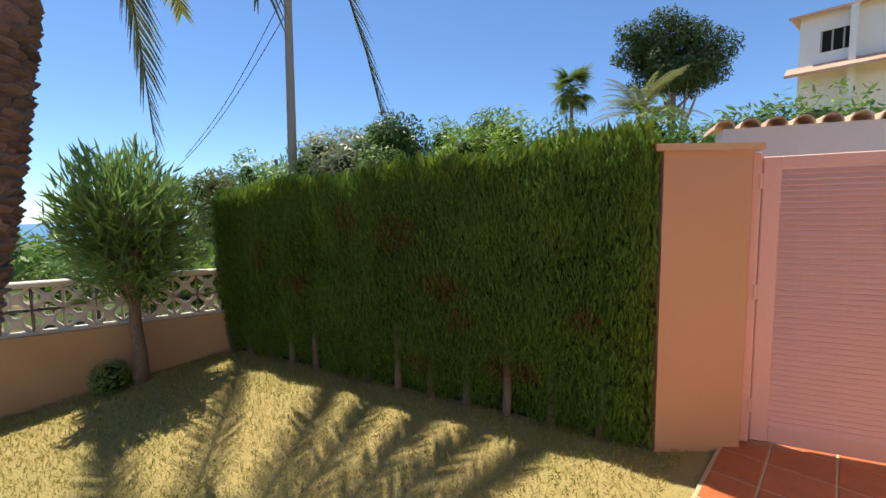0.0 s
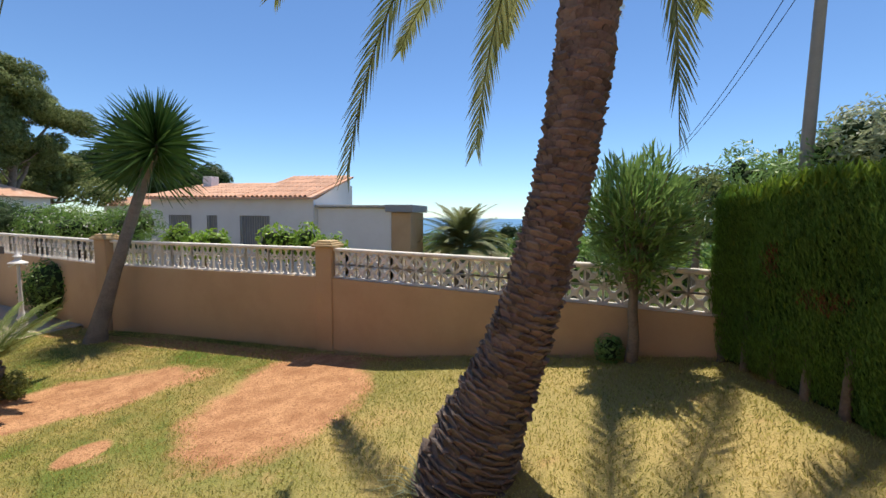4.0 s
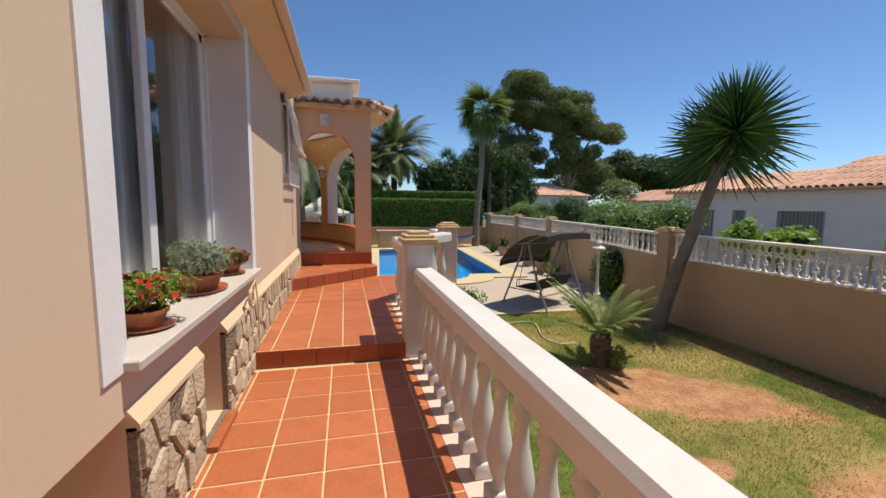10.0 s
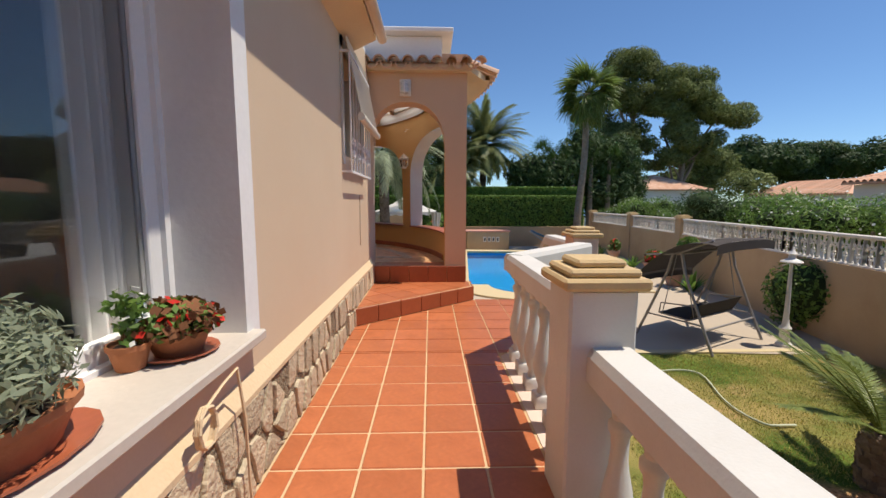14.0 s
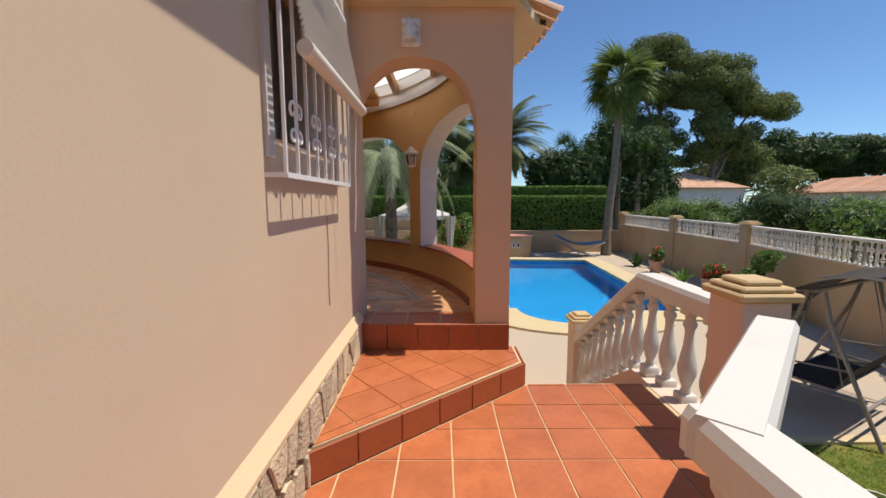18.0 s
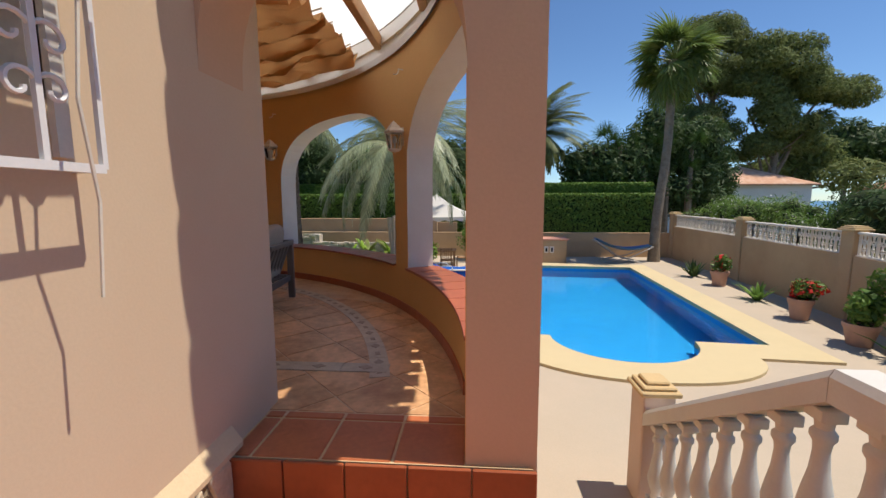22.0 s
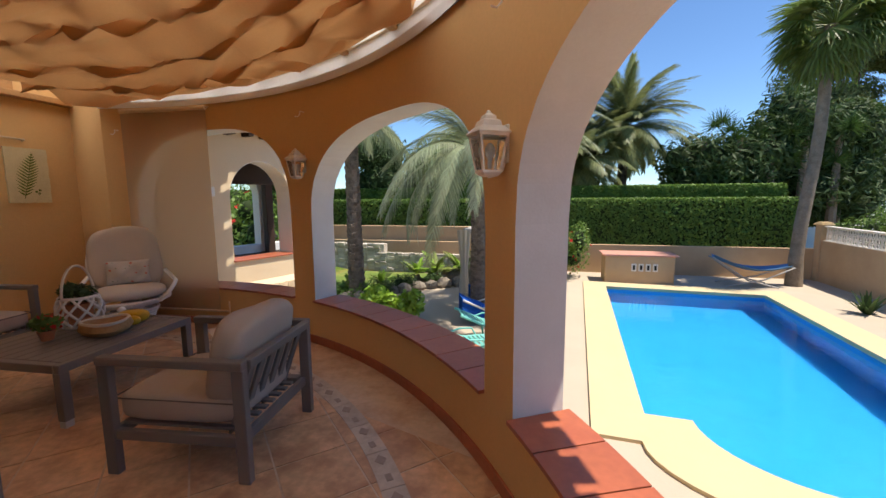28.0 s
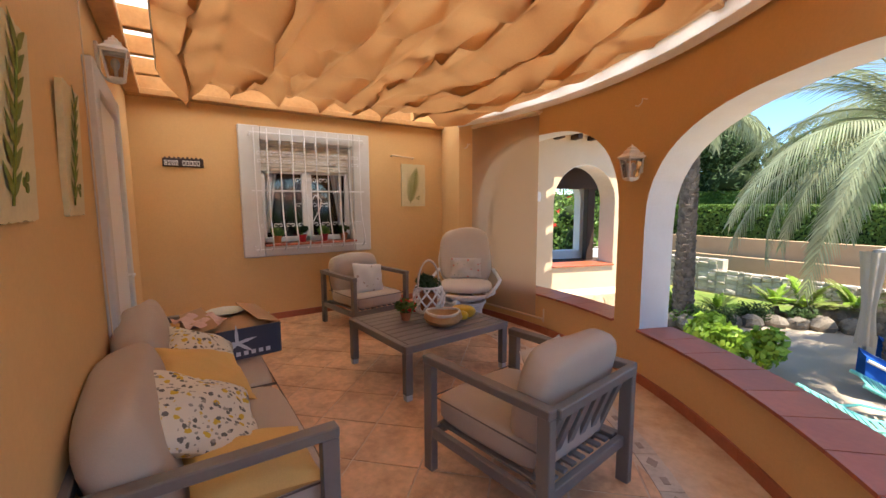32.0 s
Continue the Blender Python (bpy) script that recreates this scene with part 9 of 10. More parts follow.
def lounger(at, label, material, towel):
    """Head at +y, 1.9 m long."""
    o = thing("sun_lounger", label, "sun lounger", at, "sun loungers")

    def h(y):
        return 0.32 + (max(0, y - 0.25) * 0.52) + 0.02 * math.cos(y * 3)
    for s in (-1, 1):
        part("side_rail", M().tube([(s * 0.31, y, h(y) - 0.01) for y in np.linspace(-0.95, 0.98, 16)], 0.03, 7), material, o, smooth=60)
        for y in (-0.7, 0.35):
            part("leg", M().tube([(s * 0.3, y, h(y)), (s * 0.33, y - 0.05, 0.0)], 0.025, 7), material, o, smooth=60)
        part("armrest", M().tube([(s * 0.33, 0.5, h(0.5)), (s * 0.37, 0.3, 0.5), (s * 0.37, 0.02, 0.48), (s * 0.33, -0.05, 0.33)], 0.02, 6), material, o, smooth=60)
    for k in range(21):
        y = -0.9 + k * 0.09
        a = math.degrees(math.atan2(h(y + 0.03) - h(y - 0.03), 0.06))
        part("slat", M().bbox(-0.29, 0.29, -0.032, 0.032, -0.008, 0.008, 0.003), material, o, at=pose(0, y, h(y), a, 0, 0))
    if towel:
        rows = [[(0.3 * u + 0.02 * math.sin(y * 4), y, h(y) + 0.03 + 0.012 * math.sin(y * 11 + u * 3) - (0.2 * max(0, abs(u) - 0.92) / 0.08)) for u in (-1.1, -1, -0.92, -0.5, 0, 0.5, 0.92, 1, 1.1)] for y in np.linspace(-0.9, 1.0, 26)]
        tw = tagged(part("blue_towel", M().grid(rows), TOWEL, None, fix=False, smooth=180, at=at), "blue towel spread over a sun lounger", "towel", "lounger towels")
    return o


lounger(pose(1.9, -19.55, DECK, 0, 0, -62), "turquoise plastic sun lounger with slats", TURQ, False)
lounger(pose(1.6, -20.75, DECK, 0, 0, -66), "turquoise plastic sun lounger with slats", TURQ, False)
lounger(pose(1.75, -22.0, DECK, 0, 0, -70), "white sun lounger under a blue towel", LWHITE, True)
lounger(pose(1.7, -23.1, DECK, 0, 0, -72), "white sun lounger under a blue towel", LWHITE, True)
lounger(pose(1.0, -24.0, DECK, 0, 0, -74), "white sun lounger under a blue towel", LWHITE, True)

# ---- pump house, hammock and plants by the pool ----
pk = thing("pump_house", "rendered pump box with a pink tiled top by the pool", "pump house")
part("body", M().bbox(-3.95, -1.6, -28.6, -27.62, DECK - 0.05, -0.07, 0.02), FENCEWALL, pk)
PINKT = mat("pink_top", (0.55, 0.27, 0.20), 0.7, 0.1, 3, 40, 0.2)
part("top_slab", M().bbox(-4.05, -1.5, -28.7, -27.55, -0.07, 0.0, 0.015), PINKT, pk, "pink tiled top")
for k in range(4):
    x = -2.95 - k * 0.24 + 0.36
    fr2 = M().bbox(x - 0.085, x + 0.085, -27.64, -27.6, -0.62, -0.34, 0.008)
    b = part("vent_block", fr2, BLOCKW, pk)
    # Near-black plate on the solid block imitates the dark of a hole.
    part("vent_shade", M().box(x - 0.04, x + 0.04, -27.602, -27.597, -0.57, -0.39), DARKIN, b)
HAMB = mat("hammock_cloth", (0.10, 0.21, 0.38), 0.85, 0.1, 4, 80, 0.3)
hm = thing("hammock", "blue sling hammock on a pale metal stand", "hammock")
rows = []
for i in range(15):
    t = i / 14
    c = Vector((lerp(-5.3, -7.7, t), -28.1, lerp(-0.1, -0.4, t) - 0.28 * math.sin(math.pi * t)))
    w = 0.16 + 0.26 * math.sin(math.pi * t)
    rows.append([c + Vector((0, w * u, 0.12 * u * u)) for u in (-1, -0.6, -0.2, 0.2, 0.6, 1)])
part("sling", M().grid(rows), HAMB, hm, fix=False, smooth=180)
for s in (-1, 1):
    part("stand_bar", M().tube([(-5.25, -28.1 + s * 0.18, -0.08), (-6.3, -28.1 + s * 0.35, DECK + 0.25), (-7.2, -28.1 + s * 0.45, DECK + 0.03)], 0.025, 7), GPOLE, hm, smooth=60)
    part("stand_bar", M().tube([(-7.75, -28.1 + s * 0.18, -0.38), (-6.8, -28.1 + s * 0.35, DECK + 0.28), (-5.6, -28.1 + s * 0.45, DECK + 0.03)], 0.025, 7), GPOLE, hm, smooth=60)
for x, z in ((-5.25, -0.08), (-7.75, -0.38)):
    part("end_bar", M().tube([(x, -28.32, z), (x, -27.88, z)], 0.022, 7), GPOLE, hm, smooth=60)
for i, (x, y, k) in enumerate([(-7.85, -24.75, 0), (-7.75, -21.25, 1), (-7.35, -16.9, 2)]):
    o = thing("strap_plant", "green strap leaved plant by the garden wall", "plant", pose(x, y, DECK - 0.02, 0, 0, 50 * i), "poolside plants")
    m = M()
    for j in range(26):
        a, el = j * 2.4, math.radians(random.Random(j + i).uniform(40, 85))
        blade(m, Vector((0.04 * math.cos(a), 0.04 * math.sin(a), 0)), Vector((math.cos(a) * math.cos(el), math.sin(a) * math.cos(el), math.sin(el))), random.Random(j * 7 + i).uniform(0.55, 1.0), 0.13, Vector((0, 0, 1)), 0.3, 3)
    part("leaves", m, (DARKG, BUSHG, BUSHG)[k], o, fix=False)
POTP = mat("pink_clay_pot", (0.50, 0.30, 0.22), 0.85, 0.1, 5, 50, 0.3, tint=(0.42, 0.27, 0.2), tscale=4, tmix=0.5)
pot("poolside_pot", "clay pot with a thin climber and red flowers by the wall", pose(-7.85, -23.2, DECK), 0.26, 0.48, POTP, BUSHG, 500, 0.12, (0.28, 0.55), 346, ((RED, 22, 0.12),))
pot("poolside_pot", "clay pot with a bushy red flowering plant by the wall", pose(-7.5, -19.45, DECK), 0.24, 0.5, POTP, BUSHG, 700, 0.11, (0.4, 0.42), 347, ((RED, 90, 0.11), (HEDGEB, 60, 0.1)))
pot("poolside_pot", "round clay pot with a leafy climber by the wall pillar", pose(-7.3, -17.72, DECK), 0.27, 0.44, POTP, BUSHG, 700, 0.13, (0.34, 0.6), 348)
shrub("wall_climber", "leafy climber on the wall pillar above the pot", "climber", [(-7.45, -17.75, -0.25, 0.2, 0.3, 0.3), (-7.5, -17.5, 0.2, 0.18, 0.35, 0.25), (-7.5, -17.3, 0.4, 0.15, 0.3, 0.12)], 700, 0.12, 0.55, BUSHG, 349, 0, trunk=[([(-7.32, -17.72, DECK + 0.35), (-7.42, -17.75, -0.3), (-7.48, -17.5, 0.3)], [0.018, 0.014, 0.01])])

# ---- garden swing ----
SWF = mat("swing_frame", (0.30, 0.28, 0.27), 0.45, 0.05, 4, 40, 0.05, metal=0.3)
SWC = mat("swing_canvas", (0.07, 0.058, 0.052), 0.9, 0.1, 3, 60, 0.2, trans=0.12)
SWS = mat("swing_seat", (0.055, 0.048, 0.045), 0.9, 0.15, 4, 60, 0.3)
sw = thing("garden_swing", "dark canopied garden swing seat on the pool deck", "garden swing", pose(-4.85, -12.85, DECK, 0, 0, 28))
SL = 1.75
for s in (-1, 1):
    x = s * SL / 2
    part("side_leg", M().tube([(x, -0.72, 0), (x, -0.55, 0.4), (x, -0.16, 1.35), (x, -0.08, 1.7)], 0.026, 8), SWF, sw, smooth=60)
    part("side_leg", M().tube([(x, 0.72, 0), (x, 0.55, 0.4), (x, 0.16, 1.35), (x, 0.08, 1.7)], 0.026, 8), SWF, sw, smooth=60)
    part("side_brace", M().tube([(x, -0.5, 0.48), (x, 0.5, 0.48)], 0.015, 6), SWF, sw)
    for y in (-0.28, 0.3):
        part("hanger", M().tube([(x * 0.9, y * 0.2, 1.68), (x * 0.86, y, 0.55)], 0.009, 5), SWF, sw)
    part("canopy_arm", M().tube([(x, 0.0, 1.7), (x, -0.6, 1.62)], 0.018, 6), SWF, sw)
    part("canopy_arm", M().tube([(x, 0.0, 1.7), (x, 0.6, 1.98)], 0.018, 6), SWF, sw)
part("top_bar", M().tube([(-SL / 2, 0, 1.7), (SL / 2, 0, 1.7)], 0.028, 8), SWF, sw, smooth=60)
part("rear_bar", M().tube([(-SL / 2, 0.55, 0.4), (SL / 2, 0.55, 0.4)], 0.02, 8), SWF, sw)
rows = []
for j in range(13):
    v = -1 + j / 6
    y = v * 0.72
    z = 1.84 + 0.36 * v - 0.24 * v * v
    rows.append([(u * 1.02, y, z - 0.05 * abs(u) ** 3 + 0.025 * math.cos(u * 3.14 * 2) * (1 - v * v)) for u in np.linspace(-1, 1, 13)])
part("canopy", M().grid(rows), SWC, sw, fix=False, smooth=180)
for j, d in ((0, -1), (12, 1)):
    part("valance", M().grid([[(p[0], p[1] + 0.01 * d, p[2] - q) for p in rows[j]] for q in (0.0, 0.16)]), SWC, sw, fix=False)
part("seat", M().grid([[(u * 0.76, y, 0.5 + 0.02 * math.sin(u * 4) + z) for u in np.linspace(-1, 1, 9)] for y, z in ((-0.3, 0.0), (-0.32, 0.03), (0.0, 0.0), (0.22, 0.0))]), SWS, sw, fix=False, smooth=180)
part("backrest", M().grid([[(u * 0.76, lerp(0.22, 0.38, t), 0.5 + 0.3 * t) for u in np.linspace(-1, 1, 9)] for t in (0, 0.3, 0.7, 1)]), SWS, sw, fix=False, smooth=180)
part("seat_frame", M().tube([(-0.8, 0.24, 0.5), (-0.8, -0.32, 0.52), (0.8, -0.32, 0.52), (0.8, 0.24, 0.5), (-0.8, 0.24, 0.5)], 0.016, 6), SWF, sw)
for s in (-1, 1):
    part("seat_arm", M().tube([(s * 0.8, 0.36, 0.78), (s * 0.8, -0.3, 0.72), (s * 0.8, -0.32, 0.52)], 0.014, 6), SWF, sw)

# lamp post, hose, deck kerb
lp = thing("garden_lamp_post", "white fluted garden lamp post at the deck's edge", "lamp post", pose(-6.1, -12.3, DECK))
part("base", M().lathe([(0.13, 0), (0.13, 0.04), (0.09, 0.08), (0.075, 0.3), (0.1, 0.34), (0.06, 0.4), (0.05, 0.5)], 12), LAMPW, lp, smooth=40)
part("shaft", M().lathe([(0.045, 0.5), (0.03, 1.3), (0.028, 1.55)], 10), LAMPW, lp, smooth=60)
part("arm", M().tube([(-0.16, 0, 1.5), (0, 0, 1.56), (0.16, 0, 1.5)], 0.014, 6), LAMPW, lp)
part("shade", M().lathe([(0.17, 1.56), (0.16, 1.58), (0.06, 1.63), (0.05, 1.7), (0.08, 1.71), (0.02, 1.78), (0.006, 1.86)], 10), LAMPW, lp, smooth=40)
HOSE = mat("pale_hose", (0.55, 0.58, 0.42), 0.5, 0.08, 4, 40, 0.05)
pts = [(-2.55, -11.85, lawn_z(0, -11.85) + 0.03)]
for i in range(60):
    t = i / 59
    x = -2.6 - 1.3 * t + 0.35 * math.sin(t * 9)
    y = -11.7 + 2.0 * t + 0.45 * math.sin(t * 7 + 1)
    y = min(y, -9.5)
    pts.append((x, y, lawn_z(x, y) + 0.03))
tagged(part("garden_hose", M().tube(pts, 0.014, 6), HOSE, None, smooth=60), "pale garden hose lying on the lawn", "hose")
kb = M().box(-6.9, -1.6, -12.12, -11.98, DECK - 0.2, DECK + 0.012)
struct("kerb_deck", kb, COPE, "cream kerb between deck and lawn")
shrub("climbing_shrub", "leafy climbing shrub at the stair foot", "shrub", rand_blobs(random.Random(490), (-1.95, -11.0, -0.55), (0.22, 0.4, 0.35), 7, 0.3), 1300, 0.1, 0.5, BUSHG, 490, 0.5, trunk=[([(-1.95, -11, DECK - 0.1), (-1.95, -11, -0.4)], [0.03, 0.02])])
shrub("lantana_bush", "low lantana with small orange flowers by the post", "shrub", rand_blobs(random.Random(491), (-0.85, -3.25, -0.35), (0.2, 0.35, 0.2), 6, 0.24), 1300, 0.065, 0.55, BUSHG, 491, 0.45, (ORANGE, 34, 0.045), trunk=[([(-0.85, -3.25, lawn_z(0, -3.25) - 0.05), (-0.85, -3.25, -0.3)], [0.02, 0.015])])

# ---- plants on the window sill ----
LAVG = leafmat("grey_green_leaf", (0.27, 0.31, 0.21), (0.36, 0.38, 0.28), 0.7)
SZ = WIN_A[2] + 0.03
o = pot("lavender_bowl", "oval clay bowl with a grey green cushion bush", pose(1.43, -6.17, SZ) @ Matrix.Diagonal((0.85, 1.3, 1, 1)), 0.15, 0.13, POT, LAVG, 3800, 0.042, (0.25, 0.25), 341, None, 0.28, LEDGE)
pot("geranium_pot", "clay pot with red flowers and dry leaves", pose(1.45, -6.9, SZ), 0.12, 0.10, POT, BUSHG, 900, 0.04, (0.18, 0.12), 342, ((RED, 34, 0.04), (HEDGEB, 420, 0.04)), 0.5, LEDGE)
pot("white_flower_pot", "clay pot with small white flowers", pose(1.53, -6.74, SZ), 0.07, 0.10, POT, BUSHG, 360, 0.04, (0.09, 0.2), 343, ((WHITEP, 50, 0.035),), 0.5)
pot("red_flower_pot", "clay pot of thin stems with red flowers", pose(1.41, -5.22, SZ), 0.11, 0.10, POT, BRIGHT, 2600, 0.04, (0.30, 0.17), 344, ((RED, 70, 0.05), (HEDGEB, 300, 0.04)), 0.3, LEDGE)
ccab = M().tube([(1.20 + 0.01 * math.sin(i), -6.62 + 0.055 * math.cos(i * 0.7), 0.74 + 0.075 * math.sin(i * 0.7)) for i in range(40)] + [(1.225, -6.8, 0.82), (1.22, -6.9, 0.84), (1.21, -6.93, 0.6), (1.21, -6.94, 0.3), (1.21, -6.95, 0.2)], 0.007, 5)
tagged(part("cable_coil", ccab, CREAM, None), "coil of pale cable hung on the wall", "cable")

# ---- neighbouring house ----
NROOF = mat("pale_roof_tile", (0.60, 0.34, 0.22), 0.9, 0.15, 1, 20, 0.3, tint=(0.68, 0.5, 0.38), tscale=1.5, tmix=0.6, rand=0.2)


SHUT = mat("grey_shutter", (0.30, 0.30, 0.31), 0.7, 0.08, 3, 30, 0.1)


def house(name, label, x0, x1, y0, y1, z0, ze, zr, wins, hip=True, col=WHITEW):
    """A house with its front at x1 (facing +x), tiled roof with its ridge along y; wins: (y, w, za, zb)."""
    o = thing(name, label, "house")
    m = M()
    wall_x(m, x1 - 0.25, x1, y0, y1, z0, ze, [(y, y + w, a, b) for y, w, a, b in wins])
    m.box(x0, x0 + 0.25, y0, y1, z0, ze).box(x0 + 0.25, x1 - 0.25, y0, y0 + 0.25, z0, ze).box(x0 + 0.25, x1 - 0.25, y1 - 0.25, y1, z0, ze)
    part("wall", m, col, o)
    xm, e = (x0 + x1) / 2, 0.35
    hp = min(2.5, (y1 - y0) * 0.3) if hip else 0.0
    r = M()
    a = [(x0 - e, y0 - e, ze), (x1 + e, y0 - e, ze), (x1 + e, y1 + e, ze), (x0 - e, y1 + e, ze)]
    rg = [(xm, y0 - e + hp, zr), (xm, y1 + e - hp, zr)]
    r.add(a + rg + [(p[0], p[1], p[2] - 0.1) for p in a], [(0, 1, 4), (1, 2, 5, 4), (2, 3, 5), (3, 0, 4, 5), (6, 7, 1, 0), (7, 8, 2, 1), (8, 9, 3, 2), (9, 6, 0, 3), (9, 8, 7, 6)])
    rf = part("roof", r, NROOF, o)
    n = int((y1 - y0 + 2 * e) / 0.3)
    run = math.hypot(xm - x1 - e, zr - ze)
    ang = math.degrees(math.atan2(zr - ze, x1 + e - xm))
    long = barrel(run - 0.05, 0.1, 0.1)
    long.materials.clear()
    long.materials.append(NROOF)
    for i in range(n):
        y = y0 - e + (i + 0.5) * 0.3
        cut = min(1.0, min(y - (y0 - e), (y1 + e) - y) / hp) if hp else 1.0
        part("roof_tile", long, None, rf, at=pose(x1 + e, y, ze + 0.01, 0, 0, 180) @ pose(0, 0, 0, 0, -ang, 0) @ Matrix.Diagonal((max(0.05, cut), 1, 1, 1)))
    for y, w, za, zb in wins:
        wd = part("window", M().box(x1 - 0.2, x1 - 0.16, y, y + w, za, zb), SHUT, o)
        for k in range(int(w / 0.14) + 1):
            part("bar", M().box(x1 - 0.02, x1 + 0.02, y + k * 0.14 - 0.012, y + k * 0.14 + 0.012, za, zb), GPOLE, wd)
        fr3 = M()
        for p in ((y, y + w, za, za + 0.06), (y, y + w, zb - 0.06, zb), (y, y + 0.06, za + 0.06, zb - 0.06), (y + w - 0.06, y + w, za + 0.06, zb - 0.06)):
            fr3.box(x1 - 0.16, x1 - 0.1, *p)
        part("window_frame", fr3, FRAME, wd)
    return o


nh = thing("neighbour_house", "white single storey house with a tiled mono-pitch roof", "house")
NW = ((-20.4, -19.0, 0.1, 1.5), (-18.0, -17.4, 0.45, 1.5), (-16.0, -14.3, 0.05, 1.5))
m = M()
wall_x(m, -17.25, -17.0, -21.6, -11.9, -2.2, 2.3, list(NW))
part("wall", m, WHITEW, nh)
part("end_wall", M().prism([(-17.25, -2.2), (-20.7, -2.2), (-20.7, 3.62), (-17.25, 2.3)], -12.15, -11.9, Matrix(((1, 0, 0, 0), (0, 0, 1, 0), (0, 1, 0, 0), (0, 0, 0, 1)))), WHITEW, nh)
part("end_wall", M().prism([(-17.25, -2.2), (-20.7, -2.2), (-20.7, 3.2), (-17.25, 2.3)], -21.6, -21.35, Matrix(((1, 0, 0, 0), (0, 0, 1, 0), (0, 1, 0, 0), (0, 0, 0, 1)))), WHITEW, nh)
part("back_wall", M().box(-20.95, -20.7, -21.6, -11.9, -2.2, 3.2), WHITEW, nh)
for ya2, yb2, zr2 in ((-15.6, -11.75, 3.72), (-21.8, -15.6, 3.34)):
    zf, xf, xr = 2.3, -16.65, -20.85
    slope = M().prism([(xf, zf), (xf, zf + 0.09), (xr, zr2), (xr, zr2 - 0.09)], ya2, yb2, Matrix(((1, 0, 0, 0), (0, 0, 1, 0), (0, 1, 0, 0), (0, 0, 0, 1))))
    rf2 = part("roof", slope, NROOF, nh)
    run2, ang2 = math.hypot(xr - xf, zr2 - zf - 0.09), math.degrees(math.atan2(zr2 - zf - 0.09, xf - xr))
    for q in range(5):
        long2 = barrel(run2 / 5 + 0.03, 0.1, 0.088)
        long2.materials.clear()
        long2.materials.append(NROOF)
        for i in range(int((yb2 - ya2) / 0.26)):
            part("roof_tile", long2, None, rf2, at=pose(xf, ya2 + (i + 0.5) * 0.26, zf + 0.09, 0, 0, 180) @ pose(0, 0, 0, 0, -ang2, 0) @ pose(q * run2 / 5, 0, 0.004 * q))
for y0, y1, z0, z1 in NW:
    wd = part("window", M().box(-17.2, -17.16, y0, y1, z0, z1), SHUT, nh)
    for k in range(int((y1 - y0) / 0.14) + 1):
        part("bar", M().box(-17.0, -16.96, y0 + k * 0.14 - 0.012, y0 + k * 0.14 + 0.012, z0, z1), GPOLE, wd)
part("annex", M().bbox(-19.2, -17.35, -11.89, -8.1, -2.2, 1.92, 0.02), WHITEW, nh)
part("annex_end", M().bbox(-19.2, -17.3, -8.09, -7.15, -2.2, 1.72, 0.02), FENCEWALL, nh, "brown end wall")
part("annex_fascia", M().bbox(-19.4, -17.1, -11.88, -8.3, 1.93, 2.05, 0.02), GPOLE, nh, "grey annex fascia")
part("annex_fascia", M().bbox(-19.4, -17.05, -8.3, -7.0, 1.73, 2.07, 0.02), SHUT, nh, "dark grey end fascia")
part("chimney", M().bbox(-20.3, -19.7, -20.9, -20.3, 2.9, 3.75, 0.02), WHITEW, nh)
house("far_house", "far white house with a tiled roof", -25, -17.5, -52, -42, -2.6, 2.8, 4.2, [(-50.5, 1.3, 0.5, 2.2), (-47, 1.3, 0.5, 2.2), (-44.5, 1.0, 0.5, 2.2)])
house("far_house", "far white villa among the trees", -41, -35, -50, -39, -3, 2.4, 3.8, [(-48, 1.3, 0.5, 1.9), (-44, 1.3, 0.5, 1.9)])
house("far_house", "low white house beyond the pines", -31, -26, -33, -25, -3.4, 0.1, 1.2, [(-31, 1.2, -1.4, -0.3), (-28, 1.2, -1.4, -0.3)])
# white two storey house uphill beyond the gate
uh = thing("hill_house", "white two storey house with tiled eaves uphill", "house", pose(1.9, 1.9, 0.5))
m = M()
wall_x(m, -2.0, -1.7, 29.0, 30.0, -1, 12.2, [])
m.box(-4.1, 9, 29.7, 30, -1, 10.2).box(-4.1, 9, 29.7, 30, 11.4, 12.4).box(-4.1, -3.2, 29.7, 30, 10.2, 11.4).box(-1.7, 9, 29.7, 30, 10.2, 11.4)
m.box(-4.1, 9, 30, 38, -1, 8.0).box(-4.1, -3.8, 30, 38, 8, 12.4)
part("wall", m, WHITEW, uh)
# Black panel instead of a dark room inside.
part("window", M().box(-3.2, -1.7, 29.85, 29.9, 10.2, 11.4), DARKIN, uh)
for k in range(4):
    part("window_frame", M().box(-3.2 + k * 0.47, -3.12 + k * 0.47, 29.76, 29.84, 10.2, 11.4), GPOLE, uh)
part("roof", M().add([(-4.6, 29.2, 12.4), (9.5, 29.2, 12.4), (9.5, 38, 14.2), (-4.6, 38, 14.2), (-4.6, 29.2, 12.25), (9.5, 29.2, 12.25)], [(0, 1, 2, 3), (0, 4, 5, 1)]), NROOF, uh)
part("lower_roof", M().add([(-4.6, 28.2, 8.9), (9.5, 28.2, 8.9), (9.5, 29.7, 9.6), (-4.6, 29.7, 9.6), (-4.6, 28.2, 8.75), (9.5, 28.2, 8.75)], [(0, 1, 2, 3), (0, 4, 5, 1)]), NROOF, uh)
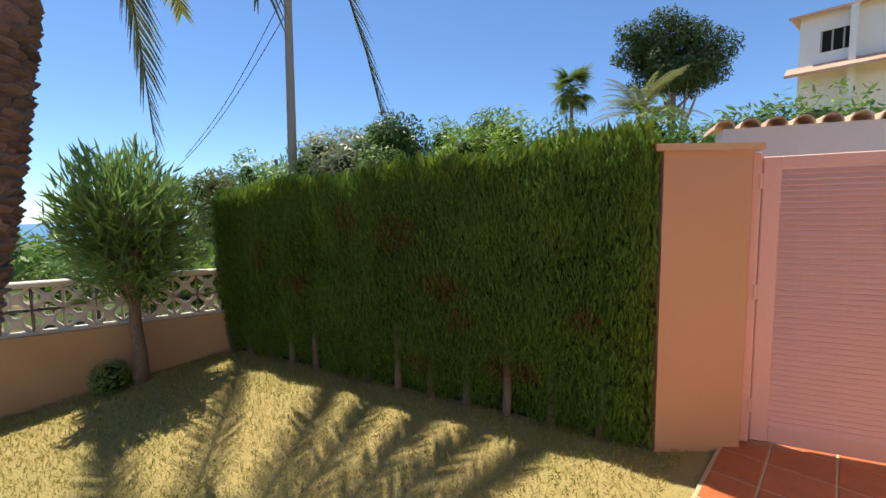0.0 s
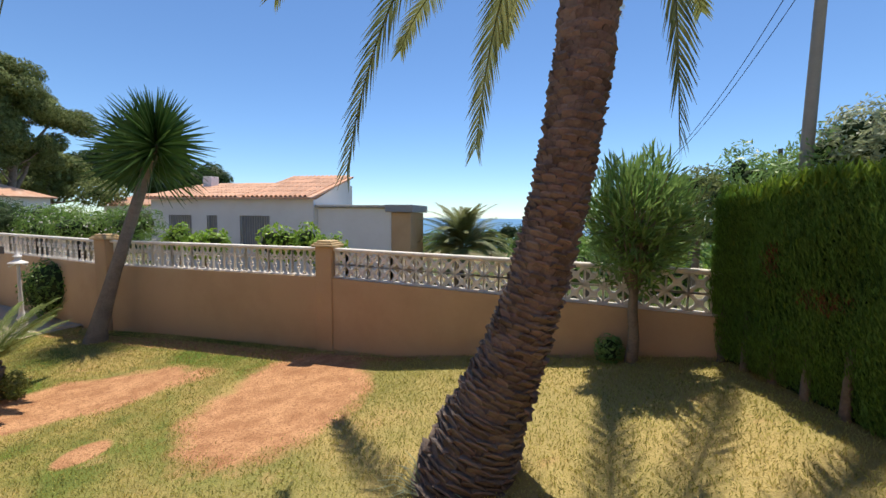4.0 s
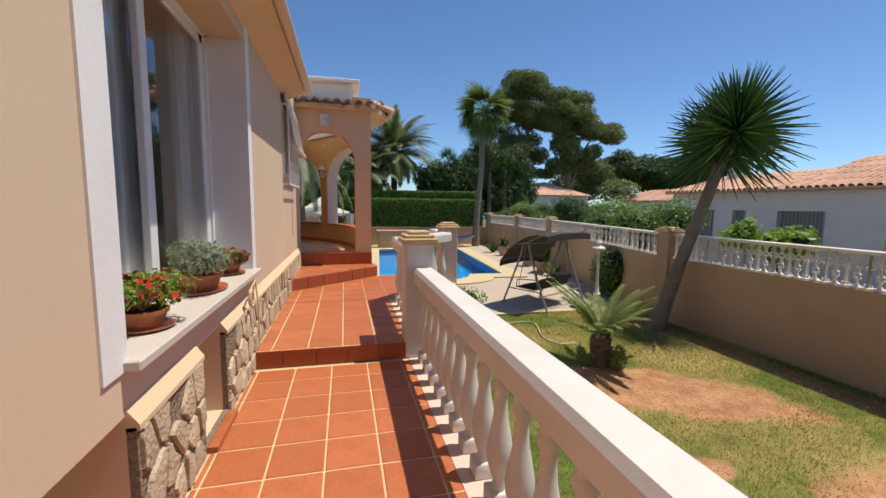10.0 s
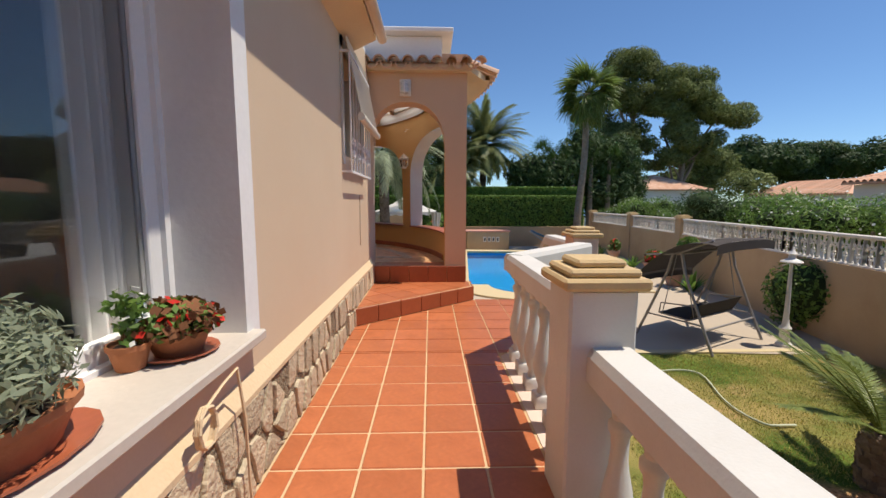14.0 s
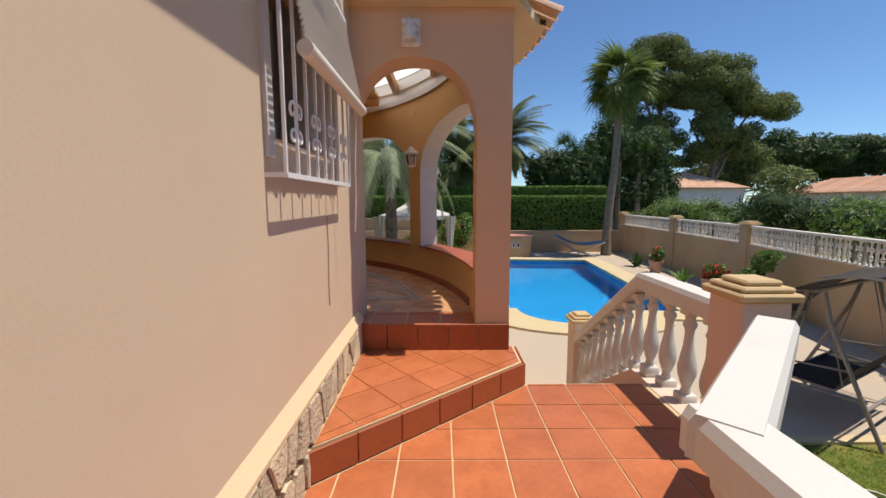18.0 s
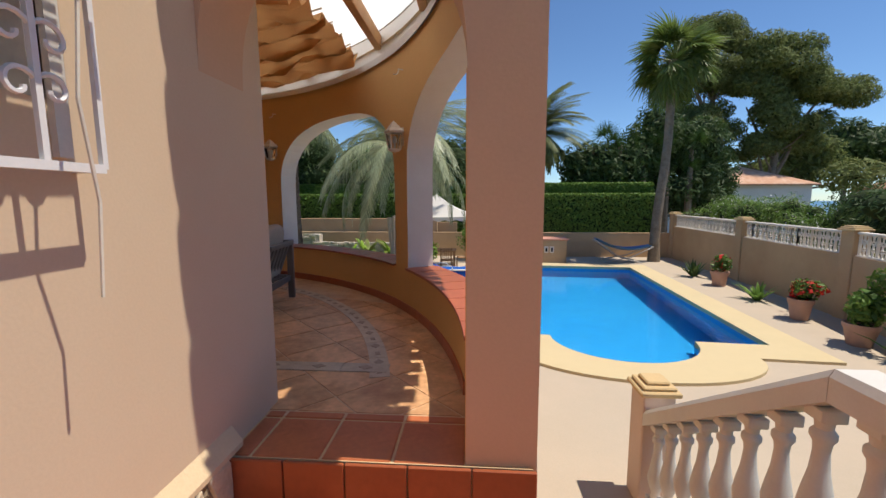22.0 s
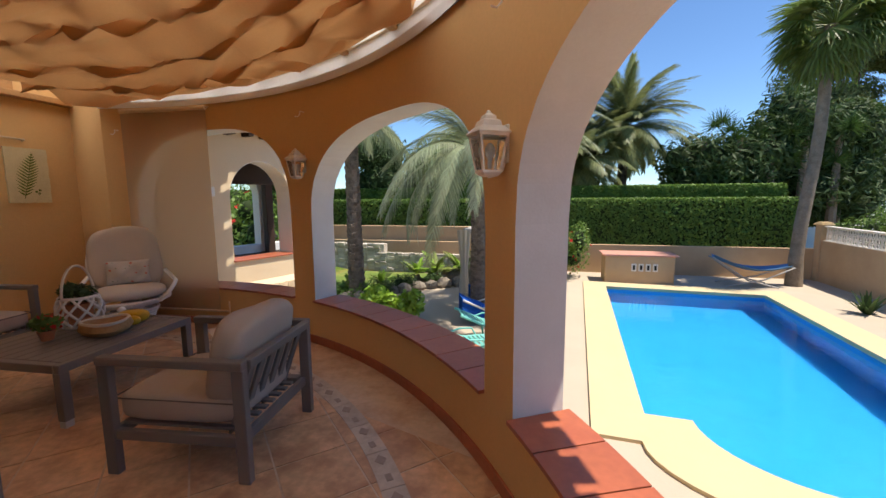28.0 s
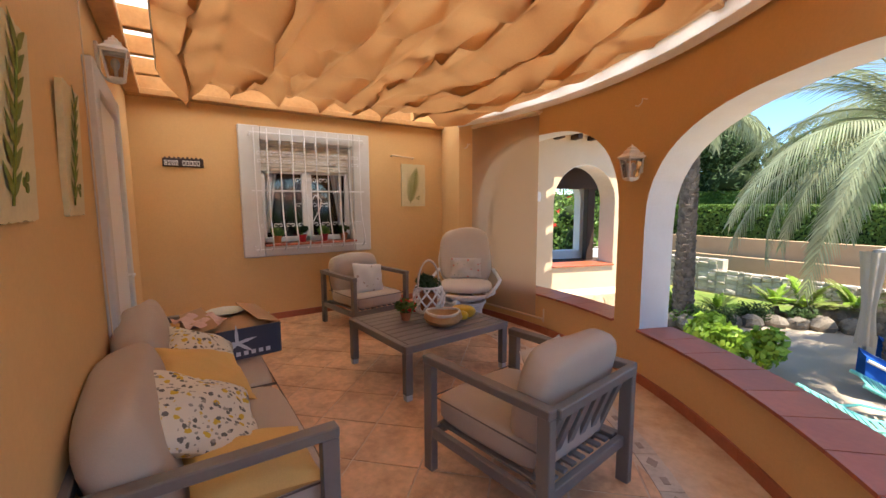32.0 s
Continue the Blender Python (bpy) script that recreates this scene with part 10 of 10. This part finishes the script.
# pole and wires
POLEM = mat("weathered_pole", (0.30, 0.27, 0.23), 0.9, 0.15, 4, 40, 0.3)
tp = thing("telephone_pole", "grey wooden telephone pole with wires", "pole", pose(-11.3, 4.6, -1.6))
part("pole", M().tube([(0, 0, 0), (0.03, 0, 5), (0.16, 0, 11)], [0.15, 0.13, 0.1], 9), POLEM, tp, smooth=60)
for dx, dy, z0, z1 in ((-6.7, -1.1, 9.6, 5.6), (-6.9, -1.5, 9.0, 5.0)):
    part("wire", M().tube([(lerp(0.1, dx, t), lerp(0, dy, t), lerp(z0, z1, t) - 0.4 * math.sin(math.pi * t)) for t in np.linspace(0, 1, 12)], 0.012, 4), DARKIN, tp)

# ---- far woods towards the sea ----
gw2 = np.random.default_rng(91)
blobs = []
for i in range(90):
    x, y = gw2.uniform(-95, -42), gw2.uniform(-62, 45)
    blobs.append((x, y, ground_z(x, y) + 1.6, gw2.uniform(2.2, 4.5), gw2.uniform(2.2, 4.5), gw2.uniform(1.4, 2.9)))
tagged(part("far_woods", quad_mesh("far_woods", cloud(blobs, 30000, 0.95, 0.4, gw2, 0.4, 0.6), BUSHG), None), "far green shrubs and trees towards the sea", "woods", "", "stuff")

# ---- grass of the lawn ----
GRASS = leafmat("grass_blade", (0.36, 0.345, 0.095), (0.64, 0.50, 0.20), 0.7, 0.35, 0.5)
gg = np.random.default_rng(77)
n = 190000
X = gg.uniform(-6.7, -0.52, n)
Y = -11.9 + 14.3 * gg.random(n)
fx = np.interp(-Y, [-p[1] for p in FENCE], [p[0] for p in FENCE])
keep = (X > fx + 0.1) & (Y < 2.5 + (X + 1) * 0.33)
for cx, cy_, rx, ry, rot in BARE[:3]:
    a = math.radians(rot)
    u, v = (X - cx) * math.cos(a) + (Y - cy_) * math.sin(a), -(X - cx) * math.sin(a) + (Y - cy_) * math.cos(a)
    keep &= (np.hypot(u / rx, v / ry) + gg.normal(size=n) * 0.08 > 0.98)
keep &= ~((X > -1.65) & (Y < -8.7))
X, Y = X[keep], Y[keep]
Z = np.interp(Y, [-12.2, -9, -5.3, -3.6, -1.5, 0.9, 3], [DECK - 0.03, -1.0, -0.97, -0.83, -0.43, -0.05, -0.03])
n = len(X)
al = unit(np.stack([gg.normal(size=n) * 0.55, gg.normal(size=n) * 0.55, np.ones(n)], 1))
ln = gg.uniform(0.02, 0.05, n)
tagged(part("lawn_grass", quad_mesh("lawn_grass", leaves(np.stack([X, Y, Z + 0.018], 1), al, unit(gg.normal(size=(n, 3)) * [1, 1, 0.2]), ln, ln * 0.2), GRASS), None), "short dry patchy lawn grass", "grass", "", "stuff")
